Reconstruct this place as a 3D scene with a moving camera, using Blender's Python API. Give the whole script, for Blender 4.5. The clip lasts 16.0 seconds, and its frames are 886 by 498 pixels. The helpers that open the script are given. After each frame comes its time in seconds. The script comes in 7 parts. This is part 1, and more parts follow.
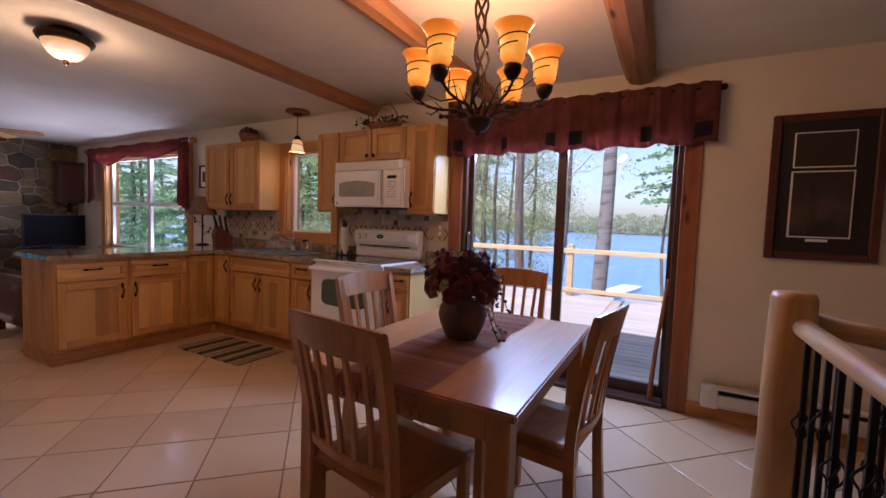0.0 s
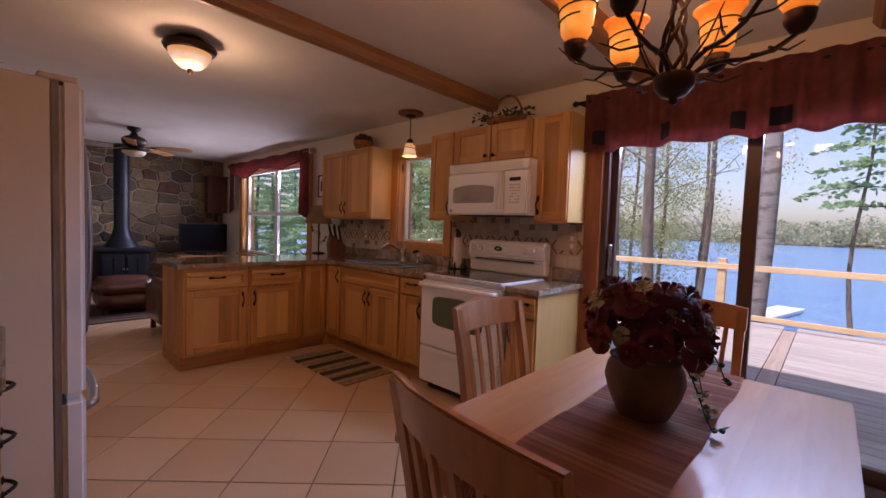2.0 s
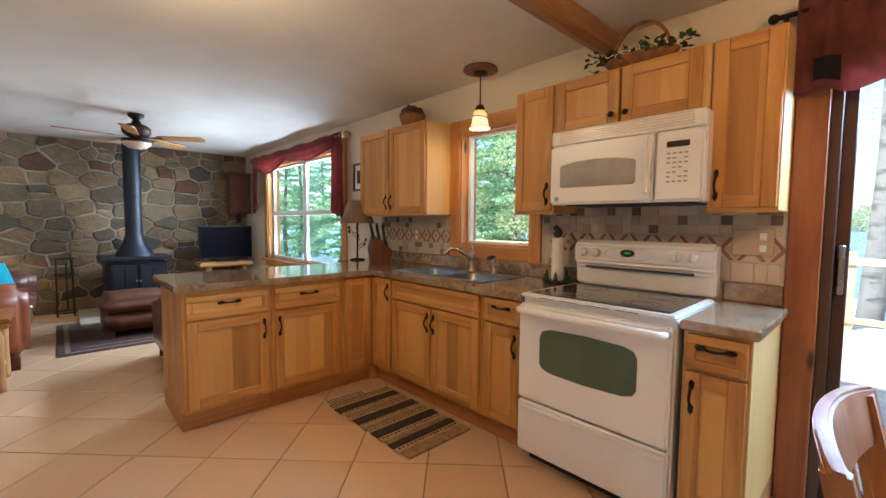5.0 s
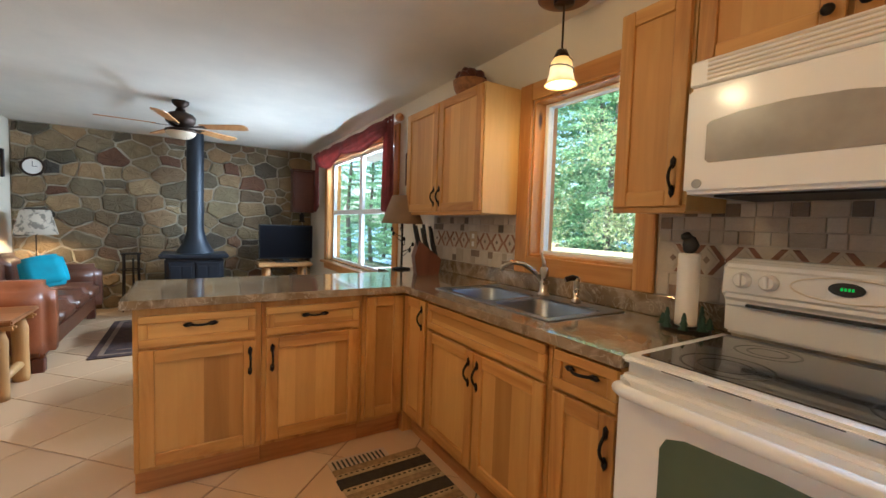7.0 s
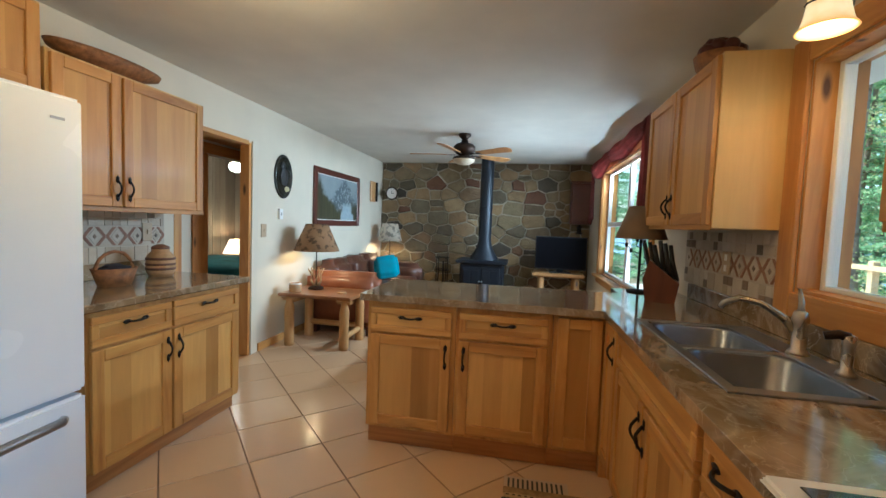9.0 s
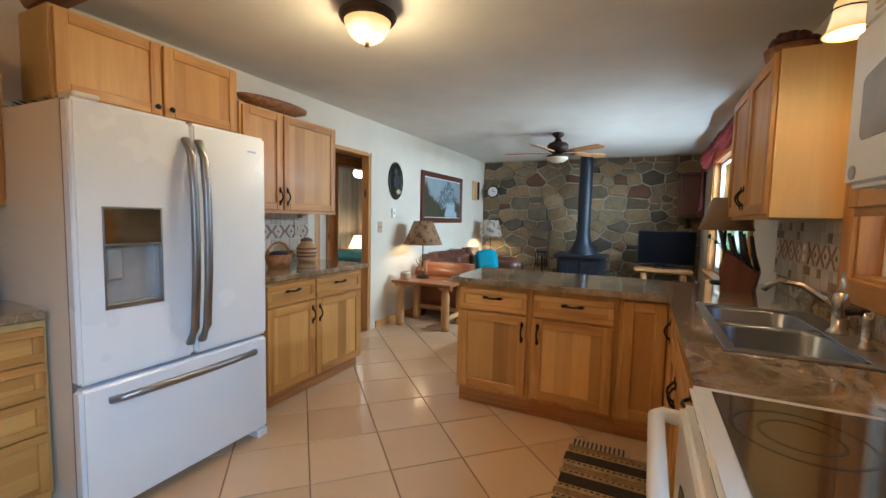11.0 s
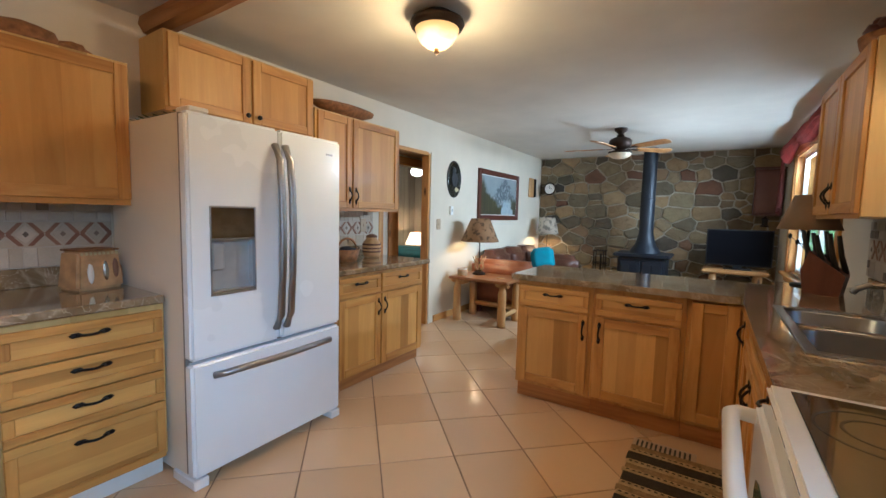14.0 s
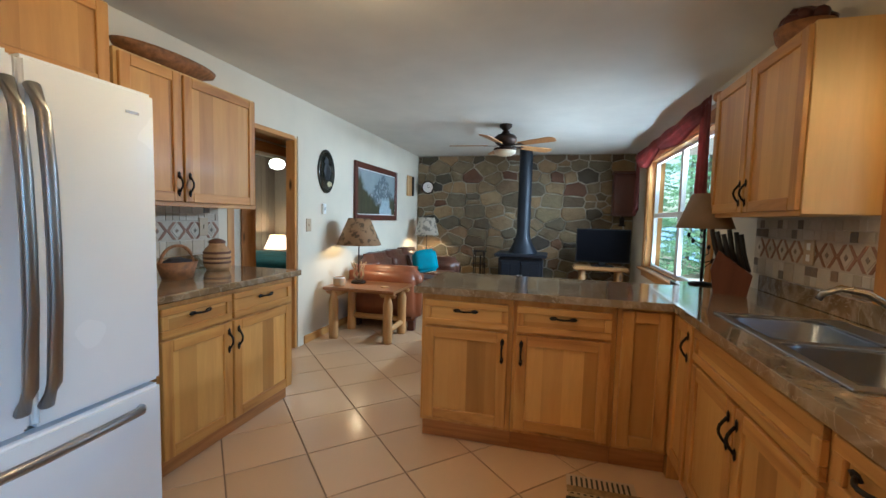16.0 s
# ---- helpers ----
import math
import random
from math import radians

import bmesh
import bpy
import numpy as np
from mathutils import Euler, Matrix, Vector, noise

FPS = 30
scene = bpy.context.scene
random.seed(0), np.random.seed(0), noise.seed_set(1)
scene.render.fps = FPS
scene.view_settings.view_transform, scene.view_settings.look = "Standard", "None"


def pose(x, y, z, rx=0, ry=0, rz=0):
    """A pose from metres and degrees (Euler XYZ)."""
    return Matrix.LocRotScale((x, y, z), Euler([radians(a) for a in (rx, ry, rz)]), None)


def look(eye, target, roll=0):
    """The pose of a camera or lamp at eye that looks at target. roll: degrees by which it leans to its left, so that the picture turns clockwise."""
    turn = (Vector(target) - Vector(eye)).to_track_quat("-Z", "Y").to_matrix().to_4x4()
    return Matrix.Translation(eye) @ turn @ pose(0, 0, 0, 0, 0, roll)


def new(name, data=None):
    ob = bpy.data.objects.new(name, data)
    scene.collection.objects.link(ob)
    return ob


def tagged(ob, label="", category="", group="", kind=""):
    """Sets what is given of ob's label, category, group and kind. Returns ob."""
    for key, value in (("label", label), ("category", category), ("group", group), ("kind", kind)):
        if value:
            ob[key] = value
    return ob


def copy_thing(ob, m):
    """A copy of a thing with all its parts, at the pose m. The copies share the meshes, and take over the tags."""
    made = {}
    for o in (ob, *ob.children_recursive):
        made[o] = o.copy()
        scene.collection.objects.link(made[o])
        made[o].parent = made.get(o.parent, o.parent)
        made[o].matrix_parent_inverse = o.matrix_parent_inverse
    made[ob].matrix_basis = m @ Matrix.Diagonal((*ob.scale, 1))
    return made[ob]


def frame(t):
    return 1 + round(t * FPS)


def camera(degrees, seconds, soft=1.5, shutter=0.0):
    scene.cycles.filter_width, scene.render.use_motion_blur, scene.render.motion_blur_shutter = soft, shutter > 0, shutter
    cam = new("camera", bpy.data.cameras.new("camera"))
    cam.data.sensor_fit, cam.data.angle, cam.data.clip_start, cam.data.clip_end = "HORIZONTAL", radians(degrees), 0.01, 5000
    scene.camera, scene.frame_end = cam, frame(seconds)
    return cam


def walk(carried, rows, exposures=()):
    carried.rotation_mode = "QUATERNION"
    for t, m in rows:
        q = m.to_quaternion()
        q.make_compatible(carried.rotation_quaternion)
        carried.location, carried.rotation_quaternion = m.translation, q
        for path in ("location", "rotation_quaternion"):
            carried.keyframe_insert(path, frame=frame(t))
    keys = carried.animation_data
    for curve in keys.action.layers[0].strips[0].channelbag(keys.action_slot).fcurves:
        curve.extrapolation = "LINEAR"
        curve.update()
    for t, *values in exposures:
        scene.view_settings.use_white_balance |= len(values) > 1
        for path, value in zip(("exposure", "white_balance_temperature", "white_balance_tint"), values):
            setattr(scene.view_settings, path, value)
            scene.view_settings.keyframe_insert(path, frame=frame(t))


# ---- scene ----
cam = camera(94.0, 16.0)
PATH = [
    (0, (-0.014, 0.016, 1.26), (-0.97, 1.769, 1.139), 2.0),
    (0.5, (-0.14, 0.076, 1.273), (-1.166, 1.788, 1.155), 1.8),
    (1, (-0.235, 0.143, 1.264), (-1.367, 1.788, 1.157), 2.0),
    (1.5, (-0.327, 0.286, 1.276), (-1.582, 1.839, 1.176), 2.1),
    (1.6, (-0.337, 0.327, 1.272), (-1.621, 1.859, 1.186), 2.0),
    (2, (-0.427, 0.393, 1.276), (-1.796, 1.847, 1.173), 2.1),
    (2.5, (-0.602, 0.426, 1.287), (-2.05, 1.802, 1.177), 1.8),
    (3, (-0.789, 0.462, 1.285), (-2.279, 1.79, 1.168), 1.4),
    (3.5, (-0.954, 0.552, 1.279), (-2.455, 1.869, 1.156), 1.1),
    (3.7, (-1.016, 0.593, 1.284), (-2.513, 1.912, 1.156), 0.9),
    (5.8, (-1.731, 1.104, 1.282), (-3.174, 2.483, 1.156), 0.6),
    (6, (-1.798, 1.184, 1.276), (-3.265, 2.538, 1.152), 0.7),
    (6.5, (-1.962, 1.397, 1.282), (-3.527, 2.638, 1.164), 1.2),
    (7, (-2.035, 1.595, 1.269), (-3.738, 2.637, 1.153), 1.8),
    (7.5, (-2.051, 1.814, 1.281), (-3.903, 2.558, 1.159), 2.1),
    (8, (-2.107, 1.998, 1.279), (-4.068, 2.367, 1.151), 2.2),
    (8.5, (-2.093, 2.104, 1.315), (-4.089, 2.068, 1.198), 2.3),
    (9, (-1.983, 2.232, 1.317), (-3.944, 1.859, 1.198), 2.2),
    (9.2, (-1.945, 2.266, 1.319), (-3.885, 1.796, 1.201), 2.0),
    (11.3, (-1.562, 2.539, 1.307), (-3.338, 1.632, 1.154), 1.3),
    (11.5, (-1.544, 2.538, 1.311), (-3.306, 1.605, 1.156), 1.3),
    (12, (-1.524, 2.54, 1.304), (-3.235, 1.517, 1.146), 1.1),
    (12.5, (-1.504, 2.527, 1.31), (-3.163, 1.421, 1.149), 0.9),
    (13, (-1.49, 2.517, 1.314), (-3.109, 1.353, 1.152), 1.0),
    (13.5, (-1.481, 2.511, 1.313), (-3.098, 1.345, 1.151), 1.1),
    (14, (-1.488, 2.512, 1.312), (-3.158, 1.425, 1.144), 1.4),
    (14.5, (-1.535, 2.491, 1.308), (-3.287, 1.543, 1.131), 1.8),
    (15, (-1.639, 2.376, 1.31), (-3.475, 1.603, 1.132), 2.1),
    (15.5, (-1.771, 2.25, 1.301), (-3.668, 1.638, 1.132), 2.0),
    (16, (-2.0, 2.074, 1.289), (-3.93, 1.57, 1.142), 1.5),
]
WORLD_STRENGTH, SUN_STRENGTH = 0.15, 4.3
EXPOSURES = [(0.0, 0.75, 5450, 34), (1.0, 0.6, 5600, 36), (1.5, 0.45, 5750, 38), (2.5, 0.45, 6000, 46), (3.0, 0.8, 5900, 42), (3.5, 1.25, 5550, 22), (6.0, 1.85, 5200, 5), (7.5, 1.68, 5150, 1), (8.5, 1.37, 5050, -3), (13.0, 1.47, 5150, 3), (16.0, 1.33, 5000, -1)]
walk(cam, [(t, look(eye, target, roll)) for t, eye, target, roll in PATH], EXPOSURES)

# world and sun
CEIL, N, S, W, EAST = 2.385, 3.32, -0.28, -9.09, 2.3
SUN_EL, SUN_AZ = 63.0, 205.0      # azimuth: degrees clockwise from +y to where the sun stands
world = bpy.data.worlds.new("sky")
scene.world = world
world.use_nodes = True
sky = world.node_tree.nodes.new("ShaderNodeTexSky")
sky.sky_type, sky.sun_disc, sky.sun_elevation, sky.sun_rotation = "NISHITA", False, radians(SUN_EL), radians(SUN_AZ)
sky.air_density, sky.dust_density = 1.25, 2.0
bg = world.node_tree.nodes["Background"]
world.node_tree.links.new(sky.outputs[0], bg.inputs[0])
bg.inputs[1].default_value = WORLD_STRENGTH
sun = new("sun", bpy.data.lights.new("sun", "SUN"))
sun.data.energy, sun.data.angle, sun.data.color = SUN_STRENGTH, radians(0.6), (1, 0.95, 0.86)
away = Vector((math.sin(radians(SUN_AZ)) * math.cos(radians(SUN_EL)), math.cos(radians(SUN_AZ)) * math.cos(radians(SUN_EL)), math.sin(radians(SUN_EL))))
sun.matrix_world = look(away * 30, (0, 0, 0))


def bulb(x, y, z, watts, colour=(1, 0.62, 0.28), radius=0.03):
    ob = new("bulb_light", bpy.data.lights.new("bulb_light", "POINT"))
    ob.data.energy, ob.data.color, ob.data.shadow_soft_size = watts, colour, radius
    ob.location = (x, y, z)
    return ob


CHAND = (-0.79, 1.727)
for k in range(6):
    a = radians(60 * k + 20)
    bulb(CHAND[0] + 0.3 * math.cos(a), CHAND[1] + 0.3 * math.sin(a), 2.09, 2.3, (1, 0.54, 0.21))
bulb(-3.4, 1.195, 2.17, 9.5, (1, 0.66, 0.32), 0.06)
bulb(-3.49, 3.12, 1.97, 2.2, (1, 0.66, 0.3))
bulb(-6.18, 0.02, 1.1, 3.5, (1, 0.68, 0.34), 0.04)
bulb(-8.68, 0.04, 1.13, 7, (1, 0.68, 0.34), 0.04)
bulb(-8.7, -2.85, 0.85, 6, (1, 0.7, 0.4), 0.05)
bulb(-7.5, -2.0, 2.0, 7, (1, 0.85, 0.65), 0.08)



def window_light(name, x, y, z, w, h, watts, tilt, colour=(0.88, 0.94, 1.0), spread=130):
    """An added area lamp that stands in for daylight at a window, pointing into the room."""
    ob = new(name, bpy.data.lights.new(name, "AREA"))
    ob.data.shape, ob.data.size, ob.data.size_y = "RECTANGLE", w, h
    ob.data.energy, ob.data.color, ob.data.spread = watts, colour, radians(spread)
    ob.matrix_world = pose(x, y, z, 90 - tilt, 0, 180)
    return ob


# Added lamps: two for the sky, one low for light thrown up by the deck.
window_light("sky_in_sliding_door", -0.81, N + 0.175, 1.93, 1.5, 0.14, 39, 33, (0.58, 0.78, 1.0), 175)
window_light("sky_in_living_window", -6.96, N + 0.17, 2.0, 2.1, 0.14, 27, 22)
window_light("deck_glow_in_living_window", -6.96, N + 0.17, 0.755, 2.1, 0.05, 8.5, -48)

# ---- materials ----


class Nodes:
    """A short way to write node trees."""

    def __init__(self, name):
        self.m = bpy.data.materials.new(name)
        self.m.use_nodes = True
        self.t = self.m.node_tree
        self.p = self.t.nodes["Principled BSDF"]
        self.out = self.t.nodes["Material Output"]

    def n(self, kind, **kw):
        node = self.t.nodes.new("ShaderNode" + kind)
        for k, v in kw.items():
            node.inputs[k].default_value = v
        return node

    def link(self, a, b):
        self.t.links.new(a, b)

    def coord(self, scale=(1, 1, 1), rot=(0, 0, 0), offset=True):
        tc, mp = self.n("TexCoord"), self.n("Mapping")
        mp.inputs["Scale"].default_value, mp.inputs["Rotation"].default_value = scale, rot
        if offset:
            oi, mul = self.n("ObjectInfo"), self.n("Math")
            mul.operation, mul.inputs[1].default_value = "MULTIPLY", 53.0
            self.link(oi.outputs["Random"], mul.inputs[0])
            add = self.n("VectorMath")
            self.link(tc.outputs["Object"], add.inputs[0])
            self.link(mul.outputs[0], add.inputs[1])
            self.link(add.outputs[0], mp.inputs["Vector"])
        else:
            self.link(tc.outputs["Object"], mp.inputs["Vector"])
        return mp.outputs[0]

    def noise(self, vec, scale, detail=4, rough=0.55, distort=0.0):
        nz = self.n("TexNoise", Scale=scale, Detail=detail, Roughness=rough, Distortion=distort)
        self.link(vec, nz.inputs["Vector"])
        return nz.outputs["Fac"]

    def ramp(self, fac, stops, constant=False):
        r = self.n("ValToRGB")
        r.color_ramp.interpolation = "CONSTANT" if constant else "LINEAR"
        e = r.color_ramp.elements
        while len(e) < len(stops):
            e.new(0.5)
        for el, (pos, c) in zip(e, stops):
            el.position, el.color = pos, (*c, 1) if len(c) == 3 else c
        self.link(fac, r.inputs[0])
        return r.outputs[0]

    def mix(self, fac, a, b, mode="MIX"):
        mx = self.n("Mix")
        mx.data_type, mx.blend_type = "RGBA", mode
        for sock, v in ((mx.inputs[0], fac), (mx.inputs[6], a), (mx.inputs[7], b)):
            if hasattr(v, "is_linked"):
                self.link(v, sock)
            elif isinstance(v, (int, float)):
                sock.default_value = v
            else:
                sock.default_value = (*v, 1)
        return mx.outputs[2]

    def rand(self):
        return self.n("ObjectInfo").outputs["Random"]

    def math(self, op, a, b=0.0):
        m = self.n("Math")
        m.operation = op
        for sock, v in ((m.inputs[0], a), (m.inputs[1], b)):
            if hasattr(v, "is_linked"):
                self.link(v, sock)
            else:
                sock.default_value = v
        return m.outputs[0]

    def done(self, colour, rough=0.5, metal=0.0, height=None, bump=0.2, dist=0.01, spec=0.5, coat=0.0):
        if hasattr(colour, "is_linked"):
            self.link(colour, self.p.inputs["Base Color"])
        else:
            self.p.inputs["Base Color"].default_value = (*colour, 1)
        if hasattr(rough, "is_linked"):
            self.link(rough, self.p.inputs["Roughness"])
        else:
            self.p.inputs["Roughness"].default_value = rough
        self.p.inputs["Metallic"].default_value = metal
        self.p.inputs["Specular IOR Level"].default_value = spec
        self.p.inputs["Coat Weight"].default_value = coat
        self.p.inputs["Coat Roughness"].default_value = 0.13
        if height is not None:
            b = self.n("Bump", Strength=bump, Distance=dist)
            self.link(height, b.inputs["Height"])
            self.link(b.outputs[0], self.p.inputs["Normal"])
        return self.m


def plain(name, col, rough=0.5, metal=0.0, var=0.18, scale=6.0, bump=0.15, fine=60.0, spec=0.5, coat=0.0, dist=0.004):
    """A surface of one colour with blotches at one scale and grain at a finer one."""
    g = Nodes(name)
    v = g.coord()
    big, small = g.noise(v, scale, 3), g.noise(v, fine, 3)
    dark = tuple(c * (1 - var) for c in col)
    light = tuple(min(1, c * (1 + var * 0.7)) for c in col)
    c = g.mix(g.ramp(big, [(0.3, (0, 0, 0)), (0.7, (1, 1, 1))]), dark, light)
    c = g.mix(g.math("MULTIPLY", small, var * 0.6), c, tuple(x * 0.55 for x in col))
    r = g.math("ADD", g.math("MULTIPLY", big, 0.16), rough - 0.08)
    return g.done(c, r, metal, small, bump, dist, spec, coat)


def wood(name, light, mid, dark, axis="z", plank=0.0, knots=False, rough=0.46, coat=0.03, shift=0.35):
    """Boards with grain along one axis; plank: the boards' width across the grain."""
    g = Nodes(name)
    sc = {"x": (0.9, 9, 9), "y": (9, 0.9, 9), "z": (9, 9, 0.9)}[axis]
    v = g.coord(sc)
    grain = g.noise(v, 1.0, 6, 0.6, 1.4)
    fine = g.noise(g.coord(tuple(s * 5 for s in sc)), 1.0, 3, 0.6)
    c = g.ramp(grain, [(0.28, dark), (0.5, mid), (0.72, light)])
    if plank:
        sep = g.n("SeparateXYZ")
        g.link(g.coord(offset=False), sep.inputs[0])
        across = g.math("ADD", sep.outputs[{"x": 2, "y": 0, "z": 0}[axis]], g.math("MULTIPLY", g.rand(), 7.3))
        cell = g.math("FLOOR", g.math("DIVIDE", across, plank))
        wn = g.n("TexWhiteNoise")
        wn.noise_dimensions = "1D"
        g.link(g.math("ADD", cell, g.math("MULTIPLY", g.rand(), 91.0)), wn.inputs["W"])
        tone = g.ramp(wn.outputs["Value"], [(0.0, tuple(x * 0.62 for x in mid)), (0.3, mid), (0.7, light), (1.0, tuple(min(1, x * 1.2) for x in light))])
        c = g.mix(0.68, c, tone)
    wn2 = g.ramp(g.rand(), [(0, (0.86, 0.83, 0.8)), (1, (1.06, 1.05, 1.04))])
    c = g.mix(shift * 2, c, wn2, "MULTIPLY") if shift else c
    c = g.mix(g.math("MULTIPLY", fine, 0.22), c, tuple(x * 0.5 for x in dark))
    if knots:
        vo = g.n("TexVoronoi", Scale=1.0)
        vs = {"x": (2.2, 7, 7), "y": (7, 2.2, 7), "z": (7, 7, 2.2)}[axis]
        g.link(g.coord(vs), vo.inputs["Vector"])
        k = g.ramp(vo.outputs["Distance"], [(0.06, (1, 1, 1)), (0.15, (0, 0, 0))])
        c = g.mix(k, c, tuple(x * 0.22 for x in dark))
    return g.done(c, g.math("ADD", g.math("MULTIPLY", fine, 0.15), rough - 0.06), 0, fine, 0.08, 0.003, 0.5, coat)


HICK = ((0.70, 0.412, 0.118), (0.575, 0.29, 0.066), (0.36, 0.15, 0.031))
hickory = wood("hickory_upright", *HICK, axis="z", shift=0.4)
hickory_across = wood("hickory_across", *HICK, axis="x", shift=0.4)
hickory_panel = wood("hickory_panel", *HICK, axis="z", plank=0.105, shift=0.3)
hickory_drawer = wood("hickory_drawer", *HICK, axis="x", plank=0.07, shift=0.3)
cab_side = wood("maple_side", (0.72, 0.5, 0.19), (0.62, 0.395, 0.128), (0.5, 0.285, 0.08), axis="z", plank=0.1, shift=0.2)
plinth_wood = wood("stained_plinth", (0.56, 0.265, 0.075), (0.45, 0.19, 0.048), (0.26, 0.098, 0.025), axis="x", knots=True)
pine = wood("knotty_pine", (0.68, 0.375, 0.105), (0.57, 0.275, 0.068), (0.41, 0.165, 0.04), axis="z", knots=True)
pine_x = wood("knotty_pine_across", (0.68, 0.375, 0.105), (0.57, 0.275, 0.068), (0.41, 0.165, 0.04), axis="x", knots=True)
beam_wood = wood("beam_log", (0.44, 0.23, 0.09), (0.33, 0.155, 0.055), (0.21, 0.088, 0.03), axis="y", knots=True, rough=0.5, coat=0.05)
log_wood = wood("peeled_log", (0.67, 0.43, 0.19), (0.55, 0.31, 0.11), (0.38, 0.18, 0.055), axis="z", knots=True, rough=0.45)
log_wood_y = wood("peeled_log_rail", (0.67, 0.43, 0.19), (0.55, 0.31, 0.11), (0.38, 0.18, 0.055), axis="y", knots=True, rough=0.45)
log_wood_x = wood("peeled_log_across", (0.67, 0.43, 0.19), (0.55, 0.31, 0.11), (0.38, 0.18, 0.055), axis="x", knots=True, rough=0.45)
table_wood = wood("honey_table_wood", (0.62, 0.32, 0.12), (0.53, 0.245, 0.078), (0.42, 0.17, 0.05), axis="y", plank=0.11, rough=0.33, coat=0.18)
chair_wood = wood("honey_chair_wood", (0.6, 0.29, 0.1), (0.51, 0.22, 0.068), (0.37, 0.145, 0.042), axis="z", rough=0.3, coat=0.4)
red_pine = wood("red_stained_casing", (0.4, 0.15, 0.055), (0.31, 0.105, 0.035), (0.2, 0.06, 0.02), axis="z", knots=True)
deck_wood = wood("weathered_deck", (0.5, 0.45, 0.4), (0.43, 0.38, 0.33), (0.33, 0.28, 0.24), axis="x", rough=0.75, coat=0.0)
rail_wood = wood("new_deck_rail", (0.78, 0.6, 0.34), (0.7, 0.5, 0.26), (0.56, 0.37, 0.17), axis="x", rough=0.7, coat=0.0)
fan_wood = wood("fan_blade_oak", (0.6, 0.33, 0.12), (0.5, 0.25, 0.08), (0.36, 0.16, 0.05), axis="x")
panelling = wood("grey_wood_panelling", (0.3, 0.26, 0.21), (0.24, 0.2, 0.16), (0.15, 0.125, 0.1), axis="z", plank=0.14, rough=0.55, coat=0)
red_pine_jamb = wood("amber_pine_jamb", (0.5, 0.23, 0.065), (0.4, 0.165, 0.042), (0.27, 0.1, 0.026), axis="z", knots=True)
picture_wood = plain("dark_cherry_frame", (0.1, 0.03, 0.018), 0.35)
wall_paint = plain("cream_wall_paint", (0.70, 0.63, 0.50), 0.7, var=0.05, scale=2, bump=0.25, fine=90)
ceil_paint = plain("textured_ceiling_paint", (0.70, 0.66, 0.58), 0.75, var=0.06, scale=3, bump=0.22, fine=24, dist=0.006)
white_trim = plain("white_vinyl", (0.82, 0.82, 0.8), 0.35, var=0.04)
white_enamel = plain("white_enamel", (0.86, 0.86, 0.85), 0.33, var=0.03, scale=2, bump=0.02, coat=0.4)
# White enamel for the refrigerator, with cool daylight put into its colour.
fridge_white = plain("daylight_tinted_enamel", (0.83, 0.86, 0.91), 0.26, var=0.03, scale=2, bump=0.02, coat=0.3)
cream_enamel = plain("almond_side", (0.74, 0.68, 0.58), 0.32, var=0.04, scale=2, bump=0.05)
black_glass = plain("black_glass", (0.012, 0.012, 0.013), 0.06, var=0.1, bump=0.0, coat=0.5)
# The oven glass's green is a reflection, put into the base colour.
oven_glass = plain("oven_window", (0.085, 0.125, 0.08), 0.12, var=0.1, bump=0.0)
mw_glass = plain("speckled_microwave_window", (0.36, 0.34, 0.31), 0.25, var=0.25, fine=300, bump=0.02)
grey_key = plain("grey_key", (0.38, 0.38, 0.38), 0.5)
burner_grey = plain("burner_ring", (0.03, 0.03, 0.03), 0.2, bump=0)
iron = plain("black_iron", (0.018, 0.015, 0.013), 0.5, 0.6, bump=0.25)
bronze = plain("dark_bronze", (0.035, 0.02, 0.013), 0.42, 0.7, bump=0.2)
stove_iron = plain("blue_black_stove_iron", (0.014, 0.019, 0.029), 0.45, 0.3, bump=0.3)
handle_steel = plain("satin_handle_steel", (0.36, 0.36, 0.37), 0.36, 1.0, var=0.08, fine=200, bump=0.05)
steel = plain("brushed_steel", (0.4, 0.41, 0.43), 0.33, 1.0, var=0.08, fine=200, bump=0.05)
# The sink steel copied darker and bluer: the bowls' dimness is in the colour.
bowl_steel = plain("dimmed_bowl_steel", (0.26, 0.28, 0.32), 0.34, 1.0, var=0.12, fine=200, bump=0.05)
nickel = plain("brushed_nickel", (0.5, 0.46, 0.41), 0.28, 1.0, var=0.06, fine=150, bump=0.04)
rubber = plain("black_plastic", (0.015, 0.015, 0.016), 0.5)
leather = plain("brown_leather", (0.115, 0.042, 0.022), 0.34, var=0.35, scale=5, bump=0.4, fine=90, coat=0.1)
leather_tan = plain("chestnut_leather", (0.27, 0.085, 0.032), 0.36, var=0.25, scale=5, bump=0.35, fine=90, coat=0.1)
teal_cloth = plain("turquoise_cloth", (0.03, 0.28, 0.38), 0.9, var=0.2, fine=250, bump=0.5)
teal_quilt = plain("teal_quilt", (0.05, 0.2, 0.22), 0.9, var=0.3, fine=120, bump=0.5)
burgundy = plain("burgundy_cloth", (0.22, 0.05, 0.042), 0.85, var=0.3, scale=9, fine=220, bump=0.4)
rust_cloth = plain("rust_valance_cloth", (0.23, 0.07, 0.064), 0.9, var=0.3, scale=12, fine=220, bump=0.5)
navy_cloth = plain("navy_patch_cloth", (0.02, 0.02, 0.035), 0.9, fine=220, bump=0.4)
terracotta = plain("brown_clay", (0.16, 0.075, 0.045), 0.6, var=0.35, scale=9, bump=0.35)
rose_red = plain("dark_red_petals", (0.13, 0.012, 0.02), 0.75, var=0.45, scale=20, bump=0.3)
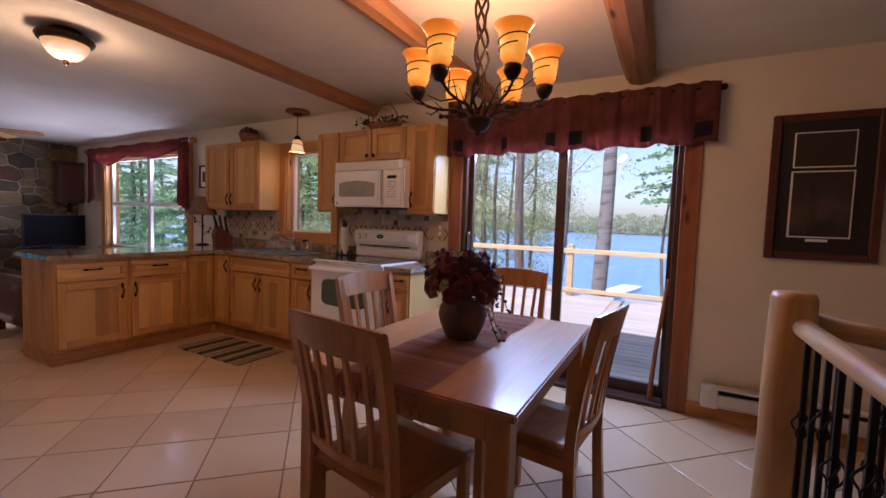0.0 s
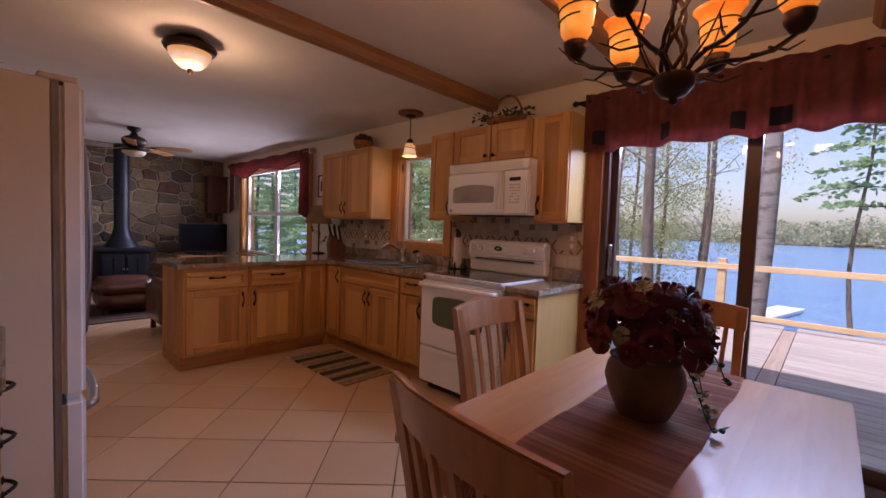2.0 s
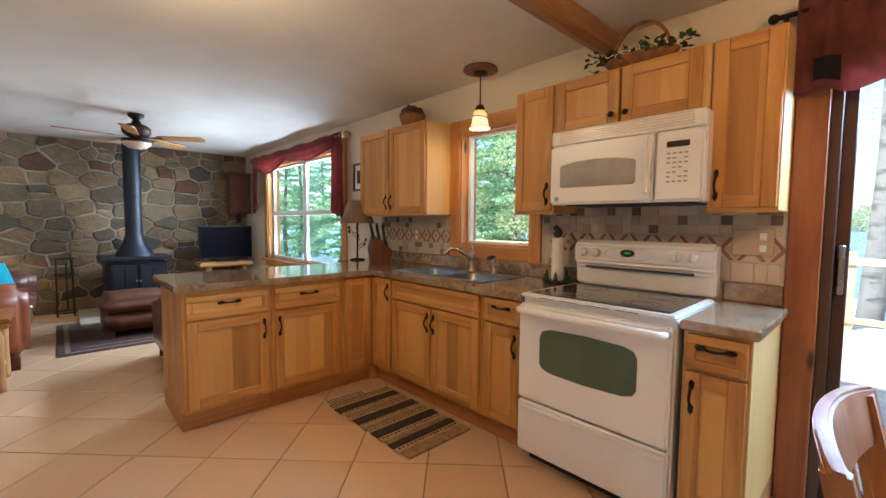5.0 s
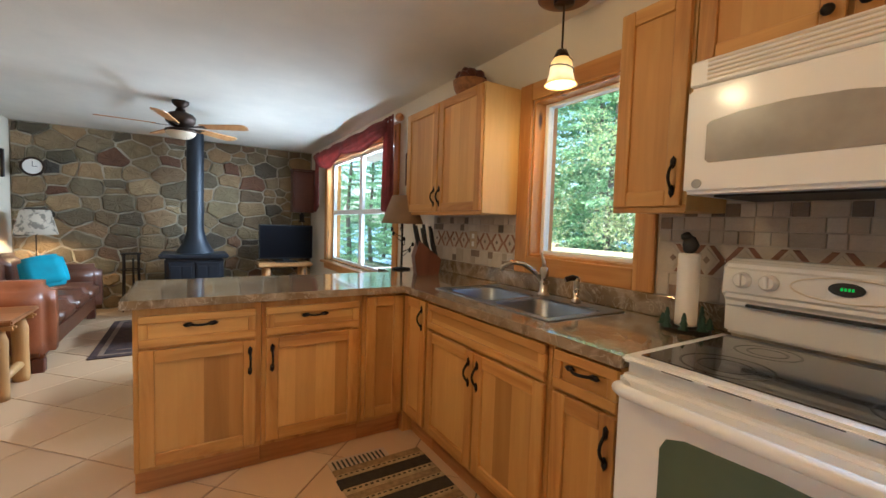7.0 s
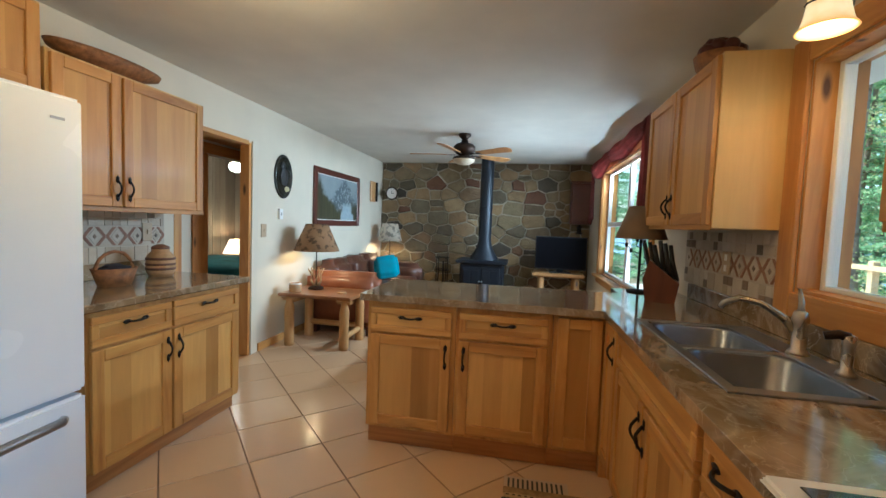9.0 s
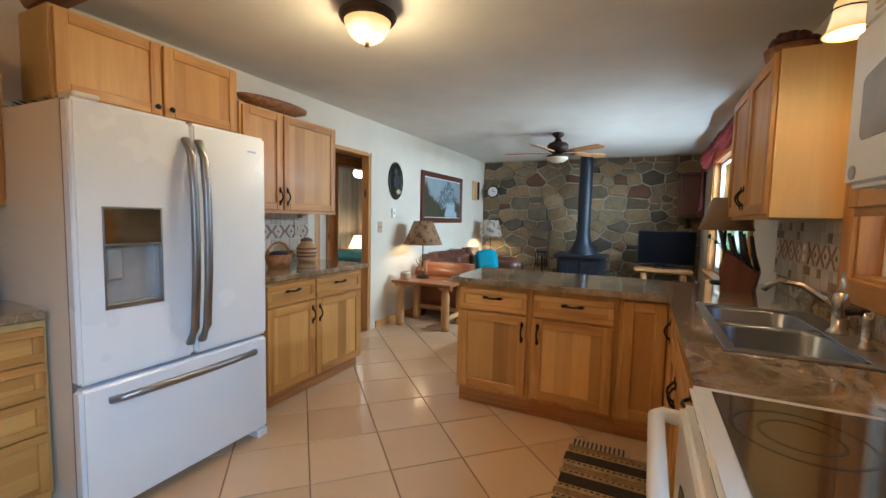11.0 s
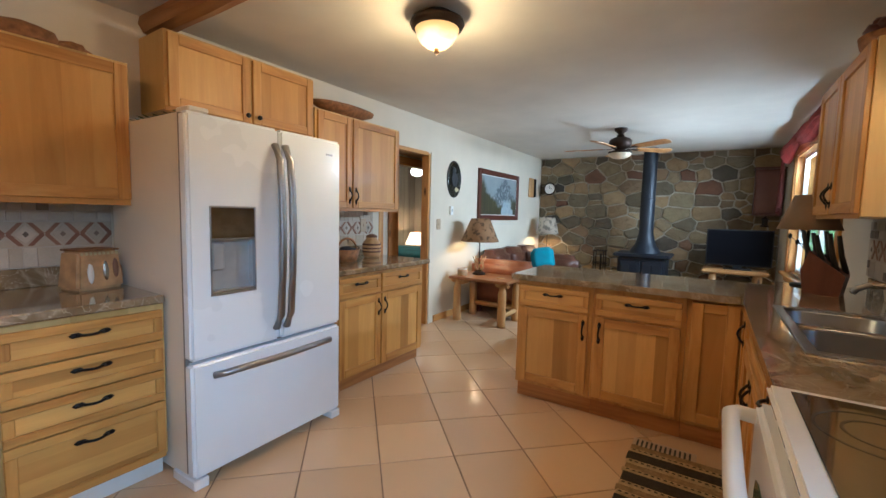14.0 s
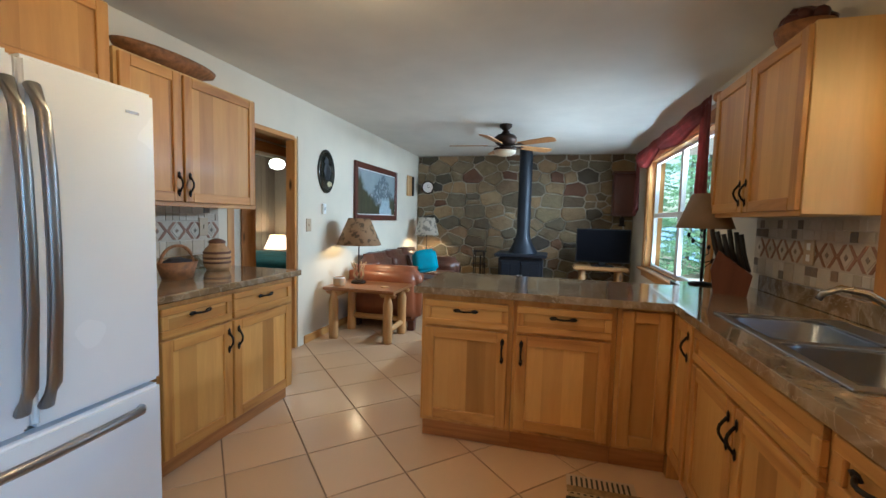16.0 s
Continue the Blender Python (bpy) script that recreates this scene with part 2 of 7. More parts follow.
cream_petal = plain("cream_green_petals", (0.5, 0.43, 0.24), 0.75, var=0.3, scale=20)
leaf_green = plain("silk_leaf_green", (0.055, 0.09, 0.03), 0.7, var=0.4, scale=20)
outlet_beige = plain("beige_cover_plate", (0.48, 0.36, 0.23), 0.4, var=0.05)
white_paper = plain("white_paper", (0.82, 0.8, 0.76), 0.9, var=0.05)
wicker = plain("brown_wicker", (0.3, 0.13, 0.045), 0.6, var=0.45, scale=30, fine=130, bump=0.8)
birch_skin = plain("birch_bark_weave", (0.5, 0.3, 0.14), 0.6, var=0.3, scale=14, bump=0.4)
dark_fruit = plain("dark_glazed_fruit", (0.06, 0.014, 0.012), 0.3, var=0.4, scale=20)
plate_wood = plain("dark_ceiling_plate_wood", (0.17, 0.075, 0.038), 0.5, var=0.3, scale=14)
antler = plain("antler_resin", (0.42, 0.27, 0.13), 0.5, var=0.4, scale=25)
screen = plain("tv_screen", (0.006, 0.006, 0.008), 0.42, var=0.05, bump=0, spec=0.04)
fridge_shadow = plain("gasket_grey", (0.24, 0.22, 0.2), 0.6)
heater_paint = plain("heater_enamel", (0.7, 0.66, 0.58), 0.45, var=0.05)
mortar = plain("grey_mortar", (0.4, 0.35, 0.265), 0.95, var=0.2, bump=0.7, fine=45)
grout = plain("brown_grout", (0.26, 0.17, 0.1), 0.95, var=0.2)
splash_grout = plain("pale_grout", (0.52, 0.46, 0.38), 0.95, var=0.1)
soffit_paint = plain("soffit_white", (0.75, 0.74, 0.7), 0.6, var=0.05)
sea_glass = plain("dark_plaque_glaze", (0.03, 0.028, 0.02), 0.22, var=0.6, scale=9)
tree_green = plain("dark_green_tin", (0.012, 0.05, 0.025), 0.5)


def pieces(name, stops, rough=0.6, bump=0.6, blot=0.35, scale=9.0, fine=60.0, coat=0.0):
    """Stones and tiles: each piece draws its own colour from the stops."""
    g = Nodes(name)
    v = g.coord()
    c = g.ramp(g.rand(), stops)
    big, small = g.noise(v, scale, 5, 0.6), g.noise(v, fine, 3)
    c = g.mix(g.math("MULTIPLY", g.ramp(big, [(0.25, (1, 1, 1)), (0.75, (0, 0, 0))]), blot), c, (0.45, 0.4, 0.35), "MULTIPLY")
    c = g.mix(g.math("MULTIPLY", small, 0.3), c, (0.5, 0.45, 0.4), "MULTIPLY")
    h = g.math("ADD", big, g.math("MULTIPLY", small, 0.4))
    return g.done(c, g.math("ADD", g.math("MULTIPLY", big, 0.2), rough - 0.1), 0, h, bump, 0.012, 0.4, coat)


field_stone = pieces("field_stone", [(0, (0.06, 0.05, 0.036)), (0.12, (0.4, 0.28, 0.14)), (0.24, (0.1, 0.088, 0.055)), (0.36, (0.46, 0.35, 0.19)), (0.47, (0.16, 0.075, 0.04)), (0.56, (0.3, 0.24, 0.13)), (0.66, (0.07, 0.06, 0.046)), (0.76, (0.4, 0.27, 0.13)), (0.88, (0.24, 0.2, 0.12)), (1, (0.12, 0.1, 0.065))], 0.8, 1.0, 0.75, 7.0)
def floor_tiles():
    g = Nodes("cream_floor_tile")
    v = g.coord()
    c = g.ramp(g.rand(), [(0, (0.57, 0.375, 0.215)), (0.5, (0.63, 0.425, 0.25)), (1, (0.68, 0.47, 0.285))])
    cloud, grain = g.noise(v, 3.0, 2, 0.4), g.noise(v, 55.0, 3)
    c = g.mix(g.math("MULTIPLY", cloud, 0.35), c, (0.7, 0.5, 0.3))
    c = g.mix(g.math("MULTIPLY", grain, 0.05), c, (0.46, 0.31, 0.18))
    return g.done(c, g.math("ADD", g.math("MULTIPLY", cloud, 0.03), 0.22), 0, grain, 0.012, 0.002, 0.5, 0.25)


floor_tile_m = floor_tiles()
tile_pale = pieces("pale_travertine", [(0, (0.5, 0.42, 0.32)), (0.5, (0.6, 0.52, 0.41)), (1, (0.68, 0.61, 0.51))], 0.55, 0.3, 0.25, 20, 120)
tile_dark = pieces("dark_travertine", [(0, (0.15, 0.115, 0.09)), (0.5, (0.24, 0.19, 0.15)), (1, (0.32, 0.23, 0.16))], 0.5, 0.3, 0.3, 20, 120)
tile_rust = pieces("rust_travertine", [(0, (0.26, 0.12, 0.075)), (1, (0.36, 0.19, 0.12))], 0.5, 0.3, 0.3, 20, 120)


def counter_top():
    g = Nodes("marbled_brown_laminate")
    v = g.coord(offset=False)
    big = g.noise(v, 2.0, 5, 0.55, 1.6)
    vein = g.noise(v, 2.6, 4, 0.5, 2.2)
    c = g.ramp(big, [(0.3, (0.11, 0.074, 0.04)), (0.45, (0.19, 0.13, 0.07)), (0.6, (0.29, 0.205, 0.115)), (0.75, (0.15, 0.1, 0.055))])
    c = g.mix(g.ramp(vein, [(0.42, (0, 0, 0)), (0.5, (0.45, 0.45, 0.45)), (0.58, (0, 0, 0))]), c, (0.5, 0.41, 0.3))
    hair = g.noise(v, 5.5, 3, 0.5, 3.0)
    c = g.mix(g.ramp(hair, [(0.485, (0, 0, 0)), (0.5, (0.5, 0.5, 0.5)), (0.515, (0, 0, 0))]), c, (0.6, 0.52, 0.4))
    m = g.done(c, 0.12, 0, None, spec=0.5, coat=0.7)
    g.p.inputs["Coat Roughness"].default_value = 0.05
    return m


counter_m = counter_top()


def cloth_runner():
    """Woven stripes across the table runner."""
    g = Nodes("woven_runner")
    v = g.coord((1, 1, 1), offset=False)
    sep = g.n("SeparateXYZ")
    g.link(v, sep.inputs[0])
    wn = g.n("TexWhiteNoise")
    wn.noise_dimensions = "1D"
    g.link(g.math("FLOOR", g.math("MULTIPLY", sep.outputs[1], 130.0)), wn.inputs["W"])
    slow = g.noise(g.coord((0.01, 1, 0.01), offset=False), 9.0, 2)
    c = g.ramp(slow, [(0.3, (0.28, 0.14, 0.12)), (0.42, (0.6, 0.3, 0.17)), (0.52, (0.44, 0.17, 0.13)), (0.6, (0.7, 0.42, 0.26)), (0.72, (0.34, 0.17, 0.15))])
    c = g.mix(g.math("MULTIPLY", wn.outputs["Value"], 0.4), c, (0.12, 0.06, 0.05))
    warp = g.noise(g.coord((1, 0.05, 0.05), offset=False), 55.0, 2)
    c = g.mix(g.ramp(warp, [(0.5, (0, 0, 0)), (0.75, (0.5, 0.5, 0.5))]), c, (0.45, 0.22, 0.15))
    return g.done(c, 0.95, 0, wn.outputs["Value"], 0.8, 0.006)


runner_m = cloth_runner()


def painting(name, top, mid, low, accent):
    """An indistinct landscape: sky, mountains, forest and water."""
    g = Nodes(name)
    v = g.coord(offset=False)
    sep = g.n("SeparateXYZ")
    g.link(v, sep.inputs[0])
    wob = g.noise(v, 5.0, 5)
    h = g.math("ADD", sep.outputs[2], g.math("MULTIPLY", wob, 0.5))
    c = g.ramp(h, [(0.12, low), (0.28, accent), (0.4, low), (0.52, mid), (0.64, top), (0.85, tuple(x * 0.7 for x in top))])
    trunk = g.noise(g.coord((9, 9, 1), offset=False), 1.6, 4)
    c = g.mix(g.ramp(trunk, [(0.5, (0, 0, 0)), (0.66, (0.45, 0.45, 0.45))]), c, tuple(x * 0.5 for x in low))
    return g.done(c, 0.5, 0, wob, 0.1)




def mountain_picture():
    """A mountain over a forest lake on a canvas 1.4 m by 0.73 m."""
    g = Nodes("mountain_lake_canvas")
    v = g.coord(offset=False)
    sep = g.n("SeparateXYZ")
    g.link(v, sep.inputs[0])
    x, z = sep.outputs[0], sep.outputs[2]
    wob, fine = g.noise(v, 4.0, 6, 0.65), g.noise(v, 22.0, 4)

    def step(a, soft=0.02):
        return g.ramp(g.math("ADD", a, 0.5), [(0.5 - soft, (0, 0, 0)), (0.5 + soft, (1, 1, 1))])
    w2 = g.math("SUBTRACT", wob, 0.5)
    c = g.mix(wob, (0.16, 0.2, 0.21), (0.36, 0.4, 0.41))
    peak = g.math("SUBTRACT", 0.66, g.math("MULTIPLY", g.math("ABSOLUTE", g.math("SUBTRACT", x, 0.86)), 0.75))
    peak = g.math("ADD", peak, g.math("MULTIPLY", w2, 0.3))
    rock = g.mix(step(g.math("SUBTRACT", fine, 0.56), 0.06), (0.1, 0.13, 0.145), (0.3, 0.33, 0.35))
    c = g.mix(step(g.math("SUBTRACT", peak, z)), c, rock)
    wood_top = g.math("ADD", g.math("SUBTRACT", 0.6, g.math("MULTIPLY", x, 0.55)), g.math("MULTIPLY", w2, 0.55))
    far_wood = g.math("ADD", g.math("MULTIPLY", x, 0.26), g.math("MULTIPLY", w2, 0.5))
    trunks = g.noise(g.coord((26, 26, 2.5), offset=False), 1.0, 3)
    trees = g.mix(trunks, (0.012, 0.02, 0.012), (0.1, 0.085, 0.04))
    c = g.mix(step(g.math("SUBTRACT", g.math("MAXIMUM", wood_top, far_wood), z), 0.05), c, trees)
    pool = g.math("SUBTRACT", 0.16, g.math("ABSOLUTE", g.math("ADD", g.math("SUBTRACT", x, 0.98), g.math("MULTIPLY", w2, 0.5))))
    low = g.math("MINIMUM", pool, g.math("SUBTRACT", 0.3, z))
    c = g.mix(step(low, 0.03), c, g.mix(fine, (0.2, 0.3, 0.36), (0.48, 0.54, 0.56)))
    return g.done(c, 0.45, 0, fine, 0.15)


landscape_m = mountain_picture()
print_m = painting("dim_print", (0.05, 0.035, 0.025), (0.09, 0.06, 0.04), (0.025, 0.015, 0.012), (0.06, 0.04, 0.03))


def hide_shade(name, strength, colour):
    """A printed lamp shade that the bulb inside lights up."""
    g = Nodes(name)
    v = g.coord(offset=False)
    fig = g.noise(v, 16.0, 4)
    c = g.mix(g.ramp(fig, [(0.52, (0, 0, 0)), (0.6, (0.8, 0.8, 0.8))]), colour, tuple(x * 0.25 for x in colour))
    g.link(c, g.p.inputs["Emission Color"])
    g.p.inputs["Emission Strength"].default_value = strength
    return g.done(c, 0.85)


shade_hide = hide_shade("printed_hide_shade", 0.05, (0.25, 0.14, 0.065))
shade_tree = hide_shade("printed_grey_shade", 0.16, (0.3, 0.25, 0.19))
shade_plain = plain("tan_linen_shade", (0.27, 0.18, 0.11), 0.9, fine=200)


def glow(name, inner, outer, strength, body=1.0):
    """Lit glass: mottled, brightest low down where the bulb sits."""
    g = Nodes(name)
    v = g.coord()
    m = g.ramp(g.noise(v, 16.0, 4), [(0.4, (0, 0, 0)), (0.62, (1, 1, 1))])
    sep = g.n("SeparateXYZ")
    tc = g.n("TexCoord")
    g.link(tc.outputs["Generated"], sep.inputs[0])
    near = g.ramp(sep.outputs[2], [(0.0, outer), (0.22, inner), (0.5, inner), (0.8, outer), (1.0, tuple(x * 0.7 for x in outer))])
    c = g.mix(g.math("MULTIPLY", m, 0.55), near, outer)
    g.link(c, g.p.inputs["Emission Color"])
    g.p.inputs["Emission Strength"].default_value = strength
    return g.done(tuple(x * body for x in outer), 0.35)


amber_glass = glow("amber_glass", (1.0, 0.45, 0.05), (0.78, 0.19, 0.004), 0.55, 0.55)
alabaster = glow("alabaster_glass", (1.0, 0.86, 0.55), (0.8, 0.45, 0.14), 0.5)
pendant_glass = glow("pendant_glass", (1.0, 0.8, 0.42), (0.85, 0.45, 0.12), 0.36)
bed_shade = glow("lit_bed_shade", (1.0, 0.8, 0.5), (0.9, 0.6, 0.3), 1.0)
globe_white = glow("lit_white_globe", (1.0, 0.95, 0.85), (1.0, 0.85, 0.6), 2.0)
fan_bowl = plain("cream_fan_bowl", (0.6, 0.5, 0.36), 0.4)
digits_m = glow("green_digits", (0.1, 1.0, 0.2), (0.05, 0.9, 0.1), 0.05)


def clear_glass():
    g = Nodes("window_glass")
    mx, tr, gl = g.n("MixShader"), g.n("BsdfTransparent"), g.n("BsdfGlossy")
    gl.inputs["Roughness"].default_value = 0.02
    tr.inputs["Color"].default_value = (0.96, 0.98, 0.97, 1)
    mx.inputs[0].default_value = 0.045
    g.link(tr.outputs[0], mx.inputs[1])
    g.link(gl.outputs[0], mx.inputs[2])
    g.link(mx.outputs[0], g.out.inputs["Surface"])
    return g.m


glass_m = clear_glass()


def water_m():
    g = Nodes("lake_water")
    v = g.coord((1, 2.6, 1), offset=False)
    w1, w2 = g.noise(v, 0.9, 4, 0.6), g.noise(v, 0.12, 3)
    c = g.mix(w2, (0.07, 0.21, 0.42), (0.13, 0.3, 0.52))
    # Lighter streaks put the sheen of the ripples into the water's colour.
    streak = g.noise(g.coord((0.35, 2.4, 1), offset=False), 2.2, 5, 0.7)
    c = g.mix(g.ramp(streak, [(0.45, (0, 0, 0)), (0.65, (0.8, 0.8, 0.8))]), c, (0.26, 0.4, 0.55))
    return g.done(c, 0.12, 0, w1, 1.0, 0.25)


lake_m = water_m()


def foliage(name, stops):
    g = Nodes(name)
    gi = g.n("NewGeometry")
    c = g.ramp(gi.outputs["Random Per Island"], stops)
    g.p.inputs["Subsurface Weight"].default_value = 0.0
    mx, tl = g.n("MixShader"), g.n("BsdfTranslucent")
    mx.inputs[0].default_value = 0.5
    g.link(c, tl.inputs["Color"])
    g.done(c, 0.6)
    g.link(g.p.outputs[0], mx.inputs[1])
    g.link(tl.outputs[0], mx.inputs[2])
    g.link(mx.outputs[0], g.out.inputs["Surface"])
    return g.m


needles = foliage("conifer_needles", [(0, (0.2, 0.36, 0.18)), (0.5, (0.32, 0.5, 0.26)), (1, (0.5, 0.62, 0.34))])
spring_leaf = foliage("spring_leaves", [(0, (0.4, 0.5, 0.17)), (0.5, (0.55, 0.6, 0.26)), (1, (0.62, 0.5, 0.32))])
# Pale stops: the haze over the lake is put into the leaf colour.
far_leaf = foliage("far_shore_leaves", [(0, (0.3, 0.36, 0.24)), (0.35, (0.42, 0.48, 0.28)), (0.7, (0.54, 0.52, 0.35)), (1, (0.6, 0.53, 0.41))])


def bark(name, base, mark, stretch):
    g = Nodes(name)
    v = g.coord(stretch, offset=False)
    a, b = g.noise(v, 4.0, 5, 0.65), g.noise(v, 22.0, 4)
    c = g.mix(g.ramp(a, [(0.5, (0, 0, 0)), (0.62, (1, 1, 1))]), base, mark)
    c = g.mix(g.math("MULTIPLY", b, 0.5), c, tuple(x * 0.5 for x in base))
    return g.done(c, 0.9, 0, b, 0.9, 0.03)


birch_bark = bark("birch_bark", (0.34, 0.3, 0.26), (0.13, 0.105, 0.085), (0.7, 0.7, 2.2))
pine_bark = bark("pine_bark", (0.27, 0.21, 0.165), (0.15, 0.115, 0.09), (4, 4, 0.8))
earth_m = plain("leaf_litter", (0.16, 0.13, 0.075), 0.95, var=0.5, scale=0.6, fine=8, bump=0.8)

# ---- building helpers ----


def thing(name, label, category, m=None, group=""):
    ob = new(name)
    ob.empty_display_size = 0.05
    ob.matrix_basis = m if m is not None else Matrix()
    return tagged(ob, label, category, group)


def part(name, bm, material, parent=None, label="", smooth=False):
    me = bpy.data.meshes.new(name)
    if smooth:
        for fc in bm.faces:
            fc.smooth = True
    bm.to_mesh(me)
    bm.free()
    me.materials.append(material)
    ob = new(name, me)
    if parent is not None:
        ob.parent = parent
    return tagged(ob, label)


def structure(name, bm, material, label, category=""):
    return tagged(part(name, bm, material), label, category or name.split("_")[0], "", "structure")


def box(x0, x1, y0, y1, z0, z1, bev=0.004, bm=None, seg=1):
    """A box with its edges eased, added to bm or to a new mesh."""
    b = bmesh.new()
    bmesh.ops.create_cube(b, size=1)
    for v in b.verts:
        v.co = ((x0 + x1) / 2 + v.co.x * (x1 - x0), (y0 + y1) / 2 + v.co.y * (y1 - y0), (z0 + z1) / 2 + v.co.z * (z1 - z0))
    bev = min(bev, 0.45 * min(abs(x1 - x0), abs(y1 - y0), abs(z1 - z0)))
    if bev > 0:
        bmesh.ops.bevel(b, geom=b.edges[:], offset=bev, segments=seg, affect="EDGES")
    return merge(bm, b)


def merge(bm, b):
    if bm is None:
        return b
    me = bpy.data.meshes.new("scrap")
    b.to_mesh(me)
    b.free()
    bm.from_mesh(me)
    bpy.data.meshes.remove(me)
    return bm


def lathe(profile, cx=0, cy=0, seg=24, bm=None, squash=1.0):
    """Turns (radius, z) pairs about an upright axis."""
    bm = bm or bmesh.new()
    rings = []
    for r, z in profile:
        rings.append([bm.verts.new((cx + max(r, 0.0004) * math.cos(2 * math.pi * i / seg), cy + squash * max(r, 0.0004) * math.sin(2 * math.pi * i / seg), z)) for i in range(seg)])
    for a, b in zip(rings, rings[1:]):
        for i in range(seg):
            bm.faces.new((a[i], a[(i + 1) % seg], b[(i + 1) % seg], b[i]))
    bmesh.ops.recalc_face_normals(bm, faces=bm.faces[:])
    return bm


def tube(points, radius, bm=None, seg=8, taper=None):
    """A round bar through the points; taper: the radius at its end."""
    bm = bm or bmesh.new()
    pts = [Vector(p) for p in points]
    rings = []
    up = Vector((0, 0, 1))
    for i, p in enumerate(pts):
        d = (pts[min(i + 1, len(pts) - 1)] - pts[max(i - 1, 0)]).normalized()
        side = d.cross(up if abs(d.z) < 0.95 else Vector((1, 0, 0))).normalized()
        other = side.cross(d)
        r = radius if taper is None else radius + (taper - radius) * i / max(1, len(pts) - 1)
        rings.append([bm.verts.new(p + r * (math.cos(2 * math.pi * k / seg) * side + math.sin(2 * math.pi * k / seg) * other)) for k in range(seg)])
    for a, b in zip(rings, rings[1:]):
        for i in range(seg):
            bm.faces.new((a[i], a[(i + 1) % seg], b[(i + 1) % seg], b[i]))
    bm.faces.new(rings[0][::-1])
    bm.faces.new(rings[-1])
    bmesh.ops.recalc_face_normals(bm, faces=bm.faces[:])
    return bm


def ball(cx, cy, cz, rx, ry, rz, bm=None, sub=2, rough=0.0):
    b = bmesh.new()
    bmesh.ops.create_icosphere(b, subdivisions=sub, radius=1)
    for v in b.verts:
        k = 1 + rough * noise.noise(v.co * 2.3 + Vector((cx * 7, cy * 7, cz * 7)))
        v.co = Vector((cx + v.co.x * rx * k, cy + v.co.y * ry * k, cz + v.co.z * rz * k))
    return merge(bm, b)


def prism(poly, y0, y1, bm=None):
    """A flat outline of (x, z) pairs given depth along y."""
    bm = bm or bmesh.new()
    a = [bm.verts.new((x, y0, z)) for x, z in poly]
    b = [bm.verts.new((x, y1, z)) for x, z in poly]
    bm.faces.new(a)
    bm.faces.new(b[::-1])
    for i in range(len(poly)):
        j = (i + 1) % len(poly)
        bm.faces.new((a[i], b[i], b[j], a[j]))
    bmesh.ops.recalc_face_normals(bm, faces=bm.faces[:])
    return bm


def sheet(fn, nu, nv, thick=0.004):
    """A cloth over fn(u, v), with thickness."""
    bm = bmesh.new()
    g = [[bm.verts.new(fn(i / nu, j / nv)) for j in range(nv + 1)] for i in range(nu + 1)]
    for i in range(nu):
        for j in range(nv):
            bm.faces.new((g[i][j], g[i + 1][j], g[i + 1][j + 1], g[i][j + 1]))
    bmesh.ops.solidify(bm, geom=bm.faces[:], thickness=thick)
    return bm


def cushion(x0, x1, y0, y1, z0, z1, r=0.06, puff=0.02, bm=None):
    b = box(x0, x1, y0, y1, z0, z1, r, None, 3)
    bmesh.ops.subdivide_edges(b, edges=[e for e in b.edges if e.calc_length() > 0.15], cuts=4, use_grid_fill=True)
    c = Vector(((x0 + x1) / 2, (y0 + y1) / 2, (z0 + z1) / 2))
    for v in b.verts:
        d = v.co - c
        q = [max(0, 1 - abs(2 * t / s) ** 2) for t, s in zip(d, (x1 - x0, y1 - y0, z1 - z0))]
        n = noise.noise(v.co * 5) * 0.012
        v.co.z += (puff * q[0] * q[1] + n) * (1 if d.z > 0 else -0.3)
        v.co.y += (puff * q[0] * q[2] + n) * (1 if d.y > 0 else -1) * 0.6
    return merge(bm, b)


# ---- camera-side structure: walls, ceiling, floor ----
def wall_with_holes(name, x0, x1, y0, y1, holes, material, label):
    """A wall along x from the floor to the ceiling; holes: (x0, x1, z0, z1)."""
    bm = bmesh.new()
    xs = sorted({x0, x1, *[h[0] for h in holes], *[h[1] for h in holes]})
    for a, b in zip(xs, xs[1:]):
        inside = [h for h in holes if h[0] <= a + 1e-6 and h[1] >= b - 1e-6]
        zs = [(-0.1, CEIL + 0.1)]
        if inside:
            zs = [(-0.1, inside[0][2]), (inside[0][3], CEIL + 0.1)]
        for c, d in zs:
            if d - c > 0.001:
                box(a, b, y0, y1, c, d, 0, bm)
    return structure(name, bm, material, label)


SD = (-1.64, 0.045, -0.02, 2.03)          # sliding door opening
KW = (-3.875, -3.175, 1.10, 2.01)         # kitchen window opening
LW = (-8.12, -5.80, 0.70, 2.12)          # living room window opening
DR = (-5.45, -4.64, -0.1, 2.0)           # bedroom doorway
wall_with_holes("wall_north", W - 0.2, EAST + 0.2, N, N + 0.18, [SD, KW, LW], wall_paint, "cream painted wall with windows and a sliding door")
wall_with_holes("wall_south", W - 0.2, -1.1, S - 0.09, S, [DR], wall_paint, "cream painted wall with a bedroom doorway")
# Three unseen walls, added to close the room behind the camera.
structure("wall_south_return", box(-1.24, -1.1, -1.7, S - 0.09, -0.1, CEIL + 0.1, 0), wall_paint, "unseen cream return wall added behind the kitchen")
structure("wall_south_hall", box(-1.24, EAST + 0.2, -1.84, -1.7, -0.1, CEIL + 0.1, 0), wall_paint, "unseen cream wall added to close the dining area")
structure("wall_east", box(EAST, EAST + 0.18, -1.7, N, -0.1, CEIL + 0.1, 0), wall_paint, "unseen cream wall added beyond the stair rail")
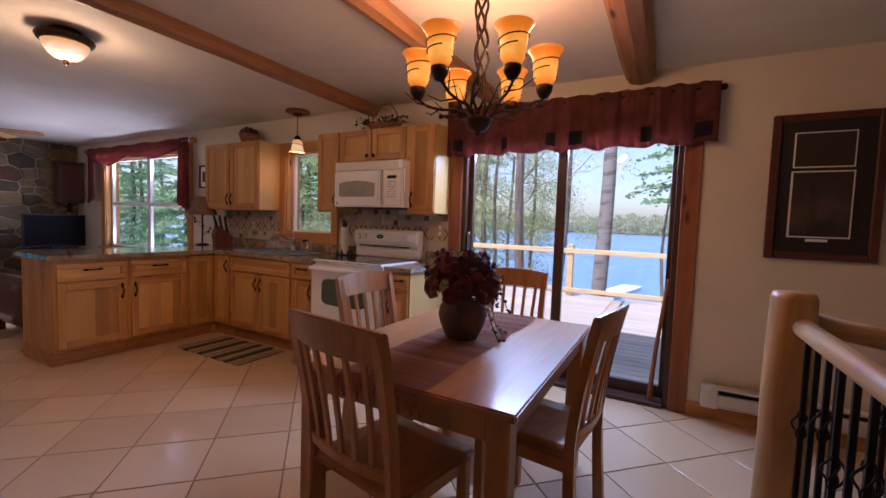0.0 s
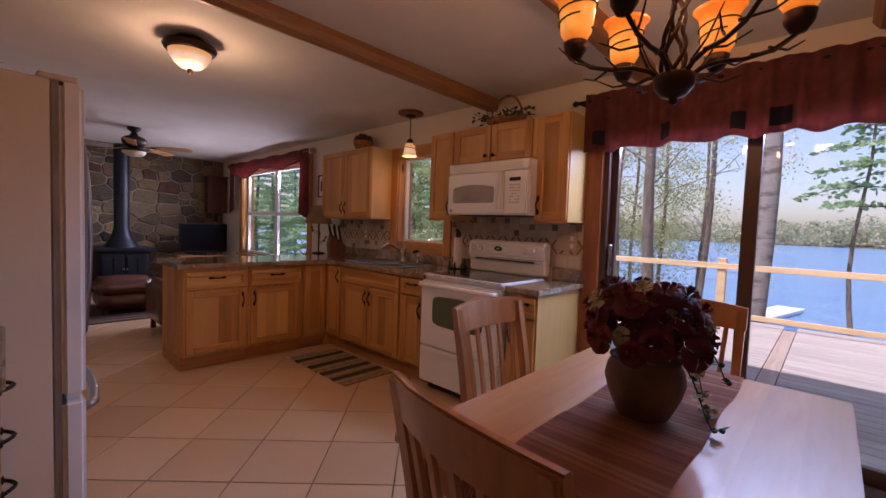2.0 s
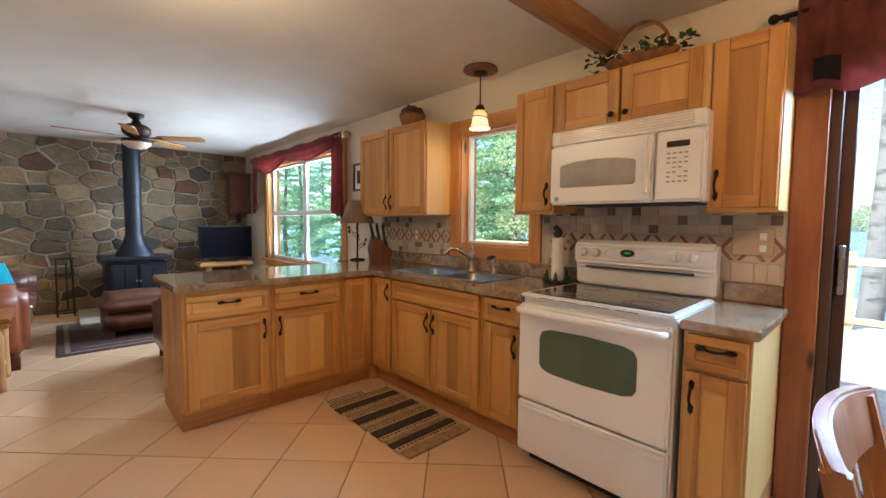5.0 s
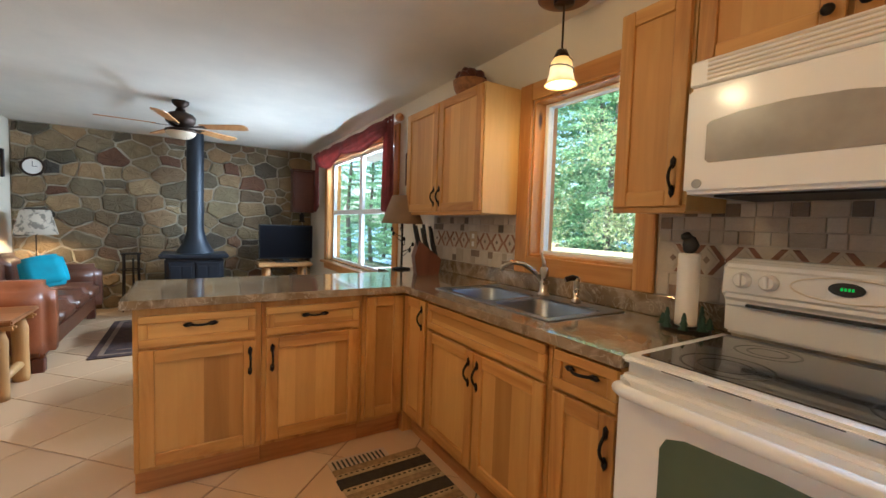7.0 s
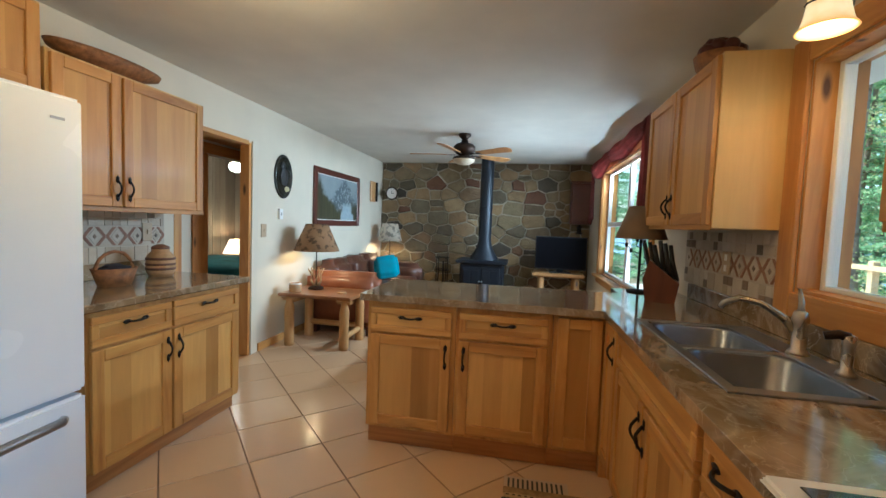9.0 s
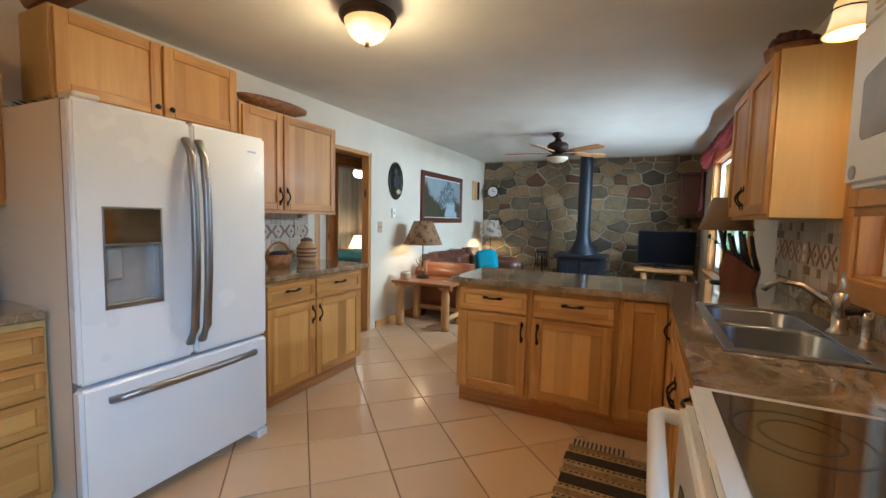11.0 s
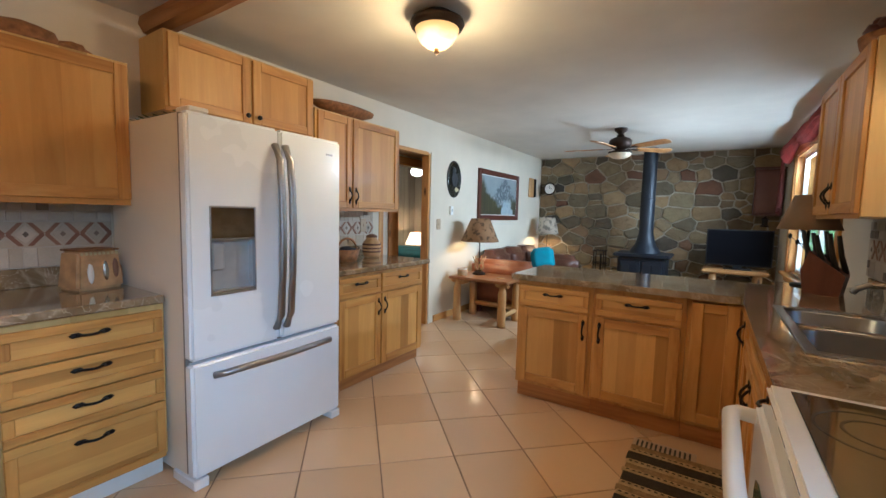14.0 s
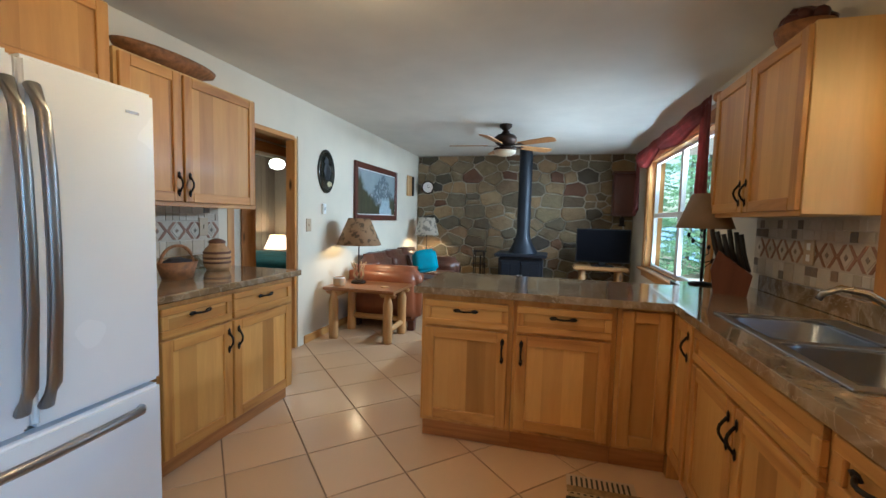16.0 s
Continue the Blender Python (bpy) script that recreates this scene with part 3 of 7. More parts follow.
structure("wall_west", box(W - 0.25, W - 0.03, S, N, -0.1, CEIL + 0.1, 0), mortar, "mortar bed of the fieldstone wall")
structure("ceiling", box(W - 0.2, EAST + 0.2, -1.84, N + 0.18, CEIL, CEIL + 0.1, 0), ceil_paint, "textured off-white painted ceiling")
roof = box(W - 0.6, EAST + 0.8, -6.0, N + 1.32, CEIL + 0.11, CEIL + 0.16, 0)
box(W - 0.6, EAST + 0.8, N + 0.181, N + 1.32, CEIL + 0.055, CEIL + 0.1095, 0, roof)
structure("roof_soffit", roof, soffit_paint, "white soffit under the overhanging eaves", "roof")
structure("roof", prism([(W - 0.6, CEIL + 0.17), (EAST + 0.8, CEIL + 0.17), (EAST + 0.8, CEIL + 0.35), (W - 0.6, CEIL + 0.35)], -6.0, N + 1.32), pine_bark, "dark roof edge above the eaves", "roof")
floor = structure("floor", box(W - 0.03, EAST, -1.7, N, -0.12, -0.006, 0), grout, "diagonally laid cream ceramic tile floor with brown grout")

for k, bx in enumerate((-2.64, -1.4, -0.255)):
    rnd = random.Random(k)
    prof = [(-0.066, 0.0), (-0.07, -0.04), (-0.05, -0.08), (0, -0.095), (0.05, -0.082), (0.07, -0.04), (0.066, 0.0)]
    bm = bmesh.new()
    rings = []
    for i in range(13):
        y = (S if bx < -1.2 else -1.69) + ((N - 0.02) - (S if bx < -1.2 else -1.69)) * i / 12
        w = 1 + 0.1 * (rnd.random() - 0.5)
        rings.append([bm.verts.new((bx + px * w + 0.008 * (rnd.random() - 0.5), y, CEIL - 0.001 + pz * w if pz else CEIL - 0.001)) for px, pz in [(qx * (1.45 if k == 2 else 1), qz) for qx, qz in prof]])
    for a, b in zip(rings, rings[1:]):
        for i in range(len(prof) - 1):
            bm.faces.new((a[i], a[i + 1], b[i + 1], b[i]))
    bm.faces.new(rings[0])
    bm.faces.new(rings[-1][::-1])
    bmesh.ops.recalc_face_normals(bm, faces=bm.faces[:])
    structure("beam_%d" % (k + 1), bm, beam_wood, "stained half-log ceiling beam with knots", "beam")

# baseboards
structure("baseboard_north", box(0.155, EAST, N - 0.018, N, 0, 0.095, 0.003), pine_x, "knotty pine baseboard", "baseboard")
structure("baseboard_south", box(-9.0, -5.58, S, S + 0.016, 0, 0.08, 0.003), pine_x, "pine baseboard", "baseboard")

# ---- sliding door ----
sd = thing("door_1", "dark wooden sliding glass door onto the deck", "sliding door", pose(0, 0, 0))
sd["kind"] = "structure"
part("casing", box(-1.757, -1.64, N - 0.022, N - 0.002, 0, 2.03, 0.004), red_pine, sd, "red-stained knotty pine casing")
part("casing", box(0.045, 0.155, N - 0.022, N - 0.002, 0, 2.03, 0.004), red_pine, sd)
part("casing", box(-1.757, 0.155, N - 0.022, N - 0.002, 2.032, 2.14, 0.004), red_pine, sd)
door_brown = plain("dark_door_frame", (0.075, 0.035, 0.022), 0.4)
part("jamb", box(-1.64, -1.60, N - 0.001, N + 0.16, 0, 2.03, 0.003), door_brown, sd)
part("jamb", box(0.01, 0.045, N - 0.001, N + 0.16, 0, 2.03, 0.003), door_brown, sd)
part("head", box(-1.6, 0.01, N, N + 0.16, 1.99, 2.03, 0.003), door_brown, sd)
part("sill", box(-1.6, 0.01, N - 0.03, N + 0.17, -0.018, 0.03, 0.004), door_brown, sd)
for a, b, yy in ((-1.6, -0.75, N + 0.05), (-0.825, 0.01, N + 0.1)):
    bm = box(a, a + 0.045, yy, yy + 0.04, 0.032, 1.988, 0.003)
    box(b - 0.075 if a < -1 else b - 0.03, b, yy, yy + 0.04, 0.032, 1.988, 0.003, bm)
    box(a + 0.045, b - 0.03, yy, yy + 0.04, 0.032, 0.12, 0.003, bm)
    box(a + 0.045, b - 0.03, yy, yy + 0.04, 1.91, 1.988, 0.003, bm)
    leaf = part("sash", bm, door_brown, sd)
    pane = part("pane", box(a + 0.045, b - 0.03, yy + 0.017, yy + 0.023, 0.12, 1.91, 0), glass_m, leaf)
    pane.visible_shadow = False
part("handle", box(-1.592, -1.565, N + 0.02, N + 0.05, 0.98, 1.2, 0.008), nickel, sd, "nickel pull handle")
bar = thing("security_bar", "brown wooden bar leaning in the sliding door", "bar", pose(0, 0, 0))
part("bar", tube([(-0.075, N + 0.03, 0.035), (-0.05, N + 0.035, 0.4), (0.0, N + 0.02, 0.92)], 0.02, seg=6, taper=0.013), red_pine, bar)


def window(name, op, rails, label, sashes, casing=0.1, sill=False, cas_mat=None, deep=0.045, fw=0.034):
    """A white vinyl window in a pine-cased opening."""
    x0, x1, z0, z1 = op
    w = thing(name, label, "window")
    w["kind"] = "structure"
    y = N
    cm = cas_mat or pine
    part("casing", box(x0 - casing, x0, y - 0.022, y - 0.002, z0 - casing, z1 + casing, 0.004), cm, w, "knotty pine casing")
    part("casing", box(x1, x1 + casing, y - 0.022, y - 0.002, z0 - casing, z1 + casing, 0.004), cm, w)
    part("casing", box(x0, x1, y - 0.021, y - 0.002, z1, z1 + casing, 0.004), pine_x, w)
    if sill:
        part("window_sill", box(x0 - casing - 0.03, x1 + casing + 0.03, y - 0.075, y + 0.03, z0 - 0.035, z0, 0.008), pine_x, w)
        part("apron", box(x0 - casing, x1 + casing, y - 0.02, y - 0.002, z0 - 0.12, z0 - 0.036, 0.004), pine_x, w)
    else:
        part("casing", box(x0, x1, y - 0.021, y - 0.002, z0 - casing, z0, 0.004), pine_x, w)
    bm = box(x0, x0 + 0.014, y - 0.001, y + 0.178, z0, z1, 0)
    box(x1 - 0.014, x1, y - 0.001, y + 0.178, z0, z1, 0, bm)
    box(x0 + 0.014, x1 - 0.014, y - 0.001, y + 0.178, z1 - 0.014, z1, 0, bm)
    box(x0 + 0.014, x1 - 0.014, y + (0.031 if sill else -0.001), y + 0.178, z0, z0 + 0.014, 0, bm)
    part("jamb", bm, pine, w)
    xs = [x0 + 0.014 + (x1 - x0 - 0.028) * i / sashes for i in range(sashes + 1)]
    for a, b in zip(xs, xs[1:]):
        a, b = a + 0.002, b - 0.002
        levels = [z0 + 0.014, *rails, z1 - 0.014]
        for c, d in zip(levels, levels[1:]):
            bm = box(a, a + fw, y + deep, y + deep + 0.045, c, d, 0.003)
            box(b - fw, b, y + deep, y + deep + 0.045, c, d, 0.003, bm)
            box(a + fw, b - fw, y + deep, y + deep + 0.045, c, c + fw * 0.7, 0.003, bm)
            box(a + fw, b - fw, y + deep, y + deep + 0.045, d - fw * 0.7, d, 0.003, bm)
            fr = part("sash_frame", bm, white_trim, w)
            pn = part("pane", box(a + fw, b - fw, y + deep + 0.017, y + deep + 0.023, c + fw * 0.7, d - fw * 0.7, 0), glass_m, fr)
            pn.visible_shadow = False
    return w


window("window_1", KW, [], "kitchen window with pine casing and white frame", 1, 0.1, False, None, 0.075, 0.028)
window("window_2", LW, [1.40], "pair of white double-hung windows with pine casing", 2, 0.11, True, None, 0.07, 0.042)

# bedroom doorway
dw = thing("door_2", "open bedroom doorway with pine jambs", "doorway")
dw["kind"] = "structure"
part("jamb", box(DR[0] - 0.012, DR[0] + 0.02, S - 0.092, S + 0.004, 0, DR[3], 0.003), pine, dw)
part("jamb", box(DR[1] - 0.02, DR[1] + 0.05, S - 0.092, S + 0.004, 0, DR[3], 0.003), pine, dw)
part("head", box(DR[0] + 0.02, DR[1] - 0.02, S - 0.092, S + 0.004, DR[3] - 0.02, DR[3] + 0.02, 0.003), pine_x, dw)
part("casing", box(DR[0] - 0.1, DR[0] - 0.012, S + 0.001, S + 0.016, 0, DR[3] + 0.02, 0.003), wall_paint, dw)

# passage between the doorway and the bedroom door
VY = -0.75
bm = box(-7.0, -6.25, VY - 0.1, VY, -0.1, CEIL + 0.1, 0)
box(-5.46, -3.9, VY - 0.1, VY, -0.1, CEIL + 0.1, 0, bm)
box(-6.25, -5.46, VY - 0.1, VY, 1.905, CEIL + 0.1, 0, bm)
structure("wall_passage_back", bm, wall_paint, "cream wall with the bedroom door in the passage")
structure("wall_passage_west", box(-7.0, -6.9, VY, S - 0.09, -0.1, CEIL, 0), wall_paint, "cream side wall of the passage")
structure("ceiling_passage", box(-6.9, -3.9, VY, S - 0.09, 2.03, 2.1, 0), pine_x, "pine boarded ceiling of the passage")
df = thing("door_3", "pine door frame of the bedroom", "doorway")
df["kind"] = "structure"
part("casing", box(-5.45, -5.27, VY + 0.002, VY + 0.02, 0, 1.905, 0.004), red_pine_jamb, df)
part("casing", box(-6.35, -5.27, VY + 0.002, VY + 0.021, 1.906, 2.005, 0.004), pine_x, df)
part("jamb", box(-5.48, -5.455, VY - 0.11, VY + 0.001, 0, 1.904, 0.003), red_pine_jamb, df)

# bedroom beyond the doorway
structure("wall_bedroom_west", box(-9.3, -9.14, -4.2, S - 0.09, -0.1, CEIL + 0.1, 0), panelling, "grey-brown vertical wood panelling in the bedroom")
bm = bmesh.new()
for k in range(26):
    box(-9.14 + k * 0.2, -9.14 + k * 0.2 + 0.194, -3.30, -3.27, 0, CEIL, 0.006, bm)
structure("wall_bedroom_south", box(-9.3, -3.9, -3.5, -3.3, -0.1, CEIL + 0.1, 0), panelling, "bedroom back wall")
structure("wall_panelling", bm, panelling, "grey-brown vertical boards on the bedroom wall")
structure("wall_bedroom_east", box(-3.9, -3.8, -3.3, S - 0.09, -0.1, CEIL + 0.1, 0), wall_paint, "bedroom side wall")
structure("ceiling_bedroom", box(-9.3, -3.8, -3.5, S - 0.09, CEIL, CEIL + 0.1, 0), ceil_paint, "bedroom ceiling")
structure("floor_bedroom", box(-9.3, -3.8, -3.5, S, -0.13, -0.004, 0), plinth_wood, "wooden bedroom floor")

# ---- cabinets ----
def pull(parent, x, y, z, upright=True, length=0.13):
    """A black wrought handle: a bowed bar between two leaf-shaped ends."""
    bm = bmesh.new()
    h = length / 2
    for s in (-1, 1):
        b = ball(0, 0, 0, 0.012, 0.004, 0.024, None, 1)
        for v in b.verts:
            v.co = Vector((x + v.co.x, y - 0.004 + v.co.y, z + s * (h - 0.016) + v.co.z)) if upright else Vector((x + s * (h - 0.016) + v.co.z, y - 0.004 + v.co.y, z + v.co.x))
        merge(bm, b)
    pts = []
    for i in range(7):
        t = i / 6
        o = -h + 0.02 + t * (length - 0.04)
        d = -0.006 - 0.024 * math.sin(math.pi * t)
        pts.append((x, y + d, z + o) if upright else (x + o, y + d, z))
    tube(pts, 0.0055, bm, 6)
    return part("handle", bm, iron, parent, "black wrought iron handle", True)


def knob(parent, x, y, z):
    bm = ball(x, y - 0.022, z, 0.016, 0.012, 0.016, None, 2)
    tube([(x, y, z), (x, y - 0.02, z)], 0.006, bm)
    return part("knob", bm, iron, parent, "black knob", True)


def front(name, cab, x0, x1, z0, z1, frame=0.055, handle=None, horizontal=False):
    """A framed door or drawer front standing proud of the cabinet's face at y = 0."""
    t = 0.02
    up, across = hickory, hickory_across
    d = part(name, box(x0 + frame - 0.004, x1 - frame + 0.004, -0.009, -0.001, z0 + frame - 0.004, z1 - frame + 0.004, 0), hickory_drawer if horizontal else hickory_panel, cab)
    a, b = (x0, x1) if horizontal else (x0 + frame + 0.0005, x1 - frame - 0.0005)
    c, e = (z0 + frame + 0.0005, z1 - frame - 0.0005) if horizontal else (z0, z1)
    for q in (x0, x1 - frame):
        part("stile", box(q, q + frame, -t, 0, c, e, 0.003), up, d)
    for q in (z0, z1 - frame):
        part("rail", box(a, b, -t, 0, q, q + frame, 0.003), across, d)
    if handle == "drawer":
        pull(d, (x0 + x1) / 2, -t, (z0 + z1) / 2 + 0.02 if z1 - z0 < 0.2 else z1 - 0.06, False)
    elif handle in ("l", "r"):
        pull(d, x0 + 0.028 if handle == "l" else x1 - 0.028, -t, z1 - 0.1)
    elif handle in ("ul", "ur"):
        pull(d, x0 + 0.028 if handle == "ul" else x1 - 0.028, -t, z0 + 0.1)
    elif handle in ("kl", "kr"):
        knob(d, x0 + 0.03 if handle == "kl" else x1 - 0.03, -t, z0 + 0.04)
    return d


def base_unit(m, w, spec, label, depth=0.6, side=None, plinth=True, top=0.864):
    """A base cabinet, its face at y = 0, from the floor to 0.866 m."""
    cab = thing("base_cabinet", label, "cabinet", m, "kitchen base cabinets")
    part("body", box(0.001, w - 0.001, 0.001, depth, 0.12, top, 0.002), side or hickory, cab)
    if plinth:
        part("plinth", box(0.0, w, 0.05, depth, 0.0, 0.119, 0.003), plinth_wood, cab, "dark knotty pine plinth board")
    else:
        part("plinth", box(0.001, w - 0.001, 0.06, depth, 0.0, 0.119, 0.003), white_trim, cab, "recessed white plinth")
    if top < 0.8:
        part("face_frame", box(0.001, w - 0.001, 0.001, 0.02, top, 0.864, 0.001), hickory_across, cab)
    for s in spec:
        front(s[0], cab, *s[1:5], handle=s[5], horizontal=s[0] in ("drawer", "false_front"), frame=0.036 if s[0] in ("drawer", "false_front") else 0.058)
    return cab


WARM = "honey hickory base cabinet with black iron handles "
# north run, x -4.24 to -2.77; the face is at y 2.70
NY = 2.70
base_unit(pose(-4.24, NY, 0), 0.27, [("door", 0.012, 0.258, 0.145, 0.85, "r")], WARM + "in the corner", 0.1)
base_unit(pose(-3.97, NY, 0), 0.905, [("false_front", 0.02, 0.885, 0.715, 0.85, None), ("door", 0.02, 0.447, 0.145, 0.7, "r"), ("door", 0.457, 0.885, 0.145, 0.7, "l")], WARM + "under the sink", 0.6, None, True, 0.695)
base_unit(pose(-3.065, NY, 0), 0.297, [("drawer", 0.02, 0.277, 0.715, 0.85, "drawer"), ("door", 0.02, 0.277, 0.145, 0.7, "r")], WARM + "beside the stove", 0.6)
base_unit(pose(-1.99, NY, 0), 0.232, [("drawer", 0.015, 0.22, 0.715, 0.85, "drawer"), ("door", 0.015, 0.22, 0.145, 0.7, "l")], "narrow hickory base cabinet between stove and sliding door", 0.6, cab_side)
# peninsula, its face at x -4.24, from y 1.375
P = -4.24
base_unit(pose(P, 1.375, 0, 0, 0, 90), 0.52, [("drawer", 0.022, 0.494, 0.69, 0.83, "drawer"), ("door", 0.022, 0.494, 0.145, 0.675, "r")], WARM + "at the peninsula's end", 0.62)
base_unit(pose(P, 1.895, 0, 0, 0, 90), 0.525, [("drawer", 0.02, 0.5, 0.69, 0.83, "drawer"), ("door", 0.02, 0.5, 0.145, 0.675, "l")], WARM + "in the peninsula", 0.62)
base_unit(pose(P, 2.42, 0, 0, 0, 90), 0.27, [("door", 0.022, 0.25, 0.145, 0.85, None)], "honey hickory corner cabinet of the peninsula", 0.62)
tagged(part("corner_cabinet", box(-4.86, -4.245, 2.692, N - 0.01, 0, 0.864, 0), hickory), "plain hickory corner carcass below the worktop", "cabinet")
# south runs, faces at y 0.355
SY = 0.355
base_unit(pose(-3.455, SY, 0, 0, 0, 180), 1.02, [("drawer", 0.015, 0.445, 0.7, 0.84, "drawer"), ("door", 0.015, 0.445, 0.115, 0.685, "r"), ("drawer", 0.462, 0.985, 0.7, 0.84, "drawer"), ("door", 0.462, 0.985, 0.115, 0.685, "l")], "wide pale hickory base cabinet beside the refrigerator", 0.62)
base_unit(pose(-1.80, SY, 0, 0, 0, 180), 0.585, [("drawer", 0.03, 0.57, 0.695, 0.835, "drawer"), ("drawer", 0.03, 0.57, 0.55, 0.688, "drawer"), ("drawer", 0.03, 0.57, 0.4, 0.543, "drawer"), ("drawer", 0.03, 0.57, 0.115, 0.393, "drawer")], "four-drawer hickory base cabinet beside the refrigerator", 0.62, cab_side, False)


def upper_unit(m, w, z0, z1, spec, label, depth=0.28, crown=False):
    cab = thing("wall_cabinet", label, "cabinet", m, "kitchen wall cabinets")
    part("body", box(0.001, w - 0.001, 0.001, depth, z0, z1, 0.002), cab_side, cab)
    part("bottom_rail", box(0.001, w - 0.001, -0.004, 0.0, z0 - 0.008, z0 + 0.02, 0.002), hickory_across, cab)
    for s in spec:
        front("door", cab, *s[:4], handle=s[4], frame=s[5] if len(s) > 5 else 0.055)
    return cab


UY = 3.04
upper_unit(pose(-4.95, UY, 0), 0.972, 1.345, 2.10, [(0.012, 0.47, 1.36, 2.09, "ur"), (0.485, 0.962, 1.36, 2.09, "ul")], "pair-door hickory wall cabinet beside the kitchen window")
upper_unit(pose(-3.1, UY, 0), 0.285, 1.345, 2.10, [(0.01, 0.272, 1.36, 2.09, "ur")], "narrow hickory wall cabinet between window and microwave")
upper_unit(pose(-2.812, UY, 0), 0.79, 1.80, 2.10, [(0.01, 0.375, 1.815, 2.09, "kr"), (0.39, 0.755, 1.815, 2.09, "kl")], "low hickory wall cabinet above the microwave")
upper_unit(pose(-2.02, UY, 0), 0.262, 1.345, 2.10, [(0.01, 0.255, 1.36, 2.09, "ul")], "narrow hickory wall cabinet beside the sliding door")
SU = 0.02
upper_unit(pose(-3.555, SU, 0, 0, 0, 180), 0.975, 1.325, 2.07, [(0.015, 0.358, 1.345, 2.055, "ur"), (0.375, 0.95, 1.345, 2.055, "ul")], "pair-door pale hickory wall cabinet beside the refrigerator", 0.295)
upper_unit(pose(-2.565, SU - 0.01, 0, 0, 0, 180), 0.985, 1.84, 2.26, [(0.015, 0.485, 1.855, 2.245, "kr"), (0.502, 0.97, 1.855, 2.245, "kl")], "hickory wall cabinet above the refrigerator", 0.3)
upper_unit(pose(-1.84, SU, 0, 0, 0, 180), 0.56, 1.325, 2.02, [(0.01, 0.548, 1.345, 2.005, "ul")], "single-door hickory wall cabinet over the drawer base", 0.295)
upper_unit(pose(-1.3, SU, 0, 0, 0, 180), 0.535, 1.325, 2.02, [(0.01, 0.525, 1.345, 2.005, "ur")], "hickory wall cabinet at the end of the run", 0.295)

# worktops: 0.866 to 0.905
TZ0, TZ1 = 0.866, 0.905
SINK = (-4.03, -3.185, 2.795, 3.235)
wt = thing("worktop", "glossy marbled brown laminate worktop round the corner", "countertop")
for a, b, c, d in ((-4.89, -4.2, 1.335, 2.664), (-4.89, SINK[0], 2.6645, N - 0.004), (-5.13, -4.8905, 2.88, N - 0.004), (SINK[1], -2.768, 2.664, N - 0.004), (SINK[0], SINK[1], 2.664, SINK[2]), (SINK[0], SINK[1], SINK[3], N - 0.004)):
    part("slab", box(a, b, c, d, TZ0, TZ1, 0.001), counter_m, wt)
part("upstand", box(-4.89, -2.768, N - 0.022, N - 0.003, TZ1 + 0.0005, 1.0, 0.003), counter_m, wt)
wt = thing("worktop", "small marbled brown worktop between stove and door", "countertop")
part("slab", box(-1.994, -1.735, 2.664, N - 0.004, TZ0, TZ1, 0.006), counter_m, wt)
part("upstand", box(-1.994, -1.76, N - 0.022, N - 0.003, TZ1 + 0.0005, 1.0, 0.003), counter_m, wt)
wt = thing("worktop", "marbled brown worktop on the base cabinet by the doorway", "countertop")
part("slab", box(-4.54, -3.36, S + 0.004, 0.39, TZ0, TZ1, 0.006), counter_m, wt)
part("upstand", box(-4.5, -3.36, S + 0.003, S + 0.022, TZ1 + 0.0005, 1.0, 0.003), counter_m, wt)
wt = thing("worktop", "marbled brown worktop on the drawer base", "countertop")
part("slab", box(-2.376, -1.77, S + 0.004, 0.39, TZ0, TZ1, 0.006), counter_m, wt)
part("upstand", box(-2.4, -1.3, S + 0.003, S + 0.022, TZ1 + 0.0005, 1.0, 0.003), counter_m, wt)

# ---- sink and tap ----
sk = thing("kitchen_sink", "double-bowl brushed steel sink set in the worktop", "sink", pose(-3.607, 3.015, TZ1))
bm = box(-0.44, -0.40, -0.235, 0.235, 0.0, 0.006, 0.002)
box(0.40, 0.44, -0.235, 0.235, 0.0, 0.006, 0.002, bm)
box(-0.40, 0.40, -0.235, -0.2, 0.0, 0.006, 0.002, bm)
box(-0.40, 0.40, 0.135, 0.235, 0.0, 0.006, 0.002, bm)
box(-0.02, 0.02, -0.2, 0.135, -0.02, 0.004, 0.002, bm)
part("rim", bm, steel, sk)


def bowl(x0, x1, y0, y1, depth):
    bm = bmesh.new()
    def ring(inset, z, r):
        pts = []
        for cx, cy, a0 in ((x1 - inset - r, y1 - inset - r, 0), (x0 + inset + r, y1 - inset - r, 90), (x0 + inset + r, y0 + inset + r, 180), (x1 - inset - r, y0 + inset + r, 270)):
            for k in range(5):
                a = radians(a0 + 22.5 * k)
                pts.append(bm.verts.new((cx + r * math.cos(a), cy + r * math.sin(a), z)))
        return pts
    rs = [ring(0, 0.003, 0.07), ring(0.008, -0.01, 0.07), ring(0.02, -depth + 0.04, 0.07), ring(0.05, -depth, 0.06)]
    for a, b in zip(rs, rs[1:]):
        for i in range(len(a)):
            bm.faces.new((a[i], b[i], b[(i + 1) % len(a)], a[(i + 1) % len(a)]))
    bm.faces.new(rs[-1])
    bmesh.ops.recalc_face_normals(bm, faces=bm.faces[:])
    bmesh.ops.solidify(bm, geom=bm.faces[:], thickness=0.002)
    return bm


for a, b in ((-0.405, -0.012), (0.012, 0.405)):
    o = part("bowl", bowl(a, b, -0.205, 0.14, 0.19), bowl_steel, sk, smooth=True)
    part("drain", lathe([(0.0, -0.187), (0.04, -0.187), (0.045, -0.184), (0.04, -0.182), (0.0, -0.184)], (a + b) / 2, -0.03), nickel, o)
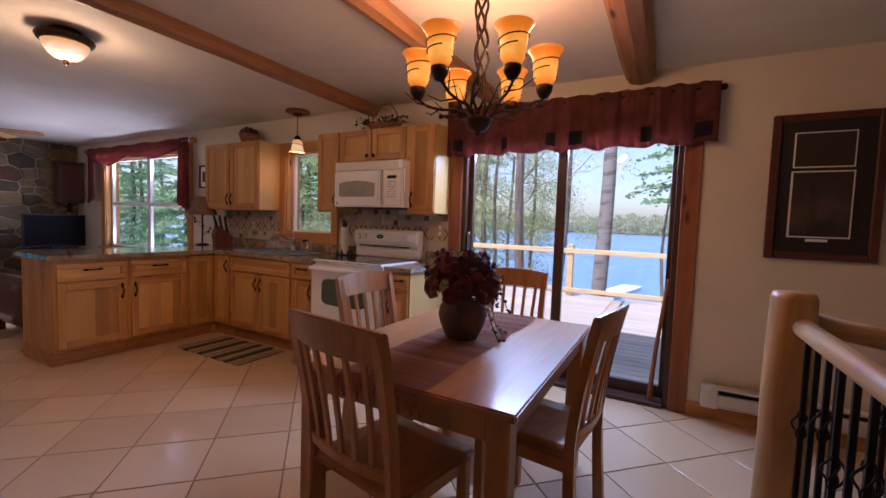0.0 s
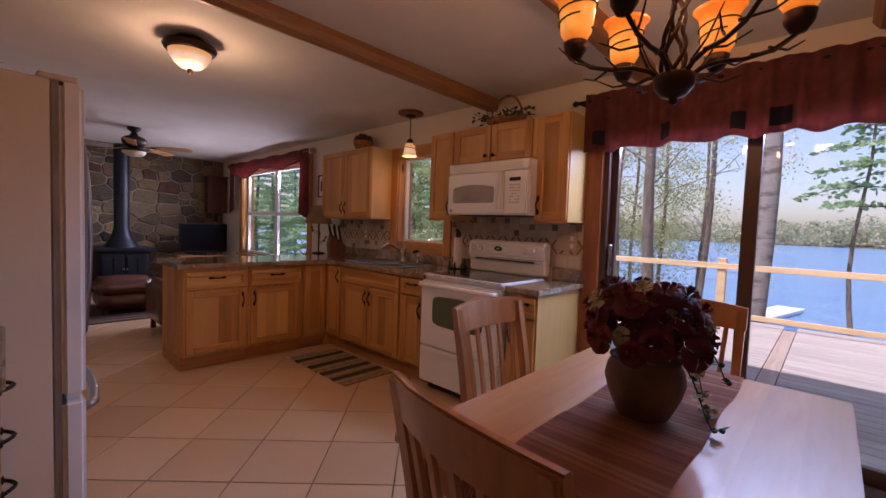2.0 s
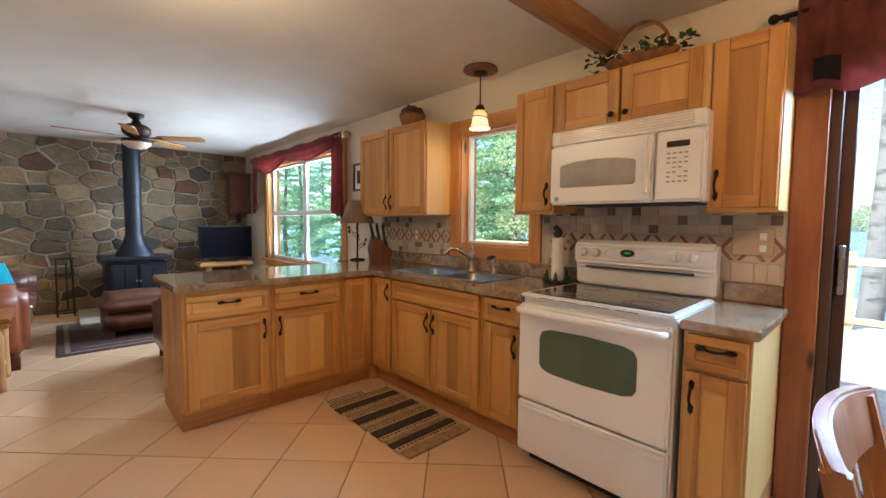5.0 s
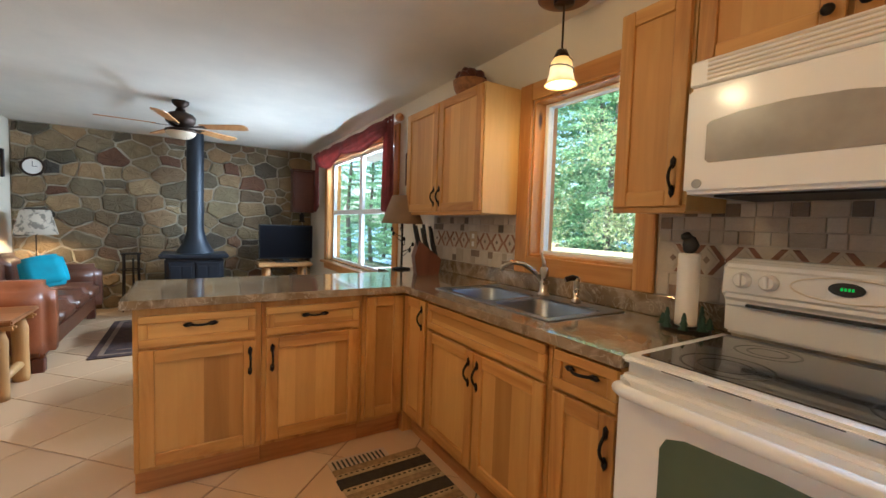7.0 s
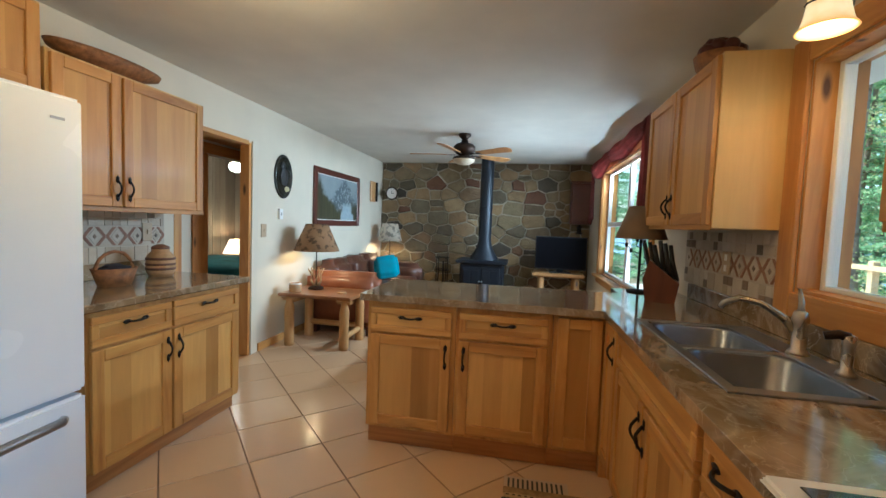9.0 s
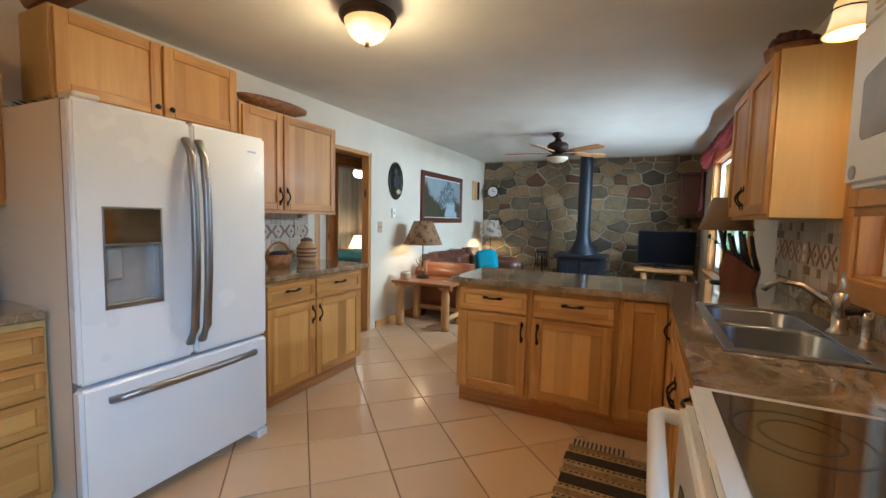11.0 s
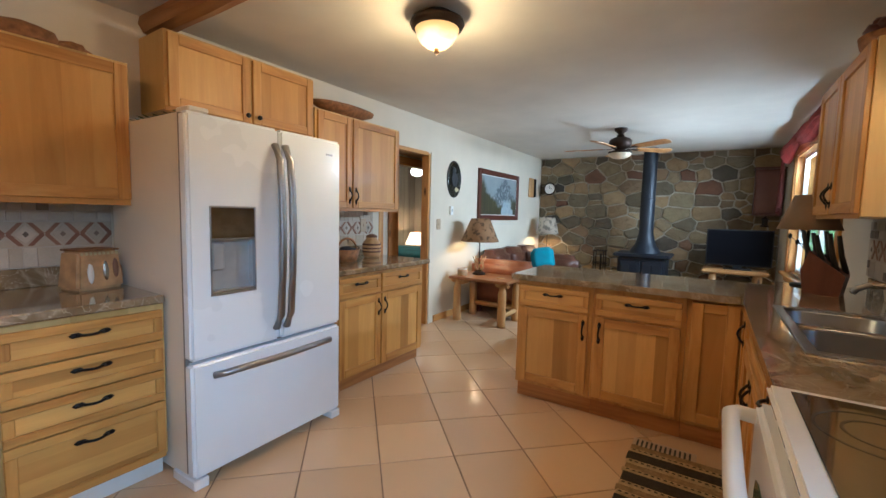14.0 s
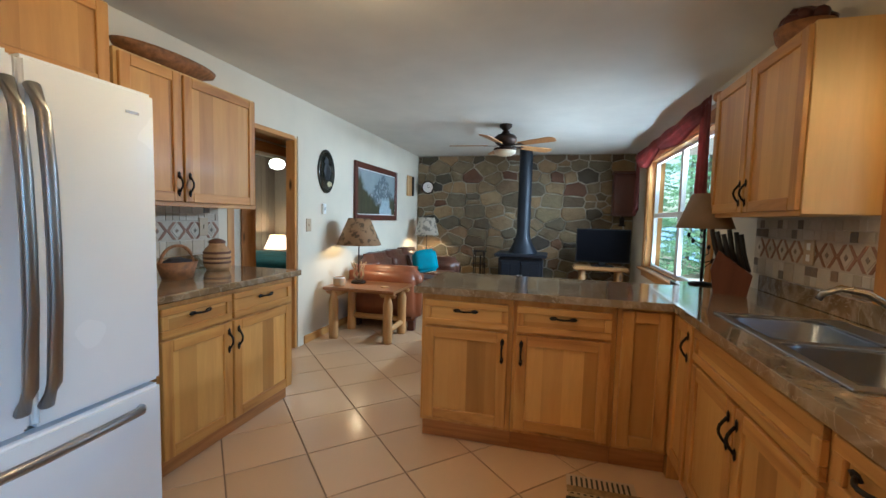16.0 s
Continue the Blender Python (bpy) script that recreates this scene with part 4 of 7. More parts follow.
tap = thing("kitchen_tap", "brushed nickel tap with a long curved spout", "tap", pose(-3.62, 3.2, TZ1 + 0.006))
part("base", lathe([(0.0, 0.0), (0.035, 0.0), (0.03, 0.012), (0.022, 0.02), (0.022, 0.1), (0.026, 0.12), (0.02, 0.15), (0.0, 0.155)]), nickel, tap, smooth=True)
part("spout", tube([(0, 0, 0.06), (-0.02, -0.04, 0.12), (-0.05, -0.1, 0.165), (-0.08, -0.16, 0.175), (-0.1, -0.2, 0.15), (-0.105, -0.21, 0.13)], 0.013, taper=0.011), nickel, tap, smooth=True)
part("lever", tube([(0, 0, 0.14), (-0.01, 0.005, 0.18), (-0.035, 0.01, 0.225)], 0.013, taper=0.006), nickel, tap, smooth=True)
sp = thing("sink_sprayer", "dark nickel side sprayer beside the tap", "sprayer", pose(-3.4, 3.2, TZ1 + 0.006))
part("body", lathe([(0, 0), (0.026, 0), (0.022, 0.012), (0.014, 0.02), (0.015, 0.09), (0.018, 0.12), (0.0, 0.13)]), nickel, sp, smooth=True)
part("head", tube([(0, 0, 0.115), (-0.01, -0.02, 0.122), (-0.025, -0.05, 0.112)], 0.016, taper=0.013), bronze, sp, smooth=True)

# ---- stove ----
st = thing("stove", "white electric range with black glass top", "stove", pose(-2.76, 2.66, 0))
part("body", box(0.004, 0.752, 0.02, 0.62, 0.06, 0.895, 0.004), white_enamel, st)
part("foot_base", box(0.03, 0.73, 0.06, 0.6, 0.0, 0.06, 0.002), rubber, st)
part("cooktop_frame", box(0.0, 0.757, -0.012, 0.56, 0.896, 0.915, 0.008, None, 2), white_enamel, st)
top = part("cooktop", box(0.035, 0.722, 0.03, 0.535, 0.9152, 0.9185, 0.002), black_glass, st, "black glass cooktop")
for cx, cy, r in ((0.2, 0.15, 0.105), (0.56, 0.15, 0.08), (0.2, 0.4, 0.08), (0.56, 0.4, 0.105)):
    bm = bmesh.new()
    for rr in (r, r * 0.6):
        lathe([(rr - 0.003, 0.9187), (rr + 0.003, 0.9187), (rr + 0.003, 0.919), (rr - 0.003, 0.919), (rr - 0.003, 0.9187)], cx, cy, 40, bm)
    part("burner_ring", bm, burner_grey, top)
od = part("oven_door", box(0.006, 0.75, -0.03, 0.018, 0.36, 0.868, 0.012, None, 3), white_enamel, st)
bm = prism([(0.14 + dx, dz) for dx, dz in ((0.0, 0.56), (0.015, 0.535), (0.06, 0.52), (0.24, 0.513), (0.42, 0.52), (0.465, 0.535), (0.48, 0.56), (0.48, 0.7), (0.465, 0.73), (0.42, 0.745), (0.24, 0.752), (0.06, 0.745), (0.015, 0.73), (0.0, 0.7))], -0.0325, -0.028)
for v in bm.verts:
    v.co.z = 0.645 + (v.co.z - 0.632) * 0.98
part("oven_window", bm, oven_glass, od, "oven glass with a green reflection in its colour")
part("oven_handle", tube([(0.03, -0.02, 0.835), (0.035, -0.065, 0.84), (0.06, -0.082, 0.842), (0.38, -0.086, 0.842), (0.7, -0.082, 0.842), (0.722, -0.065, 0.84), (0.727, -0.02, 0.835)], 0.018, None, 12), white_enamel, od, "", True)
for a, b in ((0.12, 0.2), (0.235, 0.325), (0.37, 0.48), (0.51, 0.61)):
    part("vent_slot", box(a, b, -0.0125, -0.004, 0.902, 0.9055, 0.001), rubber, st)
dr = part("drawer", box(0.006, 0.75, -0.028, 0.018, 0.075, 0.35, 0.01, None, 3), white_enamel, st)
part("drawer_lip", box(0.02, 0.736, -0.042, -0.026, 0.31, 0.335, 0.007, None, 2), white_enamel, dr)
bg_ = bmesh.new()
prof = [(0.63, 0.92), (0.56, 0.92), (0.555, 1.03), (0.525, 1.06), (0.53, 1.16), (0.56, 1.185), (0.63, 1.187)]
a = [bg_.verts.new((0.004, y, z)) for y, z in prof]
b = [bg_.verts.new((0.753, y, z)) for y, z in prof]
bg_.faces.new(a)
bg_.faces.new(b[::-1])
for i in range(len(prof)):
    j = (i + 1) % len(prof)
    bg_.faces.new((a[i], b[i], b[j], a[j]))
bmesh.ops.recalc_face_normals(bg_, faces=bg_.faces[:])
bmesh.ops.bevel(bg_, geom=bg_.edges[:], offset=0.012, segments=2, affect="EDGES")
back = part("backguard", bg_, white_enamel, st, smooth=False)
part("seam", box(0.08, 0.66, 0.53, 0.556, 1.024, 1.034, 0.002), rubber, back)
for kx in (0.07, 0.145, 0.58, 0.655):
    bm = bmesh.new()
    lathe([(0, 0), (0.027, 0), (0.027, 0.012), (0.02, 0.024), (0.0, 0.026)], 0, 0, 20, bm)
    for v in bm.verts:
        v.co = Vector((kx + v.co.x, 0.528 - v.co.z, 1.115 + v.co.y))
    box(kx - 0.005, kx + 0.005, 0.495, 0.506, 1.095, 1.137, 0.002, bm)
    part("knob", bm, white_enamel, back, "white control knob")
bm = bmesh.new()
lathe([(0, 0), (0.04, 0), (0.04, 0.004), (0, 0.004)], 0, 0, 24, bm, 0.5)
for v in bm.verts:
    v.co = Vector((0.33 + v.co.x, 0.525 - v.co.z, 1.12 + v.co.y))
disp = part("clock_display", bm, rubber, back)
for k in range(4):
    part("digit", box(0.318 + k * 0.008, 0.323 + k * 0.008, 0.5195, 0.5215, 1.116, 1.125, 0), digits_m, disp)
bm = bmesh.new()
tube([(0.33 + 0.13 * math.cos(t), 0.526, 1.115 + 0.035 * math.sin(t)) for t in [2 * math.pi * k / 28 for k in range(29)]], 0.0025, bm, 5)
part("panel_outline", bm, cream_enamel, back)

# ---- microwave ----
mw = thing("microwave", "white over-the-range microwave oven", "microwave", pose(-2.757, 2.91, 1.387))
part("body", box(0.002, 0.756, 0.03, 0.40, 0.0, 0.402, 0.004), white_enamel, mw)
vent = part("vent_grille", box(0.0, 0.757, 0.0, 0.03, 0.325, 0.402, 0.006), white_enamel, mw)
for k in range(5):
    part("slat", box(0.05, 0.71, -0.005, 0.004, 0.338 + k * 0.0125, 0.345 + k * 0.0125, 0.002), cream_enamel, vent)
dd = part("door", box(0.0, 0.55, -0.012, 0.03, 0.0, 0.32, 0.012, None, 3), white_enamel, mw)
win = [(0.065, 0.1), (0.075, 0.09), (0.46, 0.09), (0.47, 0.1), (0.47, 0.2), (0.46, 0.21), (0.38, 0.224), (0.265, 0.23), (0.15, 0.224), (0.075, 0.21), (0.065, 0.2)]
part("window", prism(win, -0.0145, -0.011), mw_glass, dd, "grey speckled microwave window")
bm = box(0.505, 0.548, -0.05, -0.012, 0.03, 0.31, 0.014, None, 3)
part("handle", bm, white_enamel, dd)
cp = part("control_panel", box(0.553, 0.757, -0.01, 0.03, 0.0, 0.32, 0.012, None, 3), white_enamel, mw)
part("display", box(0.605, 0.7, -0.0125, -0.009, 0.243, 0.27, 0.002), black_glass, cp)
for r in range(7):
    for c in range(4):
        part("key", box(0.607 + c * 0.024, 0.623 + c * 0.024, -0.0115, -0.009, 0.212 - r * 0.021, 0.22 - r * 0.021, 0.001), grey_key if r in (0, 2, 6) or (r + c) % 3 else white_trim, cp)
bm = bmesh.new()
lathe([(0, 0), (0.014, 0), (0.014, 0.003), (0, 0.003)], 0, 0, 16, bm)
for v in bm.verts:
    v.co = Vector((0.045 + v.co.x, -0.012 - v.co.z, 0.03 + v.co.y))
part("badge", bm, grey_key, dd, "small round grey badge")
part("underside_grille", box(0.06, 0.7, 0.06, 0.34, -0.006, 0.0, 0.002), rubber, mw)

# ---- refrigerator ----
dispenser_grey = plain("dispenser_grey", (0.5, 0.52, 0.54), 0.3, 0.5)
panel_mirror = plain("glossy_steel_panel", (0.5, 0.5, 0.48), 0.08, 1.0, var=0.1, bump=0)


def pierce(bm, x0, x1, z0, z1):
    """Cuts a rectangular hole through the flat front of a bevelled slab."""
    f = max((q for q in bm.faces if q.normal.y < -0.99), key=lambda q: q.calc_area())
    outer = sorted(f.verts, key=lambda v: (v.co.z, v.co.x))
    outer = [outer[0], outer[1], outer[3], outer[2]]
    y = outer[0].co.y
    bm.faces.remove(f)
    ring = [bm.verts.new((x, y, z)) for x, z in ((x0, z0), (x1, z0), (x1, z1), (x0, z1))]
    deep = [bm.verts.new((v.co.x, y + 0.058, v.co.z)) for v in ring]
    for k in range(4):
        m = (k + 1) % 4
        bm.faces.new((outer[k], outer[m], ring[m], ring[k]))
        bm.faces.new((ring[k], ring[m], deep[m], deep[k]))
    bm.faces.new(deep)
    bmesh.ops.recalc_face_normals(bm, faces=bm.faces[:])


fr = thing("refrigerator", "white french-door refrigerator with steel handles", "refrigerator", pose(-2.39, 0.592, 0, 0, 0, 181.3))
# The sides are creamier and darker than the doors.
part("body", box(0.012, 0.893, 0.085, 0.79, 0.03, 1.735, 0.006), cream_enamel, fr, "almond side panels, darker than the doors")
for a, b in ((0.0, 0.4665), (0.4715, 0.905)):
    bm = box(a, b, 0.0, 0.066, 0.615, 1.733, 0.014, None, 3)
    if a < 0.2:
        pierce(bm, 0.095, 0.325, 0.905, 1.325)
    d = part("door", bm, fridge_white, fr)
    hx = 0.438 if a < 0.2 else 0.5
    bm = tube([(hx, -0.004, 0.68), (hx, -0.045, 0.76), (hx, -0.062, 1.0), (hx, -0.066, 1.18), (hx, -0.062, 1.38), (hx, -0.045, 1.57), (hx, -0.004, 1.65)], 0.015, None, 10)
    for v in bm.verts:
        v.co.x = hx + 0.019 * max(-1, min(1, (v.co.x - hx) / 0.012))
    part("handle", bm, handle_steel, d, "long curved steel handle", True)
    if a < 0.2:
        bm = bmesh.new()
        for q in ((0.095, 0.102, 0.905, 1.325), (0.318, 0.325, 0.905, 1.325), (0.102, 0.318, 0.905, 0.914), (0.102, 0.318, 1.317, 1.325), (0.102, 0.318, 1.165, 1.173)):
            box(q[0], q[1], -0.005, 0.02, q[2], q[3], 0.0015, bm)
        di = part("dispenser", bm, steel, d, "steel-framed water dispenser")
        part("recess", box(0.102, 0.318, 0.052, 0.056, 0.914, 1.165, 0), dispenser_grey, di)
        for q in ((0.096, 0.102, 0.91, 1.17), (0.318, 0.324, 0.91, 1.17)):
            part("recess_side", box(q[0], q[1], 0.0205, 0.056, q[2], q[3], 0), dispenser_grey, di)
        part("recess_roof", box(0.102, 0.318, 0.0205, 0.052, 1.166, 1.172, 0), dispenser_grey, di)
        part("display", box(0.102, 0.318, -0.002, 0.02, 1.174, 1.316, 0.001), panel_mirror, di, "glossy steel display")
        part("tray", box(0.102, 0.318, 0.0, 0.052, 0.915, 0.926, 0.002), steel, di)
        part("paddle", box(0.115, 0.178, 0.02, 0.045, 1.02, 1.155, 0.008), dispenser_grey, di)
fd = part("freezer_drawer", box(0.0, 0.905, 0.0, 0.066, 0.055, 0.6, 0.014, None, 3), fridge_white, fr)
bm = tube([(0.1, -0.004, 0.53), (0.13, -0.04, 0.54), (0.3, -0.06, 0.545), (0.45, -0.066, 0.545), (0.6, -0.06, 0.545), (0.78, -0.04, 0.54), (0.81, -0.004, 0.53)], 0.0165, None, 10)
part("handle", bm, handle_steel, fd, "curved steel freezer handle", True)
part("gasket", box(0.01, 0.895, 0.066, 0.085, 0.06, 1.73, 0), fridge_shadow, fr)
part("foot_cover", box(0.0, 0.07, 0.0, 0.2, 0.0, 0.05, 0.006), fridge_white, fr)
part("foot_cover", box(0.835, 0.905, 0.0, 0.2, 0.0, 0.05, 0.006), fridge_white, fr)
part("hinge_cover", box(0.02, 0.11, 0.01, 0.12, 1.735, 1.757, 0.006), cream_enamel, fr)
part("badge", box(0.785, 0.835, -0.0015, 0.001, 1.64, 1.65, 0), steel, fr, "small grey badge")

# ---- dining table, chairs, railing ----
TX0, TX1, TY0, TY1 = -1.215, -0.345, 1.07, 2.30
tb = thing("dining_table", "honey-coloured wooden dining table with square legs", "table", pose((TX0 + TX1) / 2, (TY0 + TY1) / 2, 0))
hw, hl = (TX1 - TX0) / 2, (TY1 - TY0) / 2
part("tabletop", box(-hw, hw, -hl, hl, 0.722, 0.75, 0.006, None, 2), table_wood, tb)
bm = box(-hw + 0.075, hw - 0.075, -hl + 0.04, -hl + 0.062, 0.63, 0.721, 0.002)
box(-hw + 0.075, hw - 0.075, hl - 0.062, hl - 0.04, 0.63, 0.721, 0.002, bm)
box(-hw + 0.04, -hw + 0.062, -hl + 0.075, hl - 0.075, 0.63, 0.721, 0.002, bm)
box(hw - 0.062, hw - 0.04, -hl + 0.075, hl - 0.075, 0.63, 0.721, 0.002, bm)
part("apron", bm, table_wood, tb)
for sx in (-1, 1):
    for sy in (-1, 1):
        cx, cy = sx * (hw - 0.062), sy * (hl - 0.062)
        part("leg", box(cx - 0.036, cx + 0.036, cy - 0.036, cy + 0.036, 0, 0.7215, 0.006), chair_wood, tb)


def dining_chair():
    """A slat-back chair that faces +y, its seat's middle over the origin."""
    ch = thing("dining_chair", "honey-stained wooden slat-back dining chair at the table", "chair", None, "chairs round the table")
    bm = box(-0.215, 0.215, -0.2, 0.215, 0.425, 0.455, 0.014, None, 3)
    bmesh.ops.subdivide_edges(bm, edges=[e for e in bm.edges if e.calc_length() > 0.2], cuts=5, use_grid_fill=True)
    for v in bm.verts:
        if v.co.z > 0.44:
            v.co.z -= 0.012 * max(0, 1 - (v.co.x / 0.2) ** 2) * max(0, 1 - ((v.co.y - 0.0) / 0.2) ** 2)
        v.co.x *= 1 + 0.12 * v.co.y
    part("seat", bm, chair_wood, ch, smooth=True)
    bm = box(-0.19, 0.19, 0.165, 0.183, 0.37, 0.424, 0.002)
    box(-0.19, -0.172, -0.17, 0.165, 0.37, 0.424, 0.002, bm)
    box(0.172, 0.19, -0.17, 0.165, 0.37, 0.424, 0.002, bm)
    part("seat_frame", bm, chair_wood, ch)
    for s in (-1, 1):
        part("leg", box(s * 0.19 - 0.019, s * 0.19 + 0.019, 0.155, 0.193, 0, 0.424, 0.004), chair_wood, ch)

        def back_y(z):
            return -0.19 - 0.03 * max(0, (0.45 - z) / 0.45) ** 1.3 - (0.085 * max(0, (z - 0.45) / 0.52) ** 1.5)
        bm = bmesh.new()
        rings = []
        for k in range(13):
            z = 0.955 * k / 12
            y = back_y(z)
            hx, hy = 0.017, 0.021 - 0.005 * k / 12
            x = s * (0.195 + 0.012 * max(0, z - 0.45))
            rings.append([bm.verts.new((x + a * hx, y + b * hy, z)) for a, b in ((-1, -1), (1, -1), (1, 1), (-1, 1))])
        for p, q in zip(rings, rings[1:]):
            for i in range(4):
                bm.faces.new((p[i], p[(i + 1) % 4], q[(i + 1) % 4], q[i]))
        bm.faces.new(rings[0][::-1])
        bm.faces.new(rings[-1])
        bmesh.ops.bevel(bm, geom=[e for e in bm.edges if abs(e.verts[0].co.z - e.verts[1].co.z) > 0.02], offset=0.005, segments=2, affect="EDGES")
        part("back_post", bm, chair_wood, ch)
    def curve(x, z):
        return back_y(z) - 0.028 * (1 - (x / 0.2) ** 2)

    def rail(z0, z1, w, thick, arch=0.0):
        bm = bmesh.new()
        rings = []
        for k in range(13):
            x = -w + 2 * w * k / 12
            up = arch * (1 - (x / w) ** 2)
            r = []
            for dz, dy in ((z0, -1), (z0, 1), ((z0 + z1) / 2, 1), (z1 + up, 1), (z1 + up, -1), ((z0 + z1) / 2, -1)):
                r.append(bm.verts.new((x, curve(x, min(dz, 0.98)) + dy * thick / 2, dz)))
            rings.append(r)
        for p, q in zip(rings, rings[1:]):
            for i in range(6):
                bm.faces.new((p[i], q[i], q[(i + 1) % 6], p[(i + 1) % 6]))
        bm.faces.new(rings[0])
        bm.faces.new(rings[-1][::-1])
        bmesh.ops.recalc_face_normals(bm, faces=bm.faces[:])
        bmesh.ops.bevel(bm, geom=[e for e in bm.edges if abs(e.verts[0].co.x - e.verts[1].co.x) > 0.01], offset=0.005, segments=2, affect="EDGES")
        return bm
    part("top_rail", rail(0.865, 0.965, 0.222, 0.024, 0.014), chair_wood, ch, "curved top rail")
    part("lower_rail", rail(0.5, 0.54, 0.19, 0.02), chair_wood, ch)
    for k in range(5):
        x = -0.13 + 0.065 * k
        bm = bmesh.new()
        rings = []
        for j in range(9):
            z = 0.535 + 0.335 * j / 8
            y = curve(x, z)
            xx = x * (1 + 0.12 * j / 8)
            rings.append([bm.verts.new((xx + a * 0.0095, y + b * 0.006, z)) for a, b in ((-1, -1), (1, -1), (1, 1), (-1, 1))])
        for p, q in zip(rings, rings[1:]):
            for i in range(4):
                bm.faces.new((p[i], p[(i + 1) % 4], q[(i + 1) % 4], q[i]))
        bmesh.ops.recalc_face_normals(bm, faces=bm.faces[:])
        part("back_slat", bm, chair_wood, ch)
    return ch


chair = dining_chair()
chair.matrix_basis = pose(-0.83, 1.19, 0, 0, 0, -10)
copy_thing(chair, pose(-1.205, 1.8, 0, 0, 0, -92))
copy_thing(chair, pose(-0.9, 2.4, 0, 0, 0, 181))
copy_thing(chair, pose(-0.45, 1.72, 0, 0, 0, 84))

run = thing("table_runner", "woven plum and rust striped runner on the dining table", "table runner", pose(-0.80, 1.69, 0.75))


def runner_at(u, v):
    x, s = -0.165 + 0.33 * u, -0.642 + 1.252 * v
    y, z = max(s, -0.628), 0.004 + 0.0015 * math.sin(40 * v + 3 * u)
    if s < -0.628:
        z -= (-0.628 - s) * 0.95
        y -= 0.006
    return (x + 0.004 * math.sin(17 * v), y, z)


part("cloth", sheet(runner_at, 10, 60, 0.003), runner_m, run)
fringe_m = plain("rust_fringe", (0.42, 0.17, 0.11), 0.95, var=0.4, scale=30, fine=180, bump=0.5)
for k in range(30):
    x = -0.162 + 0.324 * k / 29
    part("fringe", tube([(x, -0.636, -0.004), (x + 0.004 * math.sin(k * 2.1), -0.645, -0.025), (x + 0.009 * math.sin(k * 1.3), -0.641, -0.05 - 0.012 * (k % 3))], 0.0062, seg=5, taper=0.004), fringe_m, run)

vs = thing("flower_vase", "brown clay vase of dark red silk roses on the runner", "flower vase", pose(-0.80, 1.66, 0.7595))
part("vase", lathe([(0.0, 0.0), (0.068, 0.0), (0.074, 0.01), (0.098, 0.065), (0.108, 0.105), (0.102, 0.137), (0.09, 0.157), (0.097, 0.166), (0.09, 0.168), (0.078, 0.15), (0.0, 0.15)], 0, 0, 32), terracotta, vs, smooth=True)
rnd = random.Random(7)


def rose(c, r, material):
    bm = bmesh.new()
    ax = Vector((c[0], c[1], max(0.02, c[2] - 0.2))).normalized()
    q = Vector((0, 0, 1)).rotation_difference(ax)
    for ringk, (n, spread, rise) in enumerate(((3, 0.25, 0.55), (5, 0.6, 0.4), (6, 0.95, 0.1))):
        for k in range(n):
            a = 2 * math.pi * (k + 0.37 * ringk) / n + rnd.random() * 0.3
            rows = []
            for i in range(4):
                t = i / 3
                row = []
                for j in range(4):
                    b = (j / 3 - 0.5) * (1.5 if n > 3 else 2.2)
                    rad = r * (0.12 + spread * (t ** 0.8)) * (1 - 0.12 * abs(b))
                    h = r * (rise * (0.3 + t) - 0.3 * t * t * spread + 0.3)
                    w = a + b * (0.55 + 0.2 * t)
                    row.append(bm.verts.new(Vector(c) + q @ Vector((rad * math.cos(w), rad * math.sin(w), h + 0.06 * r * rnd.random()))))
                rows.append(row)
            for i in range(3):
                for j in range(3):
                    bm.faces.new((rows[i][j], rows[i][j + 1], rows[i + 1][j + 1], rows[i + 1][j]))
    return part("rose", bm, material, vs, "", True)


for k in range(62):
    a = k * 2.399
    el = 0.1 + 0.87 * ((k + 0.5) / 62)
    R = 0.105 + 0.055 * rnd.random()
    rr = R * math.cos((el - 0.1) * 1.35)
    rose((rr * math.cos(a) * 1.05, rr * math.sin(a) * 1.05, 0.17 + R * 1.25 * math.sin(el * 1.5)), 0.034 + 0.011 * rnd.random(), cream_petal if k % 6 == 3 else rose_red)
for k in range(7):
    a = 0.42 * k - 0.6
    bm = bmesh.new()
    p = Vector((0.09 * math.cos(a), 0.09 * math.sin(a), 0.18))
    pts = [p]
    for i in range(6):
        p = p + Vector((0.017 * math.cos(a + 0.3 * math.sin(i)), 0.017 * math.sin(a + 0.2 * i), -0.012 - 0.014 * i if k % 2 else 0.03 - 0.016 * i))
        p.z = max(p.z, 0.012)
        pts.append(p)
    tube(pts, 0.002, bm, 5)
    for p in pts[1:]:
        ball(p.x + 0.006, p.y, p.z, 0.009, 0.009, 0.008, bm, 1)
        for _ in range(2):
            d = Vector((rnd.uniform(-1, 1), rnd.uniform(-1, 1), rnd.uniform(-0.4, 0.8))).normalized() * 0.03
            s = d.cross(Vector((0, 0, 1))).normalized() * 0.011
            vv = [bm.verts.new(q) for q in (p, p + d * 0.5 + s, p + d, p + d * 0.5 - s)]
            bm.faces.new(vv)
    part("berry_sprig", bm, leaf_green if k % 3 else cream_petal, vs)

# stair railing
rl = thing("stair_railing", "peeled log stair railing with black iron balusters", "railing", pose(0.44, 2.24, 0))
part("newel_post", lathe([(0.092, 0.0), (0.086, 0.3), (0.088, 0.6), (0.08, 1.0), (0.072, 1.022), (0.03, 1.03), (0, 1.03)], 0.022, 0, 24), log_wood, rl, "pale peeled log newel post", True)
part("handrail", tube([(0.045, -0.03, 0.89), (0.045, -0.9, 0.893), (0.05, -2.2, 0.89)], 0.038, None, 16), log_wood_y, rl, smooth=True)
